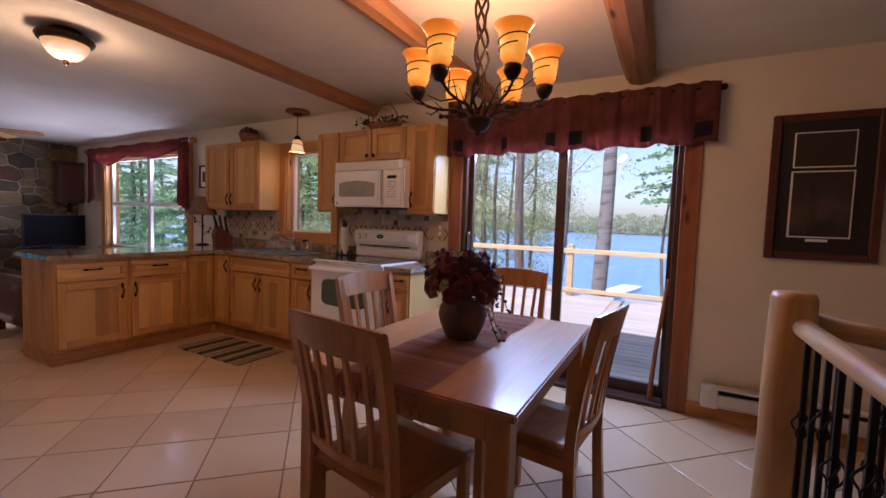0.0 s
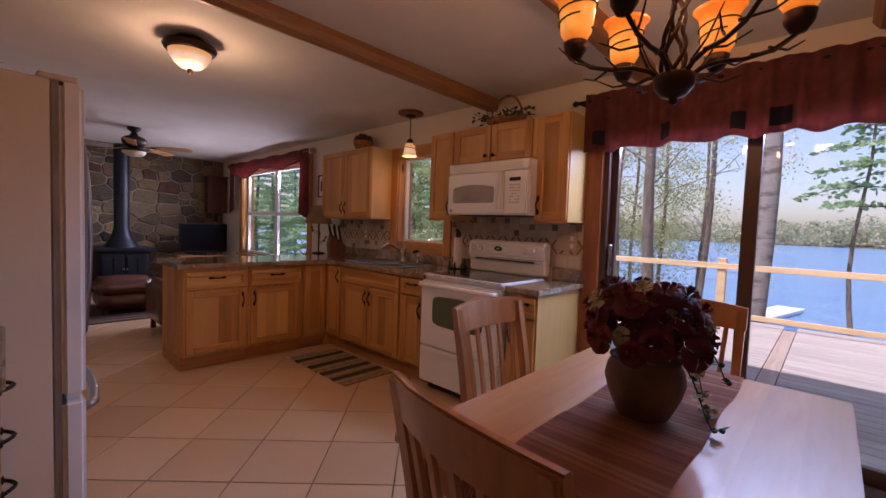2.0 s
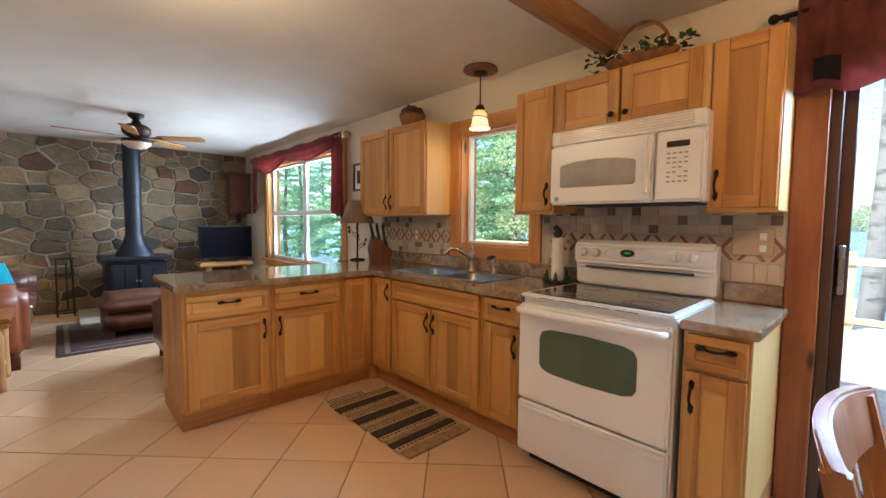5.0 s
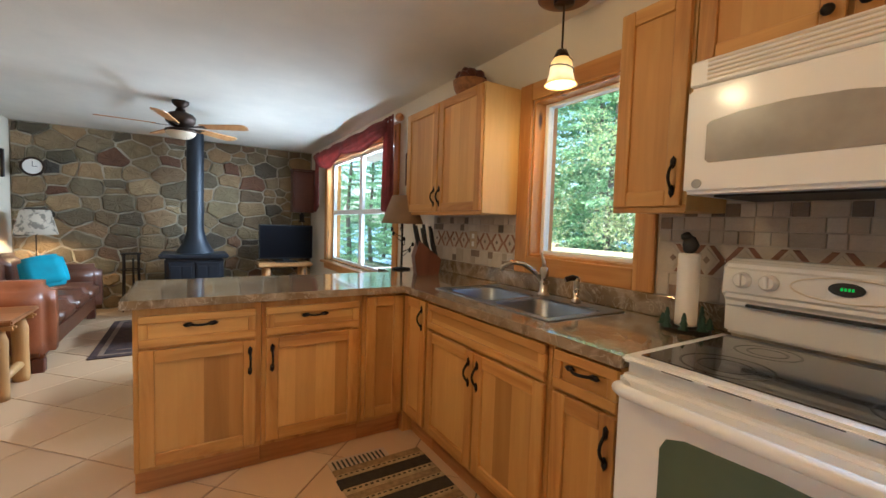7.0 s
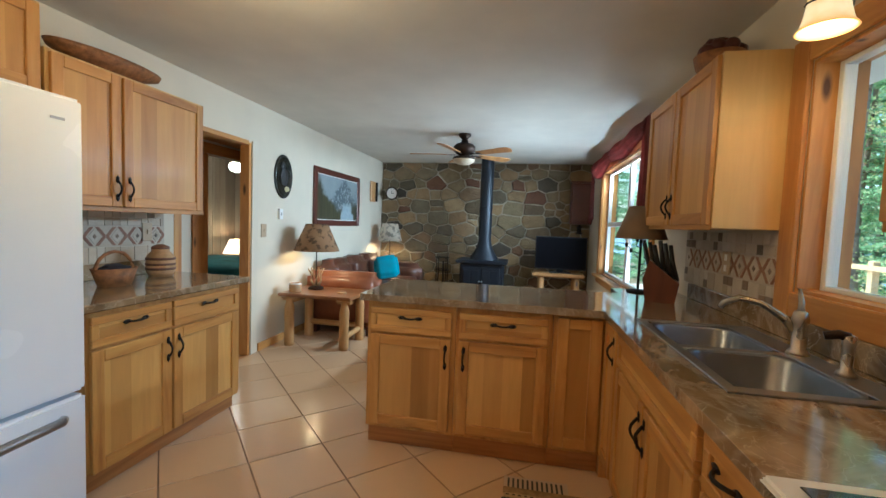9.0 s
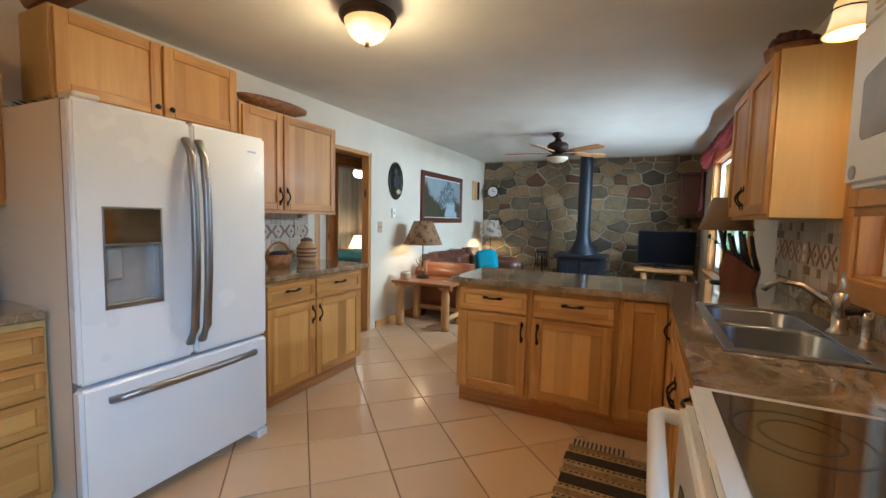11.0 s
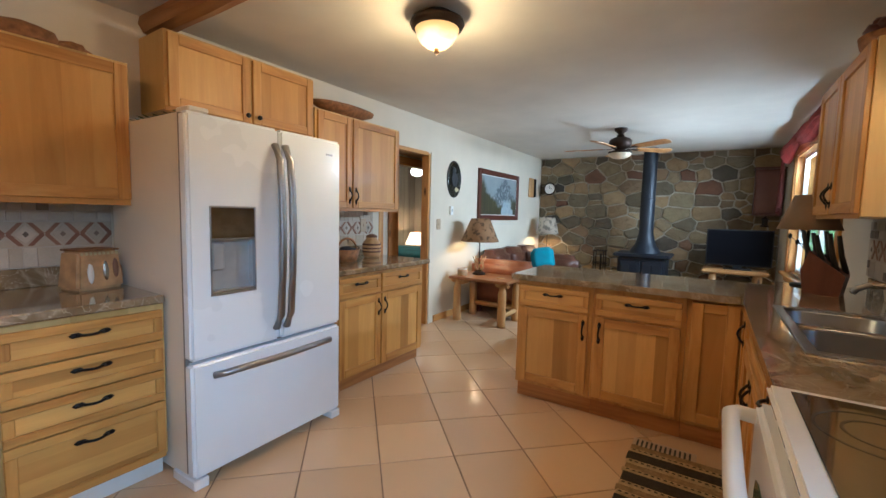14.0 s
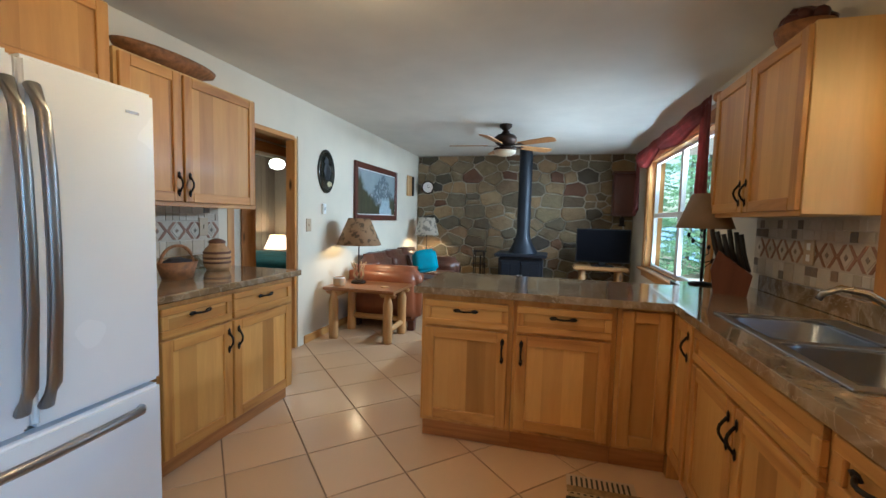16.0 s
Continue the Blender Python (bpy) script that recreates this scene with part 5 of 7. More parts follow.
part("bottom_rail", tube([(0.045, -0.05, 0.1), (0.045, -2.2, 0.1)], 0.036, None, 14), log_wood_y, rl, smooth=True)
part("handrail", tube([(0.05, 0.03, 0.9), (0.5, 0.06, 0.84), (1.6, 0.1, 0.7)], 0.045, None, 16), log_wood_x, rl, smooth=True)


def baluster(x, y, z0, z1, twist):
    bm = box(x - 0.009, x + 0.009, y - 0.009, y + 0.009, z0, z1, 0.002)
    if twist:
        zc = 0.52 if twist == 1 else 0.62
        for k in range(4):
            pts = []
            for i in range(9):
                t = i / 8
                a = math.pi * 0.5 * k + 2.6 * t
                r = 0.004 + 0.026 * math.sin(math.pi * t)
                pts.append((x + r * math.cos(a), y + r * math.sin(a), zc - 0.06 + 0.12 * t))
            tube(pts, 0.004, bm, 5)
    part("baluster", bm, iron, rl)


for k in range(17):
    baluster(0.045, -0.15 - 0.12 * k, 0.11, 0.87, (1, 0, 2)[k % 3])
for k in range(9):
    baluster(0.2 + 0.15 * k, 0.06, 0.0, 0.85 - 0.02 * k, (0, 1, 0)[k % 3])

# baseboard heater and framed prints on the dining wall
ht = thing("baseboard_heater", "off-white metal baseboard heater along the wall", "heater", pose(0.24, N - 0.02, 0.1))
part("body", prism([(0, 0), (2.0, 0), (2.0, 0.145), (0, 0.145)], -0.03, 0.0), heater_paint, ht)
part("cover", box(0.0, 2.0, -0.06, -0.03, 0.02, 0.095, 0.006), heater_paint, ht)
part("top_lip", box(0.0, 2.0, -0.066, -0.001, 0.128, 0.147, 0.005), heater_paint, ht)
for sz in (0.1, 0.117):
    part("slot", box(0.1, 2.0, -0.034, -0.0295, sz, sz + 0.009, 0), rubber, ht)
part("end_cap", box(-0.004, 0.09, -0.07, -0.001, 0.0, 0.149, 0.006), heater_paint, ht)
part("slot", box(0.09, 2.0, -0.034, -0.0295, 0.096, 0.127, 0), rubber, ht)


def framed(name, label, m, w, h, frame_w, mats, frame_mat):
    """A picture that faces -y: frame, mat and inner sheets (x0, x1, z0, z1, material)."""
    p = thing(name, label, "picture", m)
    bm = box(0, frame_w, -0.03, 0, 0, h, 0.006)
    box(w - frame_w, w, -0.03, 0, 0, h, 0.006, bm)
    box(frame_w, w - frame_w, -0.03, 0, 0, frame_w, 0.006, bm)
    box(frame_w, w - frame_w, -0.03, 0, h - frame_w, h, 0.006, bm)
    part("frame", bm, frame_mat, p)
    for k, (nm, a, b, c, d, mt) in enumerate(mats):
        part(nm, box(a, b, -0.012 - 0.004 * k, -0.002, c, d, 0.001), mt, p)
    return p


mat_black = plain("black_mat_board", (0.02, 0.017, 0.018), 0.7)
framed("framed_print", "two dark prints in a cherry frame with black mat", pose(0.517, N - 0.001, 1.118), 0.53, 0.885, 0.045, [
    ("mat", 0.04, 0.49, 0.04, 0.845, mat_black), ("white_border", 0.112, 0.4, 0.56, 0.775, white_paper), ("print", 0.12, 0.392, 0.568, 0.767, print_m),
    ("white_border", 0.108, 0.402, 0.135, 0.54, white_paper), ("print", 0.117, 0.393, 0.144, 0.531, print_m), ("plaque", 0.2, 0.3, 0.112, 0.128, white_paper)], picture_wood)

# valance over the sliding door
vl = thing("window_valance", "gathered rust-red valance with navy patches on a rod", "valance", pose(0, 0, 0))
part("rod", tube([(-1.84, N - 0.07, 2.205), (0.235, N - 0.07, 2.205)], 0.012), iron, vl)
for x in (-1.845, 0.24):
    part("finial", ball(x, N - 0.07, 2.205, 0.022, 0.022, 0.022), iron, vl)
    part("bracket", box(x + (0.03 if x < -1 else -0.045), x + (0.045 if x < -1 else -0.03), N - 0.07, N - 0.002, 2.195, 2.215, 0.002), iron, vl)


def val_at(u, v):
    x = -1.76 + 1.985 * u
    z = 2.245 - 0.4 * v + 0.012 * math.sin(u * 47) * (v ** 3) + 0.008 * math.sin(u * 80 + 1)* (1 - v)
    fold = math.sin(u * 2 * math.pi * 13 + 0.8 * math.sin(u * 23)) * (0.012 + 0.016 * v) + 0.006 * math.sin(u * 190) * (1 - v)
    return (x, N - 0.092 + fold, z)


part("cloth", sheet(val_at, 260, 10, 0.003), rust_cloth, vl, smooth=True)
for px, pw in ((-1.655, 0.085), (-1.23, 0.062), (-0.856, 0.07), (-0.668, 0.094), (-0.195, 0.066), (0.14, 0.1)):
    u, w = (px + 1.76) / 1.985, pw / 1.985 / 2
    part("patch", sheet(lambda a, b: tuple(Vector(val_at(u - w + 2 * w * a, 0.655 + 0.25 * b)) + Vector((0, -0.0065, 0))), 12, 4, 0.002), navy_cloth, vl, "navy square patch")

# chandelier
cd = thing("chandelier", "six-light twig chandelier with amber glass shades", "chandelier", pose(CHAND[0], CHAND[1], 1.655))
part("bowl", lathe([(0, 0), (0.012, 0.004), (0.012, 0.02), (0.034, 0.026), (0.052, 0.05), (0.056, 0.08), (0.048, 0.086), (0.0, 0.086)], 0, 0, 28), bronze, cd, smooth=True)
for k in range(4):
    pts = []
    for i in range(34):
        t = i / 33
        a = k * math.pi / 2 + 7.5 * t
        r = 0.012 + 0.026 * abs(math.sin(math.pi * 2.4 * t + 0.4 * k)) * (1 - 0.3 * t)
        pts.append((r * math.cos(a), r * math.sin(a), 0.08 + 0.52 * t))
    part("stem_vine", tube(pts, 0.0065, None, 6), bronze, cd, smooth=True)
for k in range(3):
    bm = bmesh.new()
    tube([(0.013 * math.cos(t) * (1 if k % 2 else 0.3), 0.013 * math.sin(t) if k % 2 == 0 else 0.3 * 0.013 * math.sin(t), 0.615 + 0.033 * k + 0.024 * math.cos(t)) for t in [2 * math.pi * j / 12 for j in range(13)]], 0.003, bm, 5)
    part("chain_link", bm, bronze, cd)
part("canopy", lathe([(0.0, 0.7), (0.05, 0.7), (0.065, 0.722), (0.0, 0.724)]), bronze, cd, smooth=True)
for k in range(6):
    a = radians(60 * k + 20)
    ca, sa = math.cos(a), math.sin(a)
    path = [(0.03, 0.07), (0.065, 0.1), (0.11, 0.115), (0.17, 0.115), (0.23, 0.13), (0.28, 0.165)]
    arm = part("arm", tube([(r * ca - 0.012 * math.sin(9 * r) * sa, r * sa + 0.012 * math.sin(9 * r) * ca, z) for r, z in path], 0.008, None, 7, 0.006), bronze, cd, smooth=True)
    for j, (r, z, dr, dz, da) in enumerate(((0.11, 0.115, 0.09, 0.0, 0.35), (0.18, 0.12, 0.09, -0.01, -0.3), (0.22, 0.135, 0.11, 0.02, 0.25), (0.065, 0.1, 0.06, 0.12, 0.4))):
        pts = [(r * ca, r * sa, z), ((r + dr * 0.5) * math.cos(a + da * 0.6), (r + dr * 0.5) * math.sin(a + da * 0.6), z + dz * 0.5 - 0.008), ((r + dr) * math.cos(a + da), (r + dr) * math.sin(a + da), z + dz + 0.018)]
        part("twig", tube(pts, 0.0045, None, 5, 0.002), bronze, arm)
    cx, cy = 0.28 * ca, 0.28 * sa
    part("cup", lathe([(0.0, 0.16), (0.018, 0.165), (0.033, 0.19), (0.037, 0.215), (0.03, 0.219), (0.0, 0.219)], cx, cy, 20), bronze, arm, smooth=True)
    part("shade", lathe([(0.03, 0.217), (0.047, 0.246), (0.052, 0.29), (0.056, 0.333), (0.066, 0.355), (0.077, 0.366), (0.074, 0.367), (0.052, 0.338), (0.048, 0.29), (0.041, 0.247), (0.026, 0.221)], cx, cy, 28), amber_glass, arm, "glowing amber glass shade", True)
    for h0, ph in ((0.25, 0.0), (0.295, 2.0)):
        pts = []
        for i in range(15):
            t = i / 14
            w = ph + 2 * math.pi * 0.85 * t
            z = h0 + 0.035 * t
            r = 0.0505 + (z - 0.25) * 0.12
            pts.append((cx + r * math.cos(w), cy + r * math.sin(w), z))
        part("vine_wrap", tube(pts, 0.0028, None, 5), bronze, arm)

# ceiling light and pendant
cl = thing("ceiling_light", "flush ceiling light with an alabaster bowl, lit", "ceiling light", pose(-3.4, 1.195, CEIL))
part("pan", lathe([(0.0, -0.001), (0.08, -0.001), (0.1, -0.03), (0.142, -0.04), (0.148, -0.055), (0.138, -0.075), (0.12, -0.083), (0.0, -0.083)], 0, 0, 40), bronze, cl, smooth=True)
part("bowl", lathe([(0.12, -0.08), (0.113, -0.105), (0.09, -0.145), (0.06, -0.17), (0.0, -0.183)], 0, 0, 40), alabaster, cl, "glowing alabaster bowl", True)
part("finial", lathe([(0.0, -0.18), (0.016, -0.183), (0.012, -0.195), (0.016, -0.203), (0.0, -0.216)], 0, 0, 16), bronze, cl, smooth=True)
pd = thing("pendant_light", "small pendant light with a frosted bell shade, lit", "pendant light", pose(-3.49, 3.12, CEIL))
part("canopy", lathe([(0.0, -0.001), (0.12, -0.001), (0.125, -0.02), (0.1, -0.03), (0.0, -0.032)], 0, 0, 32), plate_wood, pd, "dark wooden ceiling plate", True)
part("ceiling_cap", lathe([(0.0, -0.03), (0.05, -0.032), (0.045, -0.05), (0.0, -0.052)], 0, 0, 20), bronze, pd, smooth=True)
part("stem", tube([(0, 0, -0.05), (0, 0, -0.27)], 0.005), bronze, pd)
part("cup", lathe([(0.0, -0.25), (0.025, -0.262), (0.04, -0.3), (0.0, -0.3)], 0, 0, 20), bronze, pd, smooth=True)
part("shade", lathe([(0.035, -0.295), (0.05, -0.32), (0.056, -0.37), (0.066, -0.41), (0.078, -0.425), (0.072, -0.426), (0.05, -0.37), (0.03, -0.3)], 0, 0, 28), pendant_glass, pd, "glowing frosted bell shade", True)
part("vine_wrap", tube([((0.05 + 0.0005 * t) * math.cos(t * 0.42), (0.05 + 0.0005 * t) * math.sin(t * 0.42), -0.31 - 0.0028 * t) for t in range(24)], 0.003, None, 5), bronze, pd)

# ---- living room ----
# sofa along the south wall, its near arm towards the kitchen
so = thing("sofa", "brown leather sofa with tufted back against the wall", "sofa", pose(-6.36, S + 0.04, 0))
part("base", box(-2.2, -0.05, 0.08, 0.84, 0.1, 0.3, 0.03, None, 2), leather, so)
part("arm", cushion(-0.24, 0.0, 0.02, 0.9, 0.1, 0.72, 0.07, 0.015), leather_tan, so, "chestnut leather arm", True)
part("arm", cushion(-2.25, -2.03, 0.02, 0.9, 0.1, 0.66, 0.07, 0.015), leather, so, "", True)
for k in range(3):
    a = -2.02 + k * 0.593
    part("seat_cushion", cushion(a, a + 0.59, 0.2, 0.9, 0.3, 0.47, 0.05, 0.02), leather, so, "", True)
    b = cushion(a, a + 0.59, 0.02, 0.28, 0.46, 0.81, 0.07, 0.03)
    for v in b.verts:
        v.co.y -= 0.16 * max(0, v.co.z - 0.46) * 0.3
        v.co.z += 0.012 * math.sin(v.co.x * 32)
    part("back_cushion", b, leather, so, "", True)
for x in (-0.09, -2.13):
    for y in (0.12, 0.8):
        part("foot", box(x - 0.04, x + 0.04, y - 0.04, y + 0.04, 0, 0.11, 0.006), picture_wood, so)
pl = thing("cushion", "turquoise cloth cushion on the sofa", "cushion", pose(-7.7, 0.32, 0.665, 10, -24, 18))
part("cover", cushion(-0.055, 0.055, -0.17, 0.17, -0.16, 0.16, 0.035, 0.02), teal_cloth, pl, smooth=True)

# ottoman and living room rug
rg = thing("area_rug", "dark patterned rug in front of the wood stove", "rug", pose(-7.45, 1.45, 0))
rug_dark = plain("dark_red_rug", (0.06, 0.03, 0.024), 0.95, var=0.6, scale=14, fine=200, bump=0.6)
rug_edge = plain("tan_rug_border", (0.2, 0.13, 0.085), 0.95, var=0.4, scale=14, fine=200, bump=0.6)
part("mat", box(-0.72, 0.83, -0.63, 0.75, 0.001, 0.01, 0.003), rug_dark, rg)
bm = box(-0.66, 0.77, -0.57, -0.53, 0.0102, 0.012, 0)
box(-0.66, 0.77, 0.65, 0.69, 0.0102, 0.012, 0, bm)
box(0.73, 0.77, -0.53, 0.65, 0.0102, 0.012, 0, bm)
box(-0.66, -0.62, -0.53, 0.65, 0.0102, 0.012, 0, bm)
box(0.6, 0.63, -0.45, 0.57, 0.0102, 0.012, 0, bm)
part("border", bm, rug_edge, rg)
ot = thing("ottoman", "brown leather ottoman on the dark rug", "ottoman", pose(-7.38, 1.5, 0.012))
part("base", cushion(-0.36, 0.36, -0.3, 0.3, 0.06, 0.27, 0.04, 0.005), leather, ot, smooth=True)
part("cushion", cushion(-0.38, 0.38, -0.32, 0.32, 0.25, 0.42, 0.06, 0.035), leather, ot, smooth=True)
for x in (-0.3, 0.3):
    for y in (-0.24, 0.24):
        part("foot", box(x - 0.025, x + 0.025, y - 0.025, y + 0.025, 0, 0.07, 0.004), picture_wood, ot)
rc = thing("armchair", "brown leather armchair behind the peninsula", "armchair", pose(-5.75, 1.93, 0))
part("base", cushion(-0.4, 0.4, -0.42, 0.42, 0.1, 0.42, 0.05, 0.01), leather, rc, smooth=True)
part("backrest", cushion(0.2, 0.42, -0.4, 0.4, 0.38, 0.66, 0.08, 0.02), leather, rc, smooth=True)
part("arm", cushion(-0.4, 0.38, -0.44, -0.28, 0.1, 0.58, 0.06, 0.01), leather, rc, smooth=True)
part("arm", cushion(-0.4, 0.38, 0.28, 0.44, 0.1, 0.58, 0.06, 0.01), leather, rc, smooth=True)
for x in (-0.34, 0.36):
    for y in (-0.37, 0.37):
        part("foot", box(x - 0.025, x + 0.025, y - 0.025, y + 0.025, 0, 0.11, 0.004), picture_wood, rc)

# log end table with lamp, mug and coaster
et = thing("end_table", "log end table with a thick plank top", "end table", pose(-6.0, 0.16, 0))
part("tabletop", box(-0.36, 0.21, -0.36, 0.43, 0.518, 0.552, 0.008, None, 2), wood("table_plank", (0.36, 0.165, 0.065), (0.28, 0.115, 0.04), (0.19, 0.07, 0.022), axis="y", plank=0.12, rough=0.3), et)
for x in (-0.28, 0.13):
    for y in (-0.27, 0.34):
        part("leg", lathe([(0.0, 0), (0.049, 0), (0.051, 0.05), (0.047, 0.25), (0.05, 0.4), (0.036, 0.45), (0.032, 0.516), (0, 0.516)], x, y, 18), log_wood, et, smooth=True)
        part("bracket", box(x - 0.026, x + 0.026, y - 0.09, y + 0.09, 0.47, 0.517, 0.016, None, 2), log_wood_y, et)
part("stretcher", tube([(-0.28, -0.26, 0.16), (-0.28, 0.33, 0.16)], 0.033, None, 12), log_wood_y, et, smooth=True)
part("stretcher", tube([(0.12, 0.34, 0.13), (-0.27, 0.34, 0.13)], 0.03, None, 12), log_wood_x, et, smooth=True)
part("rail", tube([(-0.27, -0.27, 0.46), (0.12, -0.27, 0.46)], 0.028, None, 10), log_wood_x, et, smooth=True)


def antler_lamp(x, y, z, shade_mat, r0, r1, label):
    lp = thing("table_lamp", label, "table lamp", pose(x, y, z))
    part("base", lathe([(0, 0), (0.085, 0), (0.08, 0.02), (0.05, 0.035), (0, 0.04)], 0, 0, 20), bronze, lp, smooth=True)
    for k in range(6):
        a = k * 1.05
        part("antler", tube([(0.02 * math.cos(a), 0.02 * math.sin(a), 0.03), (0.06 * math.cos(a + 0.4), 0.06 * math.sin(a + 0.4), 0.09), (0.05 * math.cos(a + 0.9), 0.05 * math.sin(a + 0.9), 0.16), (0.085 * math.cos(a + 1.2), 0.085 * math.sin(a + 1.2), 0.23)], 0.014, None, 7, 0.005), antler, lp, "resin antler", True)
    part("stem", tube([(0, 0, 0.03), (0, 0, 0.48)], 0.007), bronze, lp)
    bm = lathe([(r0, 0.425), (r1, 0.715)], 0, 0, 32)
    bmesh.ops.solidify(bm, geom=bm.faces[:], thickness=0.003)
    part("shade", bm, shade_mat, lp, "printed hide shade", True)
    part("ring", lathe([(0.006, 0.7), (r1, 0.712), (r1, 0.716), (0.006, 0.704)], 0, 0, 16), bronze, lp)


antler_lamp(-6.18, 0.02, 0.552, shade_hide, 0.245, 0.12, "antler table lamp with a printed hide shade, lit")
antler_lamp(-8.68, 0.04, 0.585, shade_tree, 0.2, 0.13, "antler lamp with a grey printed shade in the corner, lit")
ct = thing("corner_table", "small dark corner table behind the sofa", "side table", pose(-8.78, 0.02, 0))
part("tabletop", box(-0.22, 0.13, -0.22, 0.22, 0.55, 0.584, 0.006), plinth_wood, ct)
for x in (-0.18, 0.09):
    for y in (-0.18, 0.18):
        part("leg", box(x - 0.02, x + 0.02, y - 0.02, y + 0.02, 0, 0.55, 0.004), plinth_wood, ct)
mg = thing("candle_tin", "round printed candle tin on the end table", "candle", pose(-5.93, -0.08, 0.552))
part("tin", lathe([(0, 0), (0.06, 0), (0.062, 0.01), (0.062, 0.09), (0.056, 0.092), (0.054, 0.075), (0, 0.075)], 0, 0, 28), birch_skin, mg, smooth=True)
part("rim_band", lathe([(0.0625, 0.08), (0.0635, 0.083), (0.0635, 0.094), (0.0625, 0.096)], 0, 0, 28), white_paper, mg)
part("wax", lathe([(0, 0.076), (0.053, 0.076), (0.053, 0.079), (0, 0.079)], 0, 0, 20), white_paper, mg)
co = thing("coaster", "small pale round coaster on the end table", "coaster", pose(-6.02, 0.4, 0.552))
part("disc", lathe([(0, 0), (0.045, 0), (0.048, 0.004), (0.045, 0.009), (0, 0.009)], 0, 0, 24), birch_skin, co)

# wood stove with flue
ws = thing("wood_stove", "blue-black cast iron wood stove with a tall flue", "wood stove", pose(-8.55, 1.63, 0))
part("hearth_pad", box(-0.5, 0.6, -0.6, 0.6, 0.0, 0.03, 0.006), mortar, ws)
part("firebox", box(-0.26, 0.3, -0.32, 0.34, 0.16, 0.74, 0.02, None, 2), stove_iron, ws)
part("top_plate", box(-0.3, 0.36, -0.38, 0.4, 0.741, 0.79, 0.012, None, 2), stove_iron, ws)
for s in (-1, 1):
    d = part("door", box(0.301, 0.325, 0.01 + (-0.29 if s < 0 else 0.005), 0.01 + (-0.005 if s < 0 else 0.29), 0.24, 0.69, 0.01), stove_iron, ws)
    for i in range(2):
        y0 = 0.01 + (-0.265 if s < 0 else 0.03) + 0.125 * i
        part("door_panel", box(0.326, 0.334, y0, y0 + 0.105, 0.29, 0.64, 0.006), stove_iron, d)
    part("door_knob", ball(0.345, 0.01 + s * 0.02, 0.47, 0.016, 0.016, 0.016), steel, d)
for x in (-0.2, 0.24):
    for y in (-0.26, 0.28):
        part("leg", tube([(x, y, 0.03), (x, y, 0.1), (x * 0.9, y * 0.9, 0.17)], 0.025, None, 8, 0.04), stove_iron, ws)
part("flue", lathe([(0.23, 0.79), (0.21, 0.83), (0.165, 0.9), (0.135, 0.96), (0.108, 1.06), (0.1, 1.1), (0.1, CEIL - 0.001)], 0, 0.02, 28), stove_iron, ws, "black stove pipe with a flared collar", True)
part("flue_joint", lathe([(0.101, 1.6), (0.105, 1.605), (0.105, 1.62), (0.101, 1.625)], 0, 0.02, 28), stove_iron, ws)
ft = thing("fireplace_tools", "black iron fireplace tool rack by the stove", "fireplace tools", pose(-8.85, 0.92, 0))
bm = bmesh.new()
for k in range(4):
    a = math.pi / 4 + k * math.pi / 2
    tube([(0.12 * math.cos(a), 0.12 * math.sin(a), 0), (0.11 * math.cos(a), 0.11 * math.sin(a), 0.76)], 0.009, bm, 6)
for z in (0.05, 0.55, 0.76):
    tube([(0.115 * math.cos(t), 0.115 * math.sin(t), z) for t in [2 * math.pi * j / 16 for j in range(17)]], 0.008, bm, 6)
part("rack", bm, iron, ft)
for k in range(3):
    part("tool", tube([(0.04 * (k - 1), 0.02, 0.08), (0.04 * (k - 1), 0.02, 0.7)], 0.008, None, 6), iron, ft)
# tv on a log bench
bn = thing("log_bench", "log bench with a half-round plank top under the television", "bench", pose(-8.62, 2.83, 0))
part("seat", box(-0.2, 0.2, -0.42, 0.36, 0.575, 0.635, 0.02, None, 2), log_wood_y, bn)
for x in (-0.12, 0.12):
    for y in (-0.28, 0.24):
        part("leg", lathe([(0, 0), (0.05, 0), (0.052, 0.3), (0.045, 0.574), (0, 0.574)], x, y, 14), log_wood, bn, smooth=True)
tv = thing("television", "flat black television on the log bench", "television", pose(-8.6, 2.83, 0.636))
part("panel", box(-0.03, 0.02, -0.385, 0.385, 0.05, 0.56, 0.008), rubber, tv)
part("screen", box(0.0205, 0.023, -0.37, 0.37, 0.07, 0.545, 0), screen, tv)
part("stand", box(-0.1, 0.1, -0.16, 0.16, 0.0, 0.012, 0.004), rubber, tv)
part("neck", box(-0.02, 0.01, -0.05, 0.05, 0.012, 0.06, 0.004), rubber, tv)
wc = thing("wall_cabinet", "dark reddish-brown hanging corner cupboard on the stone wall", "cupboard", pose(-9.0, 3.13, 1.4))
part("body", box(-0.05, 0.15, -0.16, 0.17, 0.0, 0.65, 0.006), picture_wood, wc)
part("door", box(0.151, 0.17, -0.14, 0.15, 0.03, 0.62, 0.008), picture_wood, wc)
part("shelf", box(-0.05, 0.2, -0.18, 0.18, 0.651, 0.675, 0.004), picture_wood, wc)
lj = thing("lantern", "small dark lantern under the hanging cupboard", "lantern", pose(-8.9, 3.12, 1.24))
part("body", lathe([(0, 0), (0.05, 0), (0.05, 0.02), (0.035, 0.03), (0.035, 0.1), (0.05, 0.11), (0.015, 0.14), (0.0, 0.16)], 0, 0, 16), iron, lj)

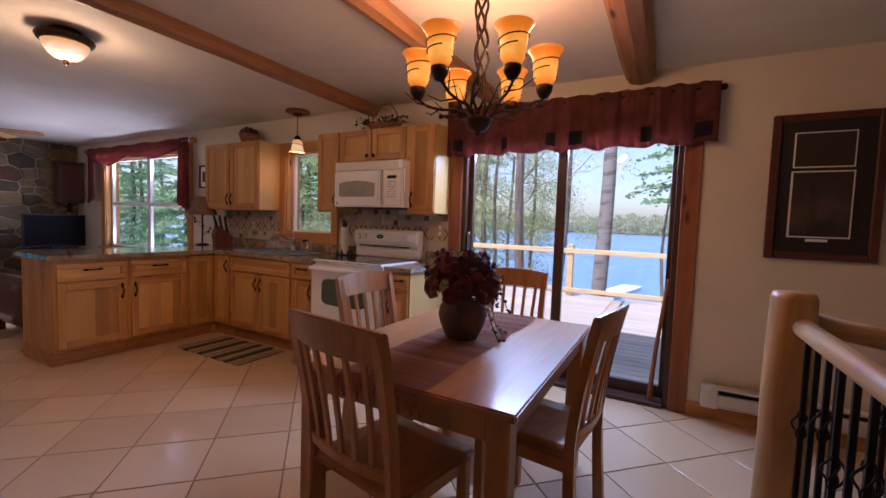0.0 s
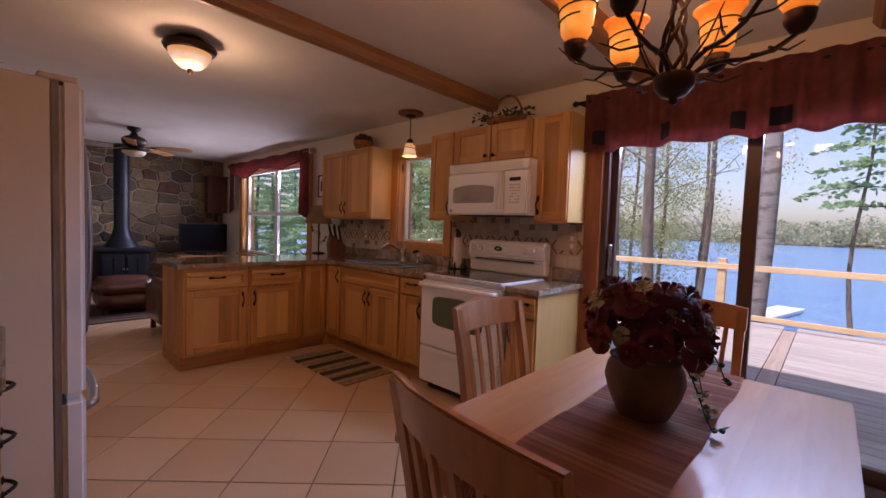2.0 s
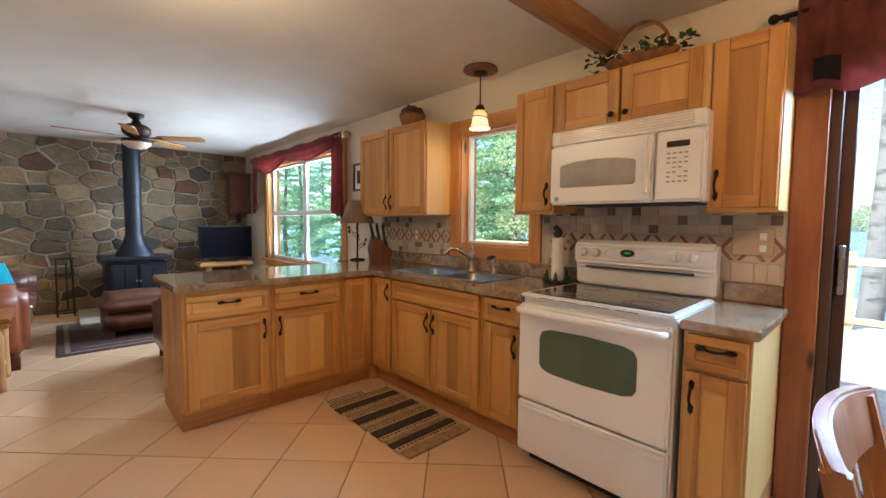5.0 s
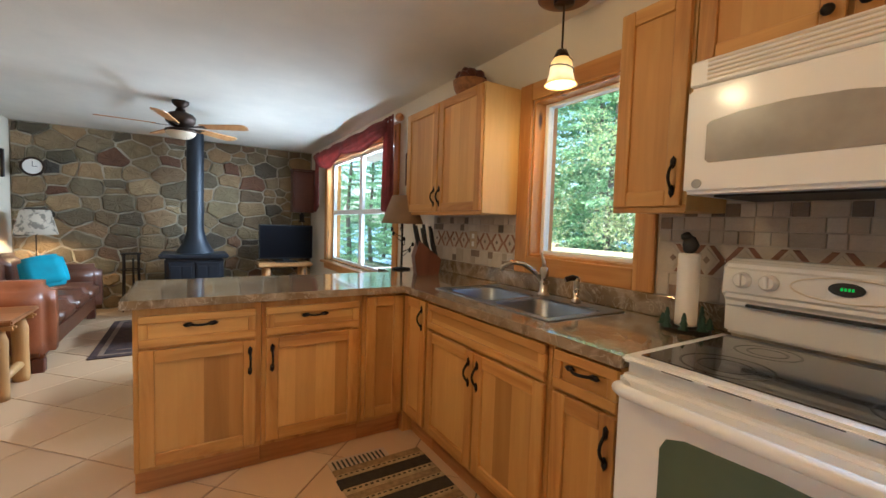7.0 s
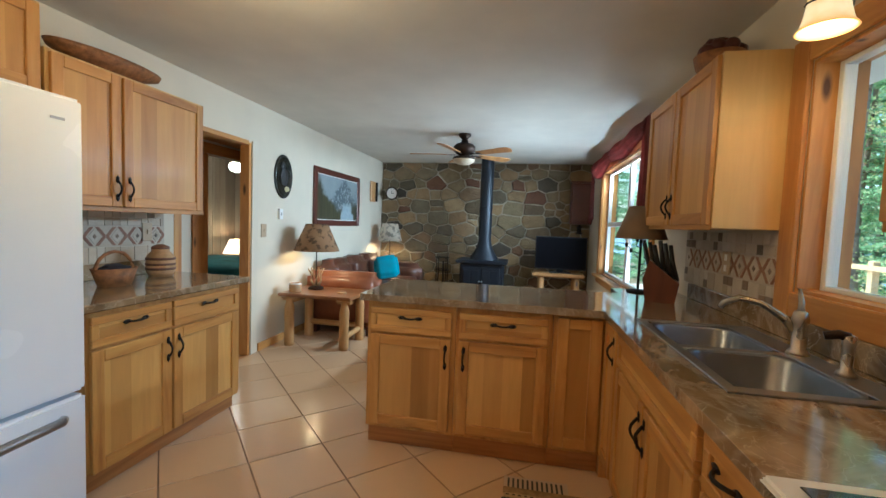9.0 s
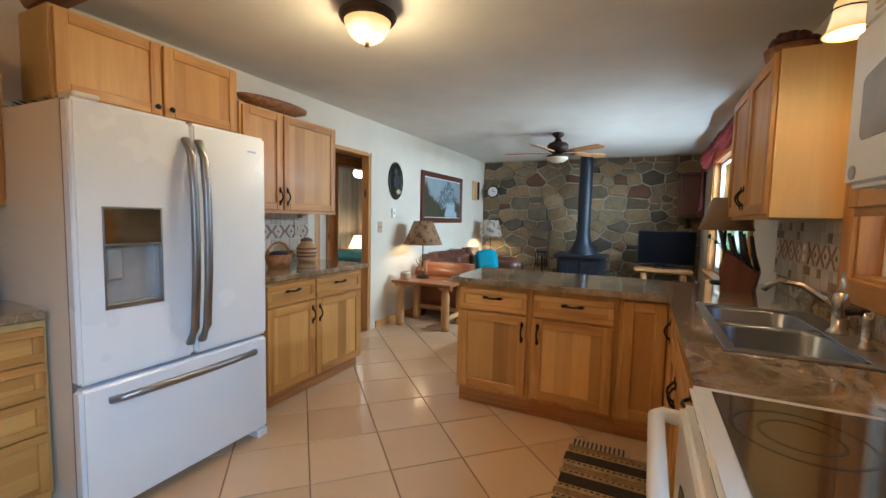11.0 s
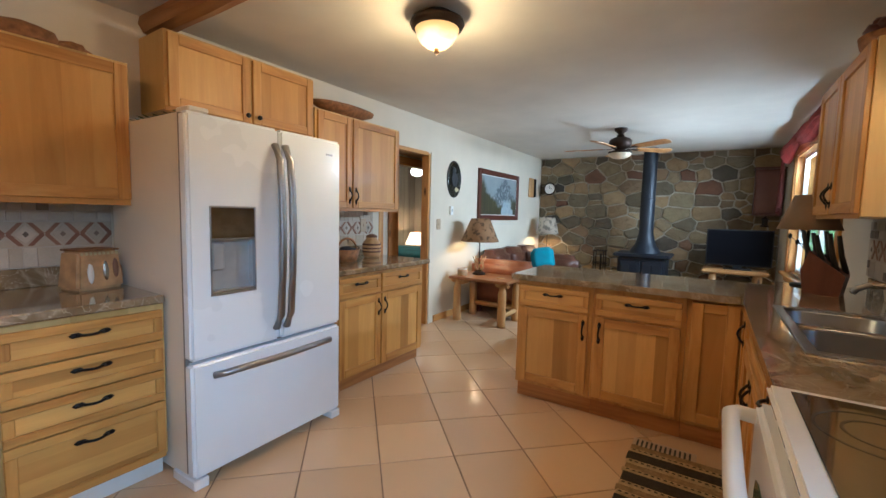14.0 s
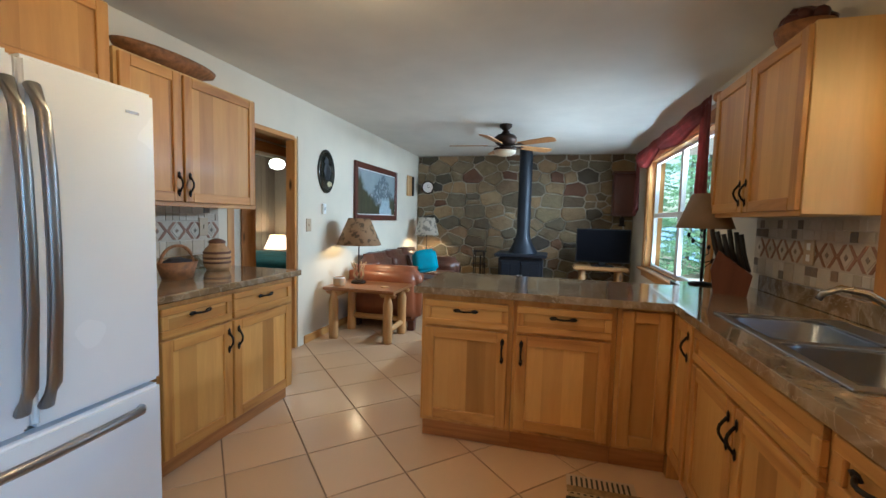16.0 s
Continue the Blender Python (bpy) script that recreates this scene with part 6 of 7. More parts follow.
# ceiling fan
fan = thing("ceiling_fan", "bronze ceiling fan with oak blades and a bowl light", "ceiling fan", pose(-6.86, 1.515, CEIL))
part("canopy", lathe([(0, -0.001), (0.075, -0.001), (0.07, -0.03), (0.035, -0.06), (0.02, -0.075), (0, -0.075)], 0, 0, 24), bronze, fan, smooth=True)
part("motor", lathe([(0, -0.07), (0.04, -0.075), (0.045, -0.1), (0.1, -0.12), (0.13, -0.15), (0.125, -0.2), (0.09, -0.235), (0.06, -0.25), (0.06, -0.27), (0, -0.27)], 0, 0, 32), bronze, fan, smooth=True)
part("light_bowl", lathe([(0.1, -0.285), (0.13, -0.295), (0.122, -0.32), (0.08, -0.35), (0, -0.365)], 0, 0, 28), fan_bowl, fan, "cream glass bowl", True)
part("light_ring", lathe([(0.05, -0.262), (0.125, -0.27), (0.135, -0.285), (0.13, -0.297), (0.1, -0.297)], 0, 0, 28), bronze, fan, smooth=True)
for k in range(5):
    a = radians(72 * k + 58)
    m3 = Matrix.Rotation(a, 4, "Z") @ Matrix.Rotation(radians(-11), 4, "X")
    bm = prism([(0.2, -0.045), (0.6, -0.065), (0.64, -0.05), (0.655, 0.0), (0.64, 0.05), (0.6, 0.065), (0.2, 0.045)], -0.004, 0.004)
    for v in bm.verts:
        v.co = Vector((v.co.x, v.co.z, v.co.y))
    bmesh.ops.transform(bm, matrix=Matrix.Translation((0, 0, -0.238)) @ m3, verts=bm.verts[:])
    bl = part("blade", bm, fan_wood, fan)
    bm = prism([(0.09, -0.012), (0.16, -0.012), (0.24, -0.035), (0.24, 0.035), (0.16, 0.012), (0.09, 0.012)], -0.009, -0.004)
    for v in bm.verts:
        v.co = Vector((v.co.x, v.co.z, v.co.y))
    bmesh.ops.transform(bm, matrix=Matrix.Translation((0, 0, -0.236)) @ m3, verts=bm.verts[:])
    part("blade_iron", bm, bronze, bl)
part("pull_chain", tube([(0.06, 0.05, -0.27), (0.062, 0.052, -0.5)], 0.0015, None, 4), bronze, fan)

# things on the south wall
pc = framed("framed_painting", "mountain lake landscape painting in a dark wood frame", pose(-6.62, S + 0.001, 1.24, 0, 0, 180), 1.40, 0.73, 0.075, [("liner", 0.07, 1.33, 0.07, 0.66, white_paper), ("canvas", 0.085, 1.315, 0.085, 0.645, landscape_m)], picture_wood)
ov = thing("oval_plaque", "dark oval wall plaque with a bear relief", "plaque", pose(-5.985, S, 1.755))
bm = bmesh.new()
lathe([(0, 0), (0.165, 0), (0.165, 0.012), (0.15, 0.022), (0.135, 0.014), (0, 0.016)], 0, 0, 36, bm, 1.4)
for v in bm.verts:
    v.co = Vector((v.co.x, v.co.z, v.co.y))
part("plate", bm, sea_glass, ov, smooth=True)
bm = ball(0.0, 0.018, 0.0, 0.07, 0.012, 0.1, None, 2, 0.5)
ball(0.02, 0.02, 0.11, 0.04, 0.012, 0.04, bm, 2, 0.4)
part("relief", bm, rubber, ov)
# A pale blob takes the place of a highlight on the glaze.
part("glint", ball(-0.05, 0.016, -0.13, 0.05, 0.006, 0.03, None, 2, 0.4), cream_petal, ov)
for nm, lab, cat, x, z, w, h, mt in (("thermostat", "small white thermostat on the wall", "thermostat", -5.93, 1.36, 0.06, 0.11, white_trim), ("light_switch", "beige light switch plate", "light switch", -5.66, 1.19, 0.085, 0.13, outlet_beige), ("outlet", "beige outlet plate on the tiled wall", "outlet", -4.36, 1.19, 0.075, 0.125, outlet_beige)):
    o = thing(nm, lab, cat, pose(x, S + (0.009 if nm == "outlet" else 0), z))
    part("plate", box(-w / 2, w / 2, 0, 0.008 if nm != "thermostat" else 0.025, -h / 2, h / 2, 0.003), mt, o)
    part("toggle", box(-0.008, 0.008, 0.008, 0.028 if nm == "thermostat" else 0.016, -0.016, 0.016, 0.002), mt if nm != "thermostat" else grey_key, o)
for nm, lab, x, z, w, h in (("outlet", "beige outlet plate on the tiled wall", -4.42, 1.17, 0.085, 0.125), ("outlet", "wide beige switch and outlet plate beside the stove", -1.885, 1.2, 0.165, 0.125)):
    o = thing(nm, lab, "outlet", pose(x, N - 0.012, z))
    part("plate", box(-w / 2, w / 2, -0.007, 0, -h / 2, h / 2, 0.003), outlet_beige, o)
    for s in (-1, 1):
        part("socket", box(-0.014 + (0.04 if w > 0.1 else 0), 0.014 + (0.04 if w > 0.1 else 0), -0.0095, -0.006, s * 0.028 - 0.017, s * 0.028 + 0.017, 0.002), white_paper, o)
ck = thing("wall_clock", "round white clock with a dark rim on the stone wall", "clock", pose(-8.93, -0.03, 1.82))
bm = bmesh.new()
lathe([(0, 0), (0.11, 0), (0.115, 0.02), (0.1, 0.035), (0.092, 0.02), (0, 0.018)], 0, 0, 32, bm)
for v in bm.verts:
    v.co = Vector((v.co.z, v.co.x, v.co.y))
part("rim", bm, bronze, ck, smooth=True)
bm = bmesh.new()
lathe([(0, 0.019), (0.09, 0.019), (0.09, 0.022), (0, 0.022)], 0, 0, 32, bm)
for v in bm.verts:
    v.co = Vector((v.co.z, v.co.x, v.co.y))
part("dial", bm, white_paper, ck)
part("pointer", box(0.0225, 0.025, -0.003, 0.003, 0, 0.06, 0), rubber, ck)
part("pointer", box(0.0225, 0.025, -0.004, 0.045, -0.003, 0.003, 0), rubber, ck)
part("bracket", box(-0.12, 0.0, -0.03, 0.03, -0.02, 0.02, 0.004), iron, ck)
sc = thing("wall_plaque", "small upright wooden plaque in the corner", "plaque", pose(-8.62, S, 1.82))
part("board", box(-0.11, 0.11, 0.0, 0.03, -0.17, 0.17, 0.01), log_wood, sc)
part("hook", box(-0.12, -0.08, 0.03, 0.06, -0.16, 0.16, 0.004), iron, sc)
sm = framed("framed_picture", "small framed picture on the wall beside the window", pose(-5.52, N - 0.001, 1.62), 0.2, 0.3, 0.02, [("mat", 0.02, 0.18, 0.02, 0.28, white_paper), ("print", 0.06, 0.14, 0.08, 0.22, print_m)], picture_wood)

# living room curtains
cu = thing("curtain_scarf", "burgundy scarf curtain draped over a white rod", "curtain", pose(0, 0, 0))
part("rod", tube([(-8.5, N - 0.09, 2.24), (-5.56, N - 0.09, 2.24)], 0.022), white_trim, cu)
for x in (-8.52, -5.54):
    part("finial", ball(x, N - 0.09, 2.24, 0.05, 0.04, 0.04), plinth_wood, cu)


def swag(x0, x1, sag):
    def at(u, v):
        x = x0 + (x1 - x0) * u
        droop = 4 * u * (1 - u)
        return (x, N - 0.115 - 0.05 * math.sin(v * 3.1) * (0.4 + droop) + 0.012 * math.sin(v * 24 + 3 * u), 2.275 - v * (0.12 + sag * droop) - 0.01 * math.sin(u * 14))
    return sheet(at, 30, 12, 0.003)


part("swag", swag(-8.42, -7.15, 0.16), burgundy, cu, smooth=True)
part("swag", swag(-7.25, -5.75, 0.1), burgundy, cu, smooth=True)


def tail(x0, x1, z1, slant):
    def at(u, v):
        w = (x1 - x0) * (0.75 + 0.25 * v)
        return ((x0 + x1) / 2 + (u - 0.5) * w, N - 0.115 + 0.02 * math.sin(u * 19) * (0.4 + v), 2.28 + (z1 - 2.28) * v + slant * (u - 0.5) * v)
    return sheet(at, 24, 14, 0.003)


part("tail", tail(-8.46, -8.22, 1.45, 0.1), burgundy, cu, smooth=True)
part("tail", tail(-5.88, -5.58, 1.36, -0.1), burgundy, cu, smooth=True)

# ---- kitchen clutter ----
lp = thing("table_lamp", "twig lamp with a tan shade on the peninsula corner", "table lamp", pose(-5.01, 3.03, TZ1))
part("base", lathe([(0, 0), (0.075, 0), (0.07, 0.012), (0.02, 0.02), (0, 0.022)], 0, 0, 20), iron, lp, smooth=True)
part("stem", tube([(0, 0, 0.01), (0.004, 0, 0.2), (0, 0, 0.47)], 0.009, None, 7), iron, lp)
for k in range(6):
    a = k * 1.1
    z = 0.1 + 0.04 * k
    bm = tube([(0, 0, z), (0.05 * math.cos(a), 0.05 * math.sin(a), z + 0.02), (0.09 * math.cos(a + 0.3), 0.09 * math.sin(a + 0.3), z + 0.06)], 0.004, None, 5, 0.002)
    ball(0.09 * math.cos(a + 0.3), 0.09 * math.sin(a + 0.3), z + 0.06, 0.012, 0.012, 0.02, bm, 1)
    part("twig", bm, iron, lp)
bm = lathe([(0.165, 0.365), (0.085, 0.585)], 0, 0, 32)
bmesh.ops.solidify(bm, geom=bm.faces[:], thickness=0.003)
part("shade", bm, shade_plain, lp, "tan linen shade", True)
kb = thing("knife_block", "dark reddish knife block with black knives", "knife block", pose(-4.68, 3.07, TZ1, 0, 0, 72) @ Matrix.Scale(1.3, 4))
part("block", prism([(-0.06, 0.0), (0.06, 0.0), (0.075, 0.09), (-0.05, 0.19), (-0.075, 0.1)], -0.06, 0.06), wood("red_block", (0.2, 0.06, 0.03), (0.14, 0.04, 0.02), (0.08, 0.02, 0.01)), kb)
for k in range(6):
    x, y = -0.045 + 0.022 * k, -0.035 + 0.07 * (k % 2)
    part("knife", tube([(x, y, 0.15 - 0.011 * k), (x - 0.02, y, 0.21 - 0.008 * k), (x - 0.035, y, 0.28 - 0.01 * (k % 3))], 0.012, None, 7, 0.009), rubber, kb, "black knife handle", True)
ph = thing("paper_towel_holder", "paper towel roll on a pine-tree stand with black bear finial", "paper towel holder", pose(-2.86, 3.17, TZ1))
part("base", lathe([(0, 0), (0.085, 0), (0.085, 0.012), (0.08, 0.016), (0, 0.016)], 0, 0, 28), iron, ph)
part("roll", lathe([(0.0, 0.02), (0.036, 0.02), (0.037, 0.03), (0.037, 0.28), (0.035, 0.288), (0.0, 0.288)], 0, 0, 28), white_paper, ph, "white paper roll", True)
bm = ball(0.0, 0, 0.318, 0.028, 0.02, 0.034, None, 2, 0.2)
ball(-0.016, 0, 0.35, 0.02, 0.015, 0.017, bm, 2, 0.2)
part("finial", bm, rubber, ph, "black bear finial", True)
for k in range(7):
    a = radians(-160 + 47 * k)
    x, y, h = 0.076 * math.cos(a), 0.076 * math.sin(a), 0.035 + 0.03 * ((k * 3) % 4) / 3
    bm = bmesh.new()
    for j in range(3):
        lathe([(0.02 - 0.005 * j, 0.016 + h * j / 3), (0.004, 0.016 + h * (j + 1.3) / 3)], x, y, 8, bm)
    part("tin_tree", bm, tree_green, ph, "dark green tin tree")
# basket with ivy over the microwave cabinet
bk = thing("wicker_basket", "wicker basket with a hoop handle and ivy", "basket", pose(-2.39, 3.16, 2.1005))
part("bowl", lathe([(0, 0), (0.13, 0), (0.19, 0.06), (0.195, 0.07), (0.18, 0.07), (0.12, 0.012), (0, 0.012)], 0, 0, 28, None, 0.5), wicker, bk, smooth=True)
part("hoop", tube([(0.15 * math.cos(t), 0, 0.055 + 0.19 * math.sin(t)) for t in [math.pi * j / 14 for j in range(15)]], 0.009, None, 7), wicker, bk)
rnd = random.Random(3)
bm = bmesh.new()
for _ in range(130):
    x, y = rnd.uniform(-0.27, 0.27), rnd.uniform(-0.11, 0.04)
    p = Vector((x, y, 0.05 + 0.06 * rnd.random() - 0.15 * max(0, abs(x) - 0.2)))
    d = Vector((rnd.uniform(-1, 1), rnd.uniform(-1, 0.4), rnd.uniform(-0.3, 0.8))).normalized() * 0.04
    s = d.cross(Vector((0.2, 0.1, 1))).normalized() * 0.017
    bm.faces.new([bm.verts.new(q) for q in (p, p + d * 0.5 + s, p + d, p + d * 0.5 - s)])
part("ivy", bm, leaf_green, bk, "dark green silk ivy")
pt = thing("fruit_bowl", "dark red ornament in a basket on the wall cabinet", "ornament", pose(-4.3, 3.15, 2.1005))
part("basket", lathe([(0, 0), (0.075, 0), (0.105, 0.05), (0.115, 0.1), (0.107, 0.1), (0.07, 0.012), (0, 0.012)], 0, 0, 24), wicker, pt, smooth=True)
rnd = random.Random(11)
for k in range(13):
    a, q = k * 2.4, 0.085 * math.sqrt((k + 0.5) / 13)
    part("fruit", ball(q * math.cos(a), q * math.sin(a), 0.15 - 0.5 * q + 0.02 * rnd.random(), 0.036, 0.036, 0.034, None, 2, 0.2), dark_fruit, pt, "", True)
# south counter things
bx = thing("wicker_basket", "small wooden splint basket with a hoop handle", "basket", pose(-3.9, 0.0, TZ1))
bm = lathe([(0, 0), (0.085, 0), (0.12, 0.1), (0.115, 0.1), (0.08, 0.008), (0, 0.008)], 0, 0, 20, None, 0.75)
part("bowl", bm, wicker, bx, smooth=True)
part("hoop", tube([(0.11 * math.cos(t), 0, 0.08 + 0.11 * math.sin(t)) for t in [math.pi * j / 12 for j in range(13)]], 0.009, None, 6), wicker, bx)
part("cloth", ball(0, 0, 0.09, 0.085, 0.06, 0.03, None, 2, 0.5), navy_cloth, bx, "navy cloth")
jr = thing("pottery_jar", "banded tan and brown pottery jar", "jar", pose(-4.3, -0.1, TZ1))
part("jar", lathe([(0, 0), (0.065, 0), (0.08, 0.03), (0.084, 0.09), (0.075, 0.14), (0.05, 0.165), (0.05, 0.18), (0, 0.182)], 0, 0, 28), birch_skin, jr, smooth=True)
for z in (0.045, 0.075, 0.11):
    part("band", lathe([(0.0835, z), (0.0855, z + 0.004), (0.0855, z + 0.012), (0.0835, z + 0.016)], 0, 0, 28), terracotta, jr)
part("lid", lathe([(0.052, 0.18), (0.05, 0.195), (0.02, 0.21), (0, 0.212)], 0, 0, 24), terracotta, jr, smooth=True)
cn = thing("canister", "tan canister with fishing lures and a stitched rim", "canister", pose(-2.24, -0.06, TZ1, 0, 0, 12))
bm = box(-0.105, 0.105, -0.085, 0.085, 0.0, 0.19, 0.014, None, 2)
for v in bm.verts:
    v.co.x *= 1 - 0.9 * v.co.z
    v.co.y *= 1 - 0.9 * v.co.z
part("body", bm, birch_skin, cn)
for k in range(9):
    part("stitch", box(-0.08 + k * 0.0185, -0.068 + k * 0.0185, 0.068, 0.075, 0.168, 0.182, 0.002), cream_petal, cn)
for lx, lz, lm in ((0.045, 0.08, white_trim), (-0.02, 0.09, nickel), (-0.065, 0.1, terracotta)):
    bm = ball(0, 0, 0, 0.014, 0.008, 0.05, None, 2)
    for v in bm.verts:
        v.co = Vector((v.co.x + lx, 0.086 - 0.0765 * (v.co.z + lz) + v.co.y, v.co.z + lz))
    part("lure", bm, lm, cn, "fishing lure", True)
part("rim", box(-0.089, 0.089, -0.0725, 0.0725, 0.187, 0.196, 0.003), wicker, cn)
part("strap", tube([(-0.1, 0.0, 0.15), (-0.115, 0.03, 0.1), (-0.102, 0.06, 0.05)], 0.006), wicker, cn)
ty = thing("serving_tray", "long curved wooden dough bowl on the wall cabinet", "tray", pose(-3.98, -0.12, 2.0705))
bm = lathe([(0, 0.02), (0.15, 0.02), (0.31, 0.075), (0.325, 0.1), (0.31, 0.098), (0.14, 0.035), (0, 0.035)], 0, 0, 32, None, 0.4)
part("bowl", bm, wicker, ty, smooth=True)
part("foot", box(-0.1, 0.1, -0.04, 0.04, 0, 0.025, 0.004), wicker, ty)
ms = thing("moose_carving", "brown carved wooden animal on the wall cabinet", "carving", pose(-2.05, -0.1, 2.0205))
bm = ball(0, 0, 0.05, 0.13, 0.05, 0.05, None, 2, 0.3)
tube([(0.1, 0, 0.07), (0.13, 0, 0.15), (0.15, 0, 0.24)], 0.028, bm, 8, 0.02)
tube([(0.15, 0, 0.22), (0.2, 0.03, 0.28), (0.22, 0.04, 0.34)], 0.014, bm, 6, 0.006)
tube([(0.15, 0, 0.22), (0.1, 0.03, 0.28), (0.07, 0.04, 0.34)], 0.014, bm, 6, 0.006)
ball(-0.17, 0, 0.03, 0.08, 0.04, 0.03, bm, 2, 0.5)
part("carving", bm, wicker, ms)
iv = thing("ivy_garland", "dark green ivy on top of the refrigerator", "garland", pose(-2.5, 0.12, 1.7355))
bm = bmesh.new()
for _ in range(90):
    p = Vector((rnd.uniform(-0.06, 0.06), rnd.uniform(-0.3, 0.25), 0.016 + rnd.uniform(-0.01, 0.012)))
    d = Vector((rnd.uniform(-1, 1), rnd.uniform(-1, 1), rnd.uniform(-0.1, 0.3))).normalized() * 0.045
    s = d.cross(Vector((0.2, 0.1, 1))).normalized() * 0.018
    bm.faces.new([bm.verts.new(q) for q in (p, p + d * 0.5 + s, p + d, p + d * 0.5 - s)])
tube([(0, -0.3, 0.006), (0.01, 0, 0.01), (0, 0.25, 0.006)], 0.006, bm)
part("ivy", bm, leaf_green, iv)

# rag rug in front of the sink
rr = thing("rag_rug", "striped cream and black rag rug before the sink", "rug", pose(-3.585, 2.435, 0))
rag_cream = plain("cream_rag", (0.42, 0.3, 0.15), 0.95, var=0.3, scale=30, fine=150, bump=0.8)
rag_tan = plain("tan_rag", (0.29, 0.19, 0.09), 0.95, var=0.35, scale=30, fine=150, bump=0.8)
rag_black = plain("charcoal_rag", (0.035, 0.027, 0.018), 0.95, var=0.4, scale=30, fine=150, bump=0.8)
x = -0.445
k = 0
for wdt, mt in ((0.05, rag_tan), (0.035, rag_cream), (0.085, rag_black), (0.045, rag_cream), (0.05, rag_tan), (0.035, rag_cream), (0.09, rag_black), (0.04, rag_cream), (0.045, rag_tan), (0.04, rag_cream), (0.085, rag_black), (0.05, rag_cream), (0.045, rag_tan), (0.06, rag_black), (0.05, rag_cream), (0.085, rag_tan)):
    bm = box(x, x + wdt - 0.001, -0.235 + 0.006 * math.sin(k * 2.2), 0.255, 0.001, 0.012 + 0.002 * (k % 2), 0.004)
    part("stripe", bm, mt, rr)
    if mt is rag_cream:
        for j in range(16):
            part("stitch", box(x + wdt * 0.35, x + wdt * 0.6, -0.22 + j * 0.029, -0.205 + j * 0.029, 0.0125, 0.0155, 0.001), rag_black, rr)
    x += wdt
    k += 1
vt = thing("floor_vent", "brass-coloured floor register before the peninsula", "vent", pose(-4.06, 2.36, 0.0005))
part("frame", box(-0.07, 0.07, -0.16, 0.16, 0, 0.005, 0.002), outlet_beige, vt)
for k in range(12):
    part("slat", box(-0.05, 0.05, -0.14 + k * 0.024, -0.13 + k * 0.024, 0.0052, 0.0065, 0), rubber, vt)

# bedroom things
bd = thing("bed", "bed with a teal quilt and dark pillows", "bed", pose(-7.6, -2.1, 0))
part("base", box(-0.9, 0.9, -1.1, 0.8, 0.0, 0.2, 0.01), plinth_wood, bd)
part("mattress", cushion(-0.92, 0.92, -1.1, 0.82, 0.2, 0.62, 0.08, 0.02), teal_quilt, bd, smooth=True)
part("pillow", cushion(-0.88, -0.3, 0.1, 0.7, 0.62, 0.78, 0.07, 0.03), navy_cloth, bd, smooth=True)
ns = thing("nightstand", "wooden nightstand beside the bed", "nightstand", pose(-8.72, -2.9, 0))
part("body", box(-0.25, 0.1, -0.2, 0.2, 0, 0.5, 0.006), pine, ns)
part("drawer", box(-0.22, 0.08, 0.2, 0.215, 0.3, 0.46, 0.004), pine_x, ns)
bl = thing("bedside_lamp", "lit bedside lamp with a cream shade", "lamp", pose(-8.72, -2.9, 0.5))
part("base", lathe([(0, 0), (0.06, 0), (0.05, 0.02), (0.02, 0.05), (0.035, 0.1), (0.012, 0.16), (0, 0.16)], 0, 0, 18), bronze, bl, smooth=True)
bm = lathe([(0.24, 0.14), (0.13, 0.4)], 0, 0, 24)
bmesh.ops.solidify(bm, geom=bm.faces[:], thickness=0.003)
part("shade", bm, bed_shade, bl, "glowing cream shade", True)
gb = thing("ceiling_light", "lit white globe on the bedroom ceiling", "ceiling light", pose(-8.2, -2.52, CEIL))
part("canopy", lathe([(0, -0.001), (0.08, -0.001), (0.07, -0.04), (0.02, -0.05), (0.02, -0.16), (0, -0.16)], 0, 0, 20), bronze, gb)
part("globe", lathe([(0.05, -0.15), (0.11, -0.18), (0.135, -0.24), (0.1, -0.31), (0, -0.34)], 0, 0, 24), globe_white, gb, "", True)

# ---- outside ----
DZ = -0.1
dk = thing("deck", "weathered board deck in front of the house", "deck")
dk["kind"] = "structure"
part("frame", box(-14, 3.5, N + 0.18, 8.65, DZ - 0.3, DZ - 0.032, 0), pine_bark, dk)
me = None
for k in range(37):
    y = N + 0.19 + k * 0.1465
    if me is None:
        o = part("board", box(-14, -0.90, 0, 0.14, DZ - 0.03, DZ, 0.004), deck_wood, dk)
        me = o.data
        o2 = part("board", box(-0.74, 3.5, 0, 0.14, DZ - 0.03, DZ, 0.004), deck_wood, dk)
        me2 = o2.data
        o.location.y = o2.location.y = y
    else:
        for mm in (me, me2):
            o = new("board", mm)
            o.parent, o.location = dk, (0, y, 0)
part("divider_board", box(-0.893, -0.747, N + 0.19, 8.6, DZ - 0.03, DZ, 0.004), wood("divider_deck", (0.5, 0.4, 0.32), (0.42, 0.32, 0.25), (0.3, 0.22, 0.17), axis="y", rough=0.75, coat=0), dk)
rl2 = thing("deck_railing", "pale new wooden railing along the deck edge", "railing", pose(0, 8.6, DZ))
for x in (-13.2, -10.9, -8.65, -6.35, -4.05, -1.74, 0.47):
    part("post", box(x - 0.06, x + 0.06, -0.06, 0.06, 0, 1.04, 0.008), rail_wood, rl2)
for z, h in ((0.865, 0.095), (0.085, 0.085)):
    part("rail", box(-14, 0.41, -0.085, -0.061, z, z + h, 0.006), rail_wood, rl2)

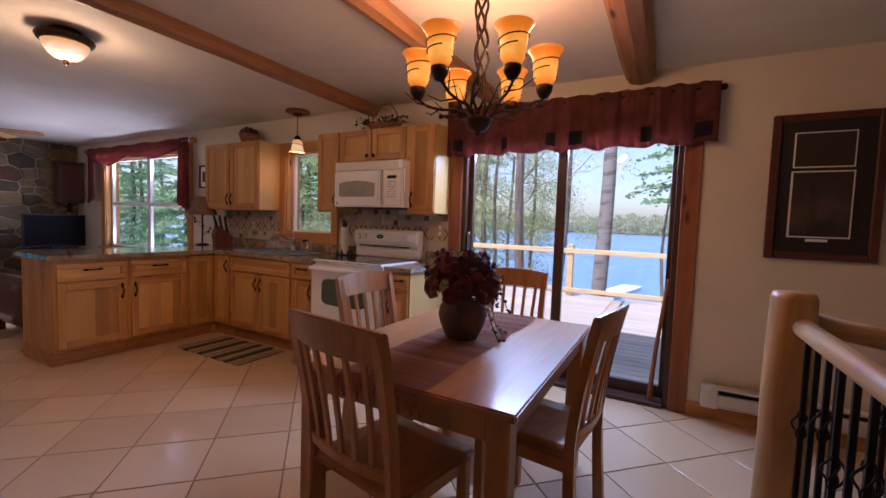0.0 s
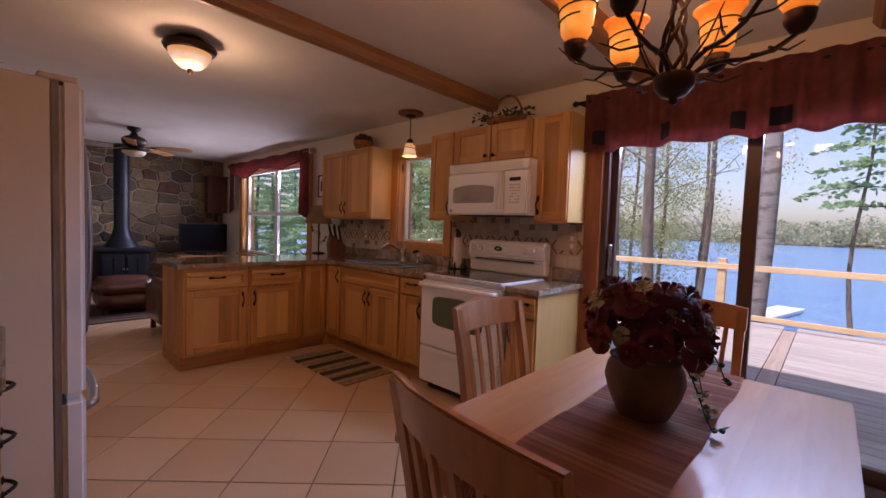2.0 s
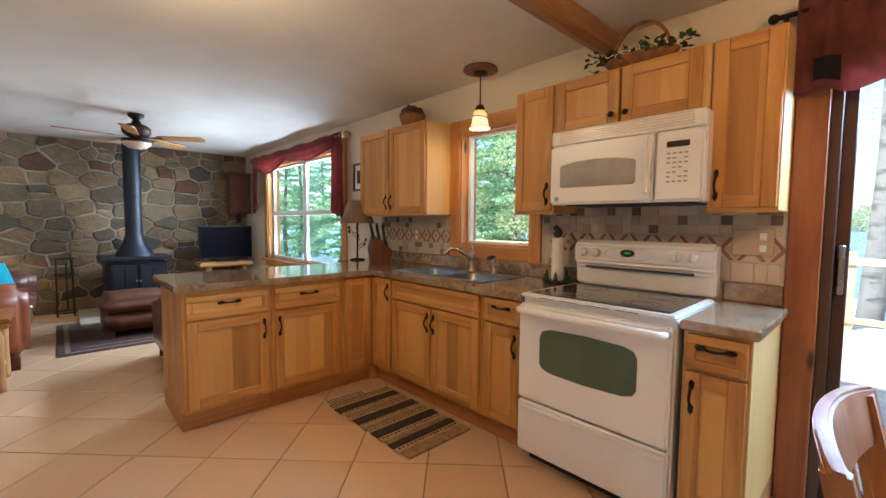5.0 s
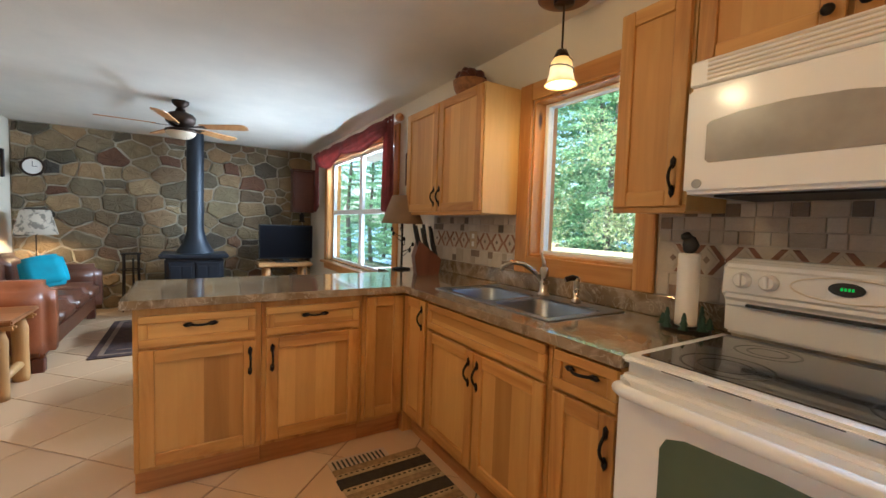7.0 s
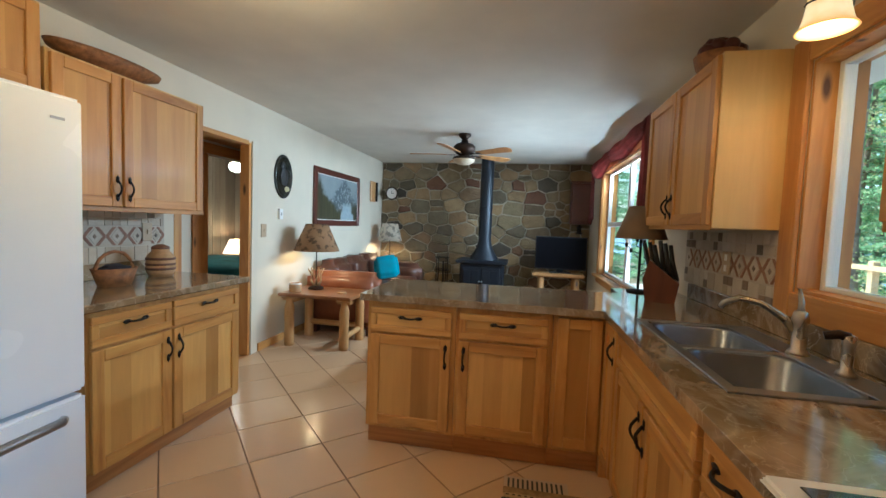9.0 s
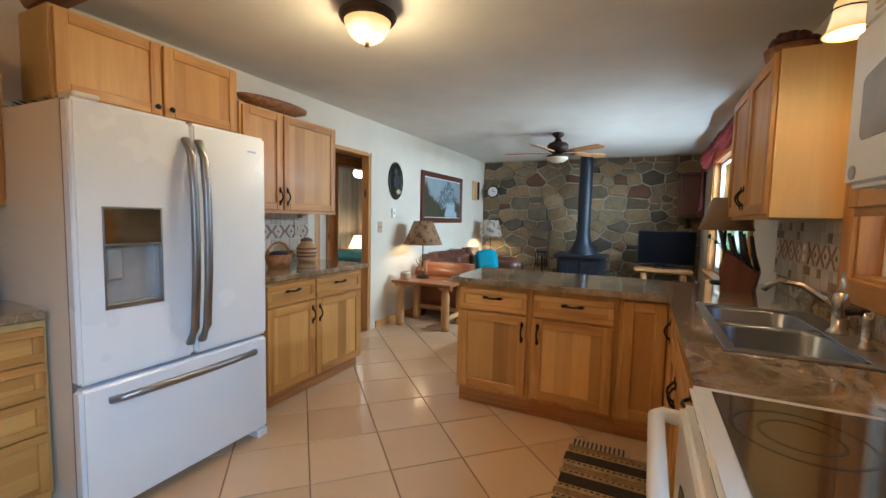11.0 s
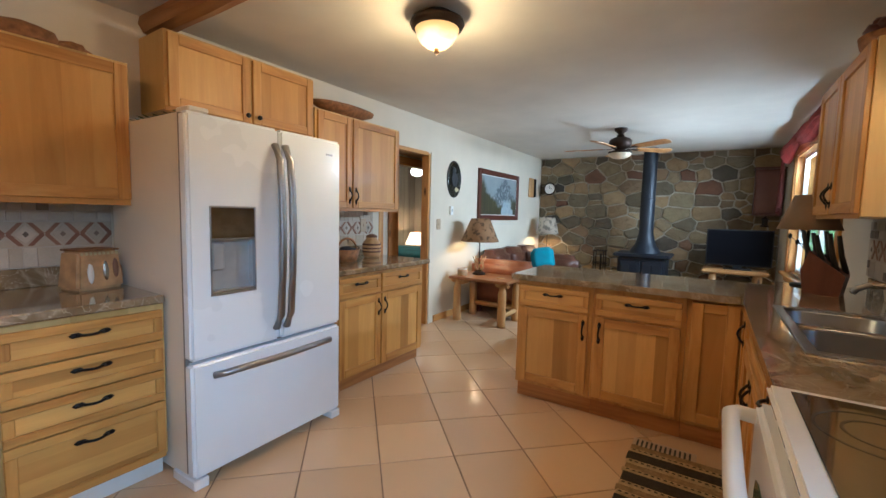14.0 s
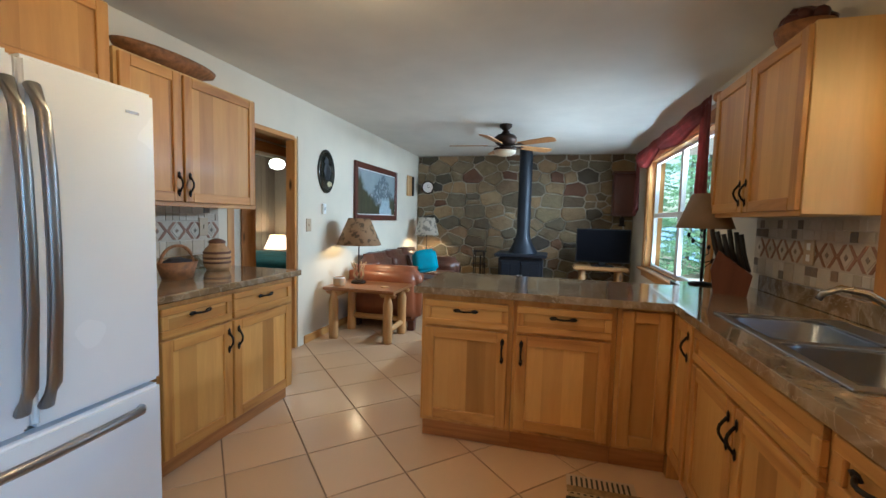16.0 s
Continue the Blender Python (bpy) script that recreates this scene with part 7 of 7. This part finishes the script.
# ground, lake, far shore
gm = bmesh.new()
gx, gy = 70, 60
gv = {}
for i in range(gx + 1):
    for j in range(gy + 1):
        x = -700 + 1400 * (i / gx)
        y = -300 + 1300 * (j / gy)
        z = -0.6
        if y > 6:
            z = -0.6 - min(6.0, (y - 6) * 0.16)
        if y > 320:
            z = min(9.0, -6.6 + (y - 320) * 0.11)
        gv[i, j] = gm.verts.new((x, y, z))
for i in range(gx):
    for j in range(gy):
        gm.faces.new((gv[i, j], gv[i + 1, j], gv[i + 1, j + 1], gv[i, j + 1]))
structure("ground", gm, earth_m, "leaf-littered bank sloping to the lake")
bm = bmesh.new()
lv = [bm.verts.new(p) for p in ((-700, 15, -2.0), (700, 15, -2.0), (700, 372, -2.0), (-700, 372, -2.0))]
bm.faces.new(lv)
structure("water", bm, lake_m, "rippled blue lake water")
dc = thing("dock", "small pale floating dock on the lake", "dock", pose(-2.1, 23.2, -1.98, 0, 0, -12) @ Matrix.Scale(0.72, 4))
part("deck", box(-0.7, 0.7, -3.0, 3.0, 0.12, 0.25, 0.02), white_trim, dc)
part("float", box(-0.6, 0.6, -2.8, 2.8, -0.1, 0.119, 0.02), white_trim, dc)


def leaves(name, pts, size, material, parent, flat=0.5, seed=1):
    """Many small folded leaves at the given places, as one mesh."""
    rg_ = np.random.default_rng(seed)
    n = len(pts)
    d = rg_.normal(size=(n, 3)) * np.array([1, 1, flat])
    d /= np.linalg.norm(d, axis=1)[:, None]
    s = np.cross(d, rg_.normal(size=(n, 3)))
    s /= np.linalg.norm(s, axis=1)[:, None]
    L = size * (0.6 + 0.8 * rg_.random((n, 1)))
    a, b = pts, pts + d * L
    c1, c2 = pts + d * L * 0.5 + s * L * 0.3, pts + d * L * 0.5 - s * L * 0.3
    v = np.stack([a, c1, b, c2], 1).reshape(-1, 3)
    f = np.arange(4 * n).reshape(n, 4)
    me = bpy.data.meshes.new(name)
    me.from_pydata(v.tolist(), [], f.tolist())
    me.materials.append(material)
    o = new(name, me)
    if parent is not None:
        o.parent = parent
    return o


def conifer(x, y, h, r0, low, reach, seed, label="tall green hemlock tree beside the deck", dense=1.0, z0=-1.2):
    g = np.random.default_rng(seed)
    t = thing("conifer_tree", label, "tree", pose(x, y, z0), "conifers round the deck")
    part("trunk", tube([(0.1 * math.sin(k * 0.9 + seed), 0.1 * math.cos(k + seed), h * k / 10) for k in range(11)], r0, None, 9, r0 * 0.2), pine_bark, t, smooth=True)
    pts = []
    bm = bmesh.new()
    z = low
    while z < h:
        f = 1 - (z - low) / (h - low + 0.01)
        for _ in range(4):
            a = g.random() * 6.283
            L = reach * (0.35 + 0.65 * f) * (0.6 + 0.5 * g.random())
            base = np.array([0, 0, z])
            tip = base + np.array([L * math.cos(a), L * math.sin(a), -0.12 * L + 0.25 * g.normal() * 0.4])
            tube([tuple(base), tuple(base * 0.5 + tip * 0.5 + np.array([0, 0, 0.06 * L])), tuple(tip)], 0.018, bm, 5, 0.004)
            m = int(70 * dense * L)
            u = g.random((m, 1)) ** 0.7
            p = base + (tip - base) * u + np.array([0, 0, 0.2]) * L * u * (1 - u)
            w = 0.22 * (1 - u * 0.5) * L * 0.6 + 0.06
            p = p + g.normal(size=(m, 3)) * np.array([1, 1, 0.28]) * w * 0.6
            pts.append(p)
        z += 0.34 + 0.1 * g.random()
    part("limbs", bm, pine_bark, t)
    leaves("crown", np.concatenate(pts), 0.125, needles, t, 0.35, seed)
    return t


def leafy(x, y, h, r0, seed, mat_bark, label, n_leaf=900, lean=0.0, low=2.0, z0=-1.4, leaf=None, limb=0.02):
    g = np.random.default_rng(seed)
    t = thing("leafy_tree", label, "tree", pose(x, y, z0), "bare-branched trees on the bank")
    part("trunk", tube([(lean * k + 0.05 * math.sin(k + seed), 0.06 * math.cos(k * 0.8), h * k / 9) for k in range(10)], r0, None, 14, r0 * 0.45), mat_bark, t, smooth=True)
    bm, pts = bmesh.new(), []
    for k in range(16):
        z = low + (h - low) * g.random()
        a = g.random() * 6.283
        p = np.array([lean * 9 * z / h, 0, z])
        path = [tuple(p)]
        for i in range(5):
            p = p + np.array([math.cos(a), math.sin(a), 0.5]) * 0.35 + g.normal(size=3) * 0.12
            path.append(tuple(p))
            if i > 1:
                q = p + g.normal(size=3) * 0.35 + np.array([0, 0, 0.25])
                tube([tuple(p), tuple((p + q) / 2 + 0.05), tuple(q)], limb * 0.35, bm, 4, limb * 0.12)
                pts.append(q + g.normal(size=(int(n_leaf / 64), 3)) * 0.22)
        tube(path, limb, bm, 5, limb * 0.25)
    part("limbs", bm, mat_bark, t)
    if n_leaf:
        leaves("crown", np.concatenate(pts), 0.07, leaf or spring_leaf, t, 0.8, seed)
    return t


leafy(-1.55, 11.4, 12, 0.2, 5, birch_bark, "large pale birch trunk beyond the deck railing", 0, 0.02, 6.5)
leafy(-3.9, 11.9, 12, 0.15, 8, pine_bark, "slender grey trunk with sparse spring leaves", 2400, -0.01, 2.4)
leafy(-3.0, 13.4, 10, 0.08, 11, pine_bark, "thin bare tree with reddish buds", 1200, 0.03, 1.5, -1.4, None, 0.012)
leafy(-5.6, 13.2, 9, 0.1, 14, pine_bark, "slender tree with sparse spring leaves", 4200, 0.0, 1.2)
conifer(-0.06, 12.0, 7.4, 0.05, 3.6, 1.0, 27, "young pine with a few sparse boughs at the water's edge", 0.75, -1.6)
conifer(0.75, 12.2, 12, 0.14, 4.3, 1.3, 31, "pine with high sparse boughs by the lake", 0.5, -1.5)
for k, (x, y, h) in enumerate(((-10.6, 10.6, 13), (-12.6, 12.4, 12), (-9.4, 13.6, 14), (-14.2, 10.4, 12), (-16.4, 13.0, 13), (-18.5, 11, 12), (-21, 13.5, 13), (-15, 15.5, 14), (-12, 16.5, 14), (-24, 11, 12))):
    conifer(x, y + 2.5, h, 0.13, 0.6, 2.5, 40 + k, dense=1.3)
for k, (x, y, h) in enumerate(((-27, 9, 12), (-31, 12, 13), (-35, 8, 13), (-30, 6.2, 11), (-40, 12, 14), (-44, 9, 14), (-22, 17, 15), (-17, 19, 15), (-27, 18, 15), (-9.5, 19, 14), (-13, 20, 15), (-36, 16, 15), (-19.5, 21.5, 16), (-24.5, 22, 16), (-15, 23.5, 16), (-30.5, 21, 16), (-33, 14, 15), (-39, 19, 16))):
    conifer(x, y + 1.0, h, 0.16, 0.4, 2.9, 120 + k, dense=0.9, z0=-1.6)
for k, (x, y) in enumerate(((-6.6, 14.6), (-4.6, 15.4), (-8.3, 12.6), (-12.2, 10.6), (-5.0, 12.6), (-7.2, 11.4), (-5.9, 16.5), (-3.6, 16.2))):
    leafy(x, y, 8.5, 0.07, 160 + k, pine_bark, "young tree in fresh spring leaf", 9500, 0.01, 0.8, -1.5, None, 0.012)
leafy(-13.5, 9.9, 11, 0.2, 171, birch_bark, "pale birch trunk beyond the living room window", 600, 0.01, 5)
# unseen trees added behind the house to throw dappled shade on the deck
for k, (x, y) in enumerate(((-9.5, -8.0), (-4.5, -9.5), (0.5, -8.5), (-14, -9))):
    conifer(x, y, 15, 0.2, 4, 2.6, 80 + k, "unseen hemlock tree added behind the house for shade", 0.5, -0.6)
# far shore woods
g = np.random.default_rng(5)
cx = g.uniform(-620, 420, 1300)
cy = g.uniform(356, 430, 1300)
cz = -2.2 + (cy - 356) * 0.11
hh = g.uniform(10, 18, 1300) * (0.8 + 0.25 * np.sin(cx * 0.02))
pts = []
for a, b, c, h in zip(cx, cy, cz, hh):
    u = g.random((130, 1))
    rad = 4.2 * (1 - u * 0.55)
    pts.append(np.array([a, b, c + 0.5]) + g.normal(size=(130, 3)) * np.concatenate([rad, rad, 0 * rad + 0.6], 1) * 0.8 + np.concatenate([0 * u, 0 * u, u * h], 1))
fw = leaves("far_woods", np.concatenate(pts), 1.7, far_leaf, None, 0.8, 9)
tagged(fw, "spring woods on the far shore, leaves coloured pale for haze", "woods", "", "stuff")

# ---- pieces of walls and floor ----
# fieldstones on the west wall
def clip(poly, nx, ny, c):
    out = []
    for (x0, y0), (x1, y1) in zip(poly, poly[1:] + poly[:1]):
        d0, d1 = nx * x0 + ny * y0 - c, nx * x1 + ny * y1 - c
        if d0 <= 0:
            out.append((x0, y0))
        if d0 * d1 < 0:
            t = d0 / (d0 - d1)
            out.append((x0 + t * (x1 - x0), y0 + t * (y1 - y0)))
    return out


wall = bpy.data.objects["wall_west"]
g = np.random.default_rng(12)
Y0, Y1, Z0, Z1, K = S + 0.005, N - 0.005, 0.0, CEIL - 0.005, 1.35
seeds, heft, z = [], [], 0.0
while z < Z1:
    row = g.uniform(0.13, 0.25)
    y = Y0 - g.uniform(0, 0.25)
    while y < Y1:
        w = g.uniform(0.13, 0.44)
        two = row > 0.19 and w < 0.22 and g.random() < 0.6
        for q in ((0.27, 0.75) if two else (0.5,)):
            seeds.append((min(max(y + w / 2, Y0 + 0.02), Y1 - 0.02 * g.random()), min(z + row * q + g.uniform(-0.035, 0.035), Z1 - 0.02) * K))
            heft.append((0.0 if two else (w * 0.5) ** 2 * 0.55))
        y += w
    z += row
seeds, heft = np.array(seeds), np.array(heft)
rnd = random.Random(4)
for i, p in enumerate(seeds):
    poly = [(Y0, Z0 * K), (Y1, Z0 * K), (Y1, Z1 * K), (Y0, Z1 * K)]
    for j in np.argsort(((seeds - p) ** 2).sum(1))[1:26]:
        q = seeds[j]
        n = q - p
        poly = clip(poly, n[0], n[1], (q @ q - p @ p + heft[i] - heft[j]) / 2)
        if len(poly) < 3:
            break
    if len(poly) < 3:
        continue
    pts = [np.array([y, z / K]) for y, z in poly]
    c = np.mean(np.array(pts), 0)
    # uneven sides, then corners knocked off
    edge = []
    for a, b in zip(pts, pts[1:] + pts[:1]):
        L = np.linalg.norm(b - a)
        if L < 0.03:
            edge.append((a + b) / 2)
            continue
        for t in ((0.0, 0.33, 0.67) if L > 0.12 else (0.0, 0.5)):
            e = a + (b - a) * t
            d = c - e
            edge.append(e + d / max(0.02, np.linalg.norm(d)) * (0.004 + rnd.uniform(0, 0.014)))
    out = []
    for a, b in zip(edge, edge[1:] + edge[:1]):
        out += [a * 0.84 + b * 0.16, a * 0.16 + b * 0.84]
    c = np.mean(np.array(out), 0)
    r0 = min(np.linalg.norm(e - c) for e in out)
    if len(out) < 6 or r0 < 0.02:
        continue
    depth = rnd.uniform(0.012, 0.04)
    ty, tz = rnd.uniform(-0.06, 0.06), rnd.uniform(-0.06, 0.06)
    v, f = [], []
    n = len(out)
    for dx, inset in ((0.0, 0.0), (depth * 0.75, 0.003), (depth, 0.016)):
        for e in out:
            d = e - c
            q = c + d * (1 - min(0.4, inset / np.linalg.norm(d)))
            v.append((W - 0.031 + dx + (dx > 0) * (ty * d[0] + tz * d[1] + rnd.uniform(-0.003, 0.003)), q[0], q[1]))
    for e in out:
        d = (e - c) * 0.45
        v.append((W - 0.031 + depth + ty * d[0] + tz * d[1] + rnd.uniform(-0.003, 0.006), c[0] + d[0], c[1] + d[1]))
    v.append((W - 0.031 + depth + rnd.uniform(0.0, 0.006), c[0], c[1]))
    for r in range(3):
        for k in range(n):
            f.append((r * n + k, r * n + (k + 1) % n, (r + 1) * n + (k + 1) % n, (r + 1) * n + k))
    for k in range(n):
        f.append((3 * n + k, 3 * n + (k + 1) % n, 4 * n))
    me = bpy.data.meshes.new("stone")
    me.from_pydata(v, [], f)
    me.materials.append(field_stone)
    o = new("stone", me)
    o.parent = wall

# diagonal floor tiles
ST, GAP = 0.282, 0.005
full = None
CX, CY = -3.62, 1.13
for i in range(-40, 42):
    for j in range(-40, 42):
        # tile centre on the turned grid
        x, y = CX + ST * (i + j) , CY + ST * (i - j) + ST
        if not (W - 0.3 < x < EAST + 0.3 and -2 < y < N + 0.3):
            continue
        r = ST - GAP
        poly = [(x - r, y), (x, y - r), (x + r, y), (x, y + r)]
        whole = W < x - r and x + r < EAST and S < y - r and y + r < N
        if not whole:
            south = S if x < -1.1 else -1.7
            for nx, ny, c in ((-1, 0, -(W + 0.002)), (1, 0, EAST - 0.002), (0, 1, N - 0.002), (0, -1, -(south + 0.002))):
                if len(poly) > 2:
                    poly = clip(poly, nx, ny, c)
            if len(poly) < 3:
                continue
        if whole and full is not None:
            me = full
        else:
            px = [(a - x, b - y) for a, b in poly]
            n = len(px)
            mx, my = sum(a for a, b in px) / n, sum(b for a, b in px) / n
            v = [(a, b, -0.005) for a, b in px] + [(a, b, -0.0015) for a, b in px] + [(a + (mx - a) * 0.014, b + (my - b) * 0.014, 0.0) for a, b in px]
            f = [(k * n + i2, k * n + (i2 + 1) % n, (k + 1) * n + (i2 + 1) % n, (k + 1) * n + i2) for k in range(2) for i2 in range(n)] + [tuple(range(2 * n, 3 * n))]
            me = bpy.data.meshes.new("tile")
            me.from_pydata(v, [], f)
            me.materials.append(floor_tile_m)
            if whole:
                full = me
        o = new("tile", me)
        o.parent, o.location = floor, (x, y, 0)


# tiled splashbacks
def flat_piece(name, poly, depth, material, parent, shared={}):
    """A tile with eased edges from an outline of (x, z) about its own middle."""
    key = (name, tuple((round(a, 4), round(b, 4)) for a, b in poly), material.name)
    if key not in shared:
        n = len(poly)
        v = [(a, 0, b) for a, b in poly] + [(a, -depth * 0.75, b) for a, b in poly] + [(a * 0.955, -depth, b * 0.955) for a, b in poly]
        f = [(k * n + i, k * n + (i + 1) % n, (k + 1) * n + (i + 1) % n, (k + 1) * n + i) for k in range(2) for i in range(n)] + [tuple(range(2 * n, 3 * n))]
        me = bpy.data.meshes.new(name)
        me.from_pydata(v, [], f)
        me.materials.append(material)
        shared[key] = me
    o = new(name, shared[key])
    o.parent = parent
    return o


def splash(m, w, top, label, seed):
    """Tumbled tile with a border of diamonds and crossed bars; faces -y, from z 1.0."""
    sp_ = thing("splashback", label, "tile splashback", m)
    sp_["kind"] = "structure"
    part("bed", box(0, w, -0.003, 0, 1.0005, top, 0), splash_grout, sp_)
    rnd = random.Random(seed)

    def row(z0, z1, dark):
        x = 0.002
        while x < w - 0.02:
            big = rnd.random() > dark
            ww = min((0.098 if big and rnd.random() < 0.6 else 0.05), w - 0.002 - x)
            if big:
                p = flat_piece("tile", [(-ww / 2 + 0.0015, -(z1 - z0) / 2 + 0.0015), (ww / 2 - 0.0015, -(z1 - z0) / 2 + 0.0015), (ww / 2 - 0.0015, (z1 - z0) / 2 - 0.0015), (-ww / 2 + 0.0015, (z1 - z0) / 2 - 0.0015)], 0.008, tile_pale, sp_)
                p.location = (x + ww / 2, 0, (z0 + z1) / 2)
            else:
                hh_ = (z1 - z0) / 2 if z1 - z0 > 0.08 else z1 - z0
                top_dark = rnd.random() > 0.5
                for q in range(int(round((z1 - z0) / hh_))):
                    p = flat_piece("tile", [(-ww / 2 + 0.0015, -hh_ / 2 + 0.0015), (ww / 2 - 0.0015, -hh_ / 2 + 0.0015), (ww / 2 - 0.0015, hh_ / 2 - 0.0015), (-ww / 2 + 0.0015, hh_ / 2 - 0.0015)], 0.008, tile_dark if (q == 1) == top_dark else tile_pale, sp_)
                    p.location = (x + ww / 2, 0, z0 + hh_ * (q + 0.5))
            x += ww
    row(1.003, 1.1, 0.3 if seed > 2 else 0.45)
    zb, hb = 1.165, 0.058
    x = 0.07
    band = part("border_bed", box(0, w, -0.0065, -0.003, 1.103, 1.227, 0), tile_pale, sp_)
    cells_ = max(1, int(round(w / 0.135)))
    cw = w / cells_
    for k in range(cells_):
        x = (k + 0.5) * cw
        p = flat_piece("diamond", [(-0.04, 0), (0, -0.046), (0.04, 0), (0, 0.046)], 0.009, tile_pale, sp_)
        p.location = (x, 0, zb)
        p = flat_piece("diamond", [(-0.013, 0), (0, -0.015), (0.013, 0), (0, 0.015)], 0.0115, tile_dark, sp_)
        p.location = (x, 0, zb)
        for sgn in (-1, 1):
            h2 = cw / 2
            bar_ = [(-h2 * 0.92, -hb * 0.98 * sgn), (-h2 * 0.62, -hb * 0.98 * sgn), (h2 * 0.0, -0.006 * sgn), (-h2 * 0.16, 0.01 * sgn)]
            p = flat_piece("bar", bar_ if sgn > 0 else bar_[::-1], 0.0088, tile_rust, sp_)
            p.location = (x + h2 * (1.0), 0, zb)
            p2 = [(h2 * 0.92, -hb * 0.98 * sgn), (h2 * 0.62, -hb * 0.98 * sgn), (h2 * 0.0, -0.006 * sgn), (h2 * 0.16, 0.01 * sgn)]
            if x + 2 * h2 < w + 0.01:
                p = flat_piece("bar", p2[::-1] if sgn > 0 else p2, 0.0088, tile_rust, sp_)
                p.location = (x + h2, 0, zb)
    zz = 1.23
    while zz < top - 0.02:
        row(zz, min(zz + 0.05, top - 0.001), 0.3 if seed > 2 else 0.5)
        zz += 0.051
    return sp_


splash(pose(-5.0, N - 0.001, 0), 1.03, 1.345, "tumbled tile splashback with a diamond border by the window", 1)
splash(pose(-3.065, N - 0.001, 0), 1.305, 1.385, "tumbled tile splashback with a diamond border behind the stove", 2)
splash(pose(-3.38, S + 0.001, 0, 0, 0, 180), 1.12, 1.325, "tumbled tile splashback with a diamond border by the doorway", 3)
splash(pose(-1.3, S + 0.001, 0, 0, 0, 180), 1.1, 1.325, "tumbled tile splashback with a diamond border over the drawers", 4)
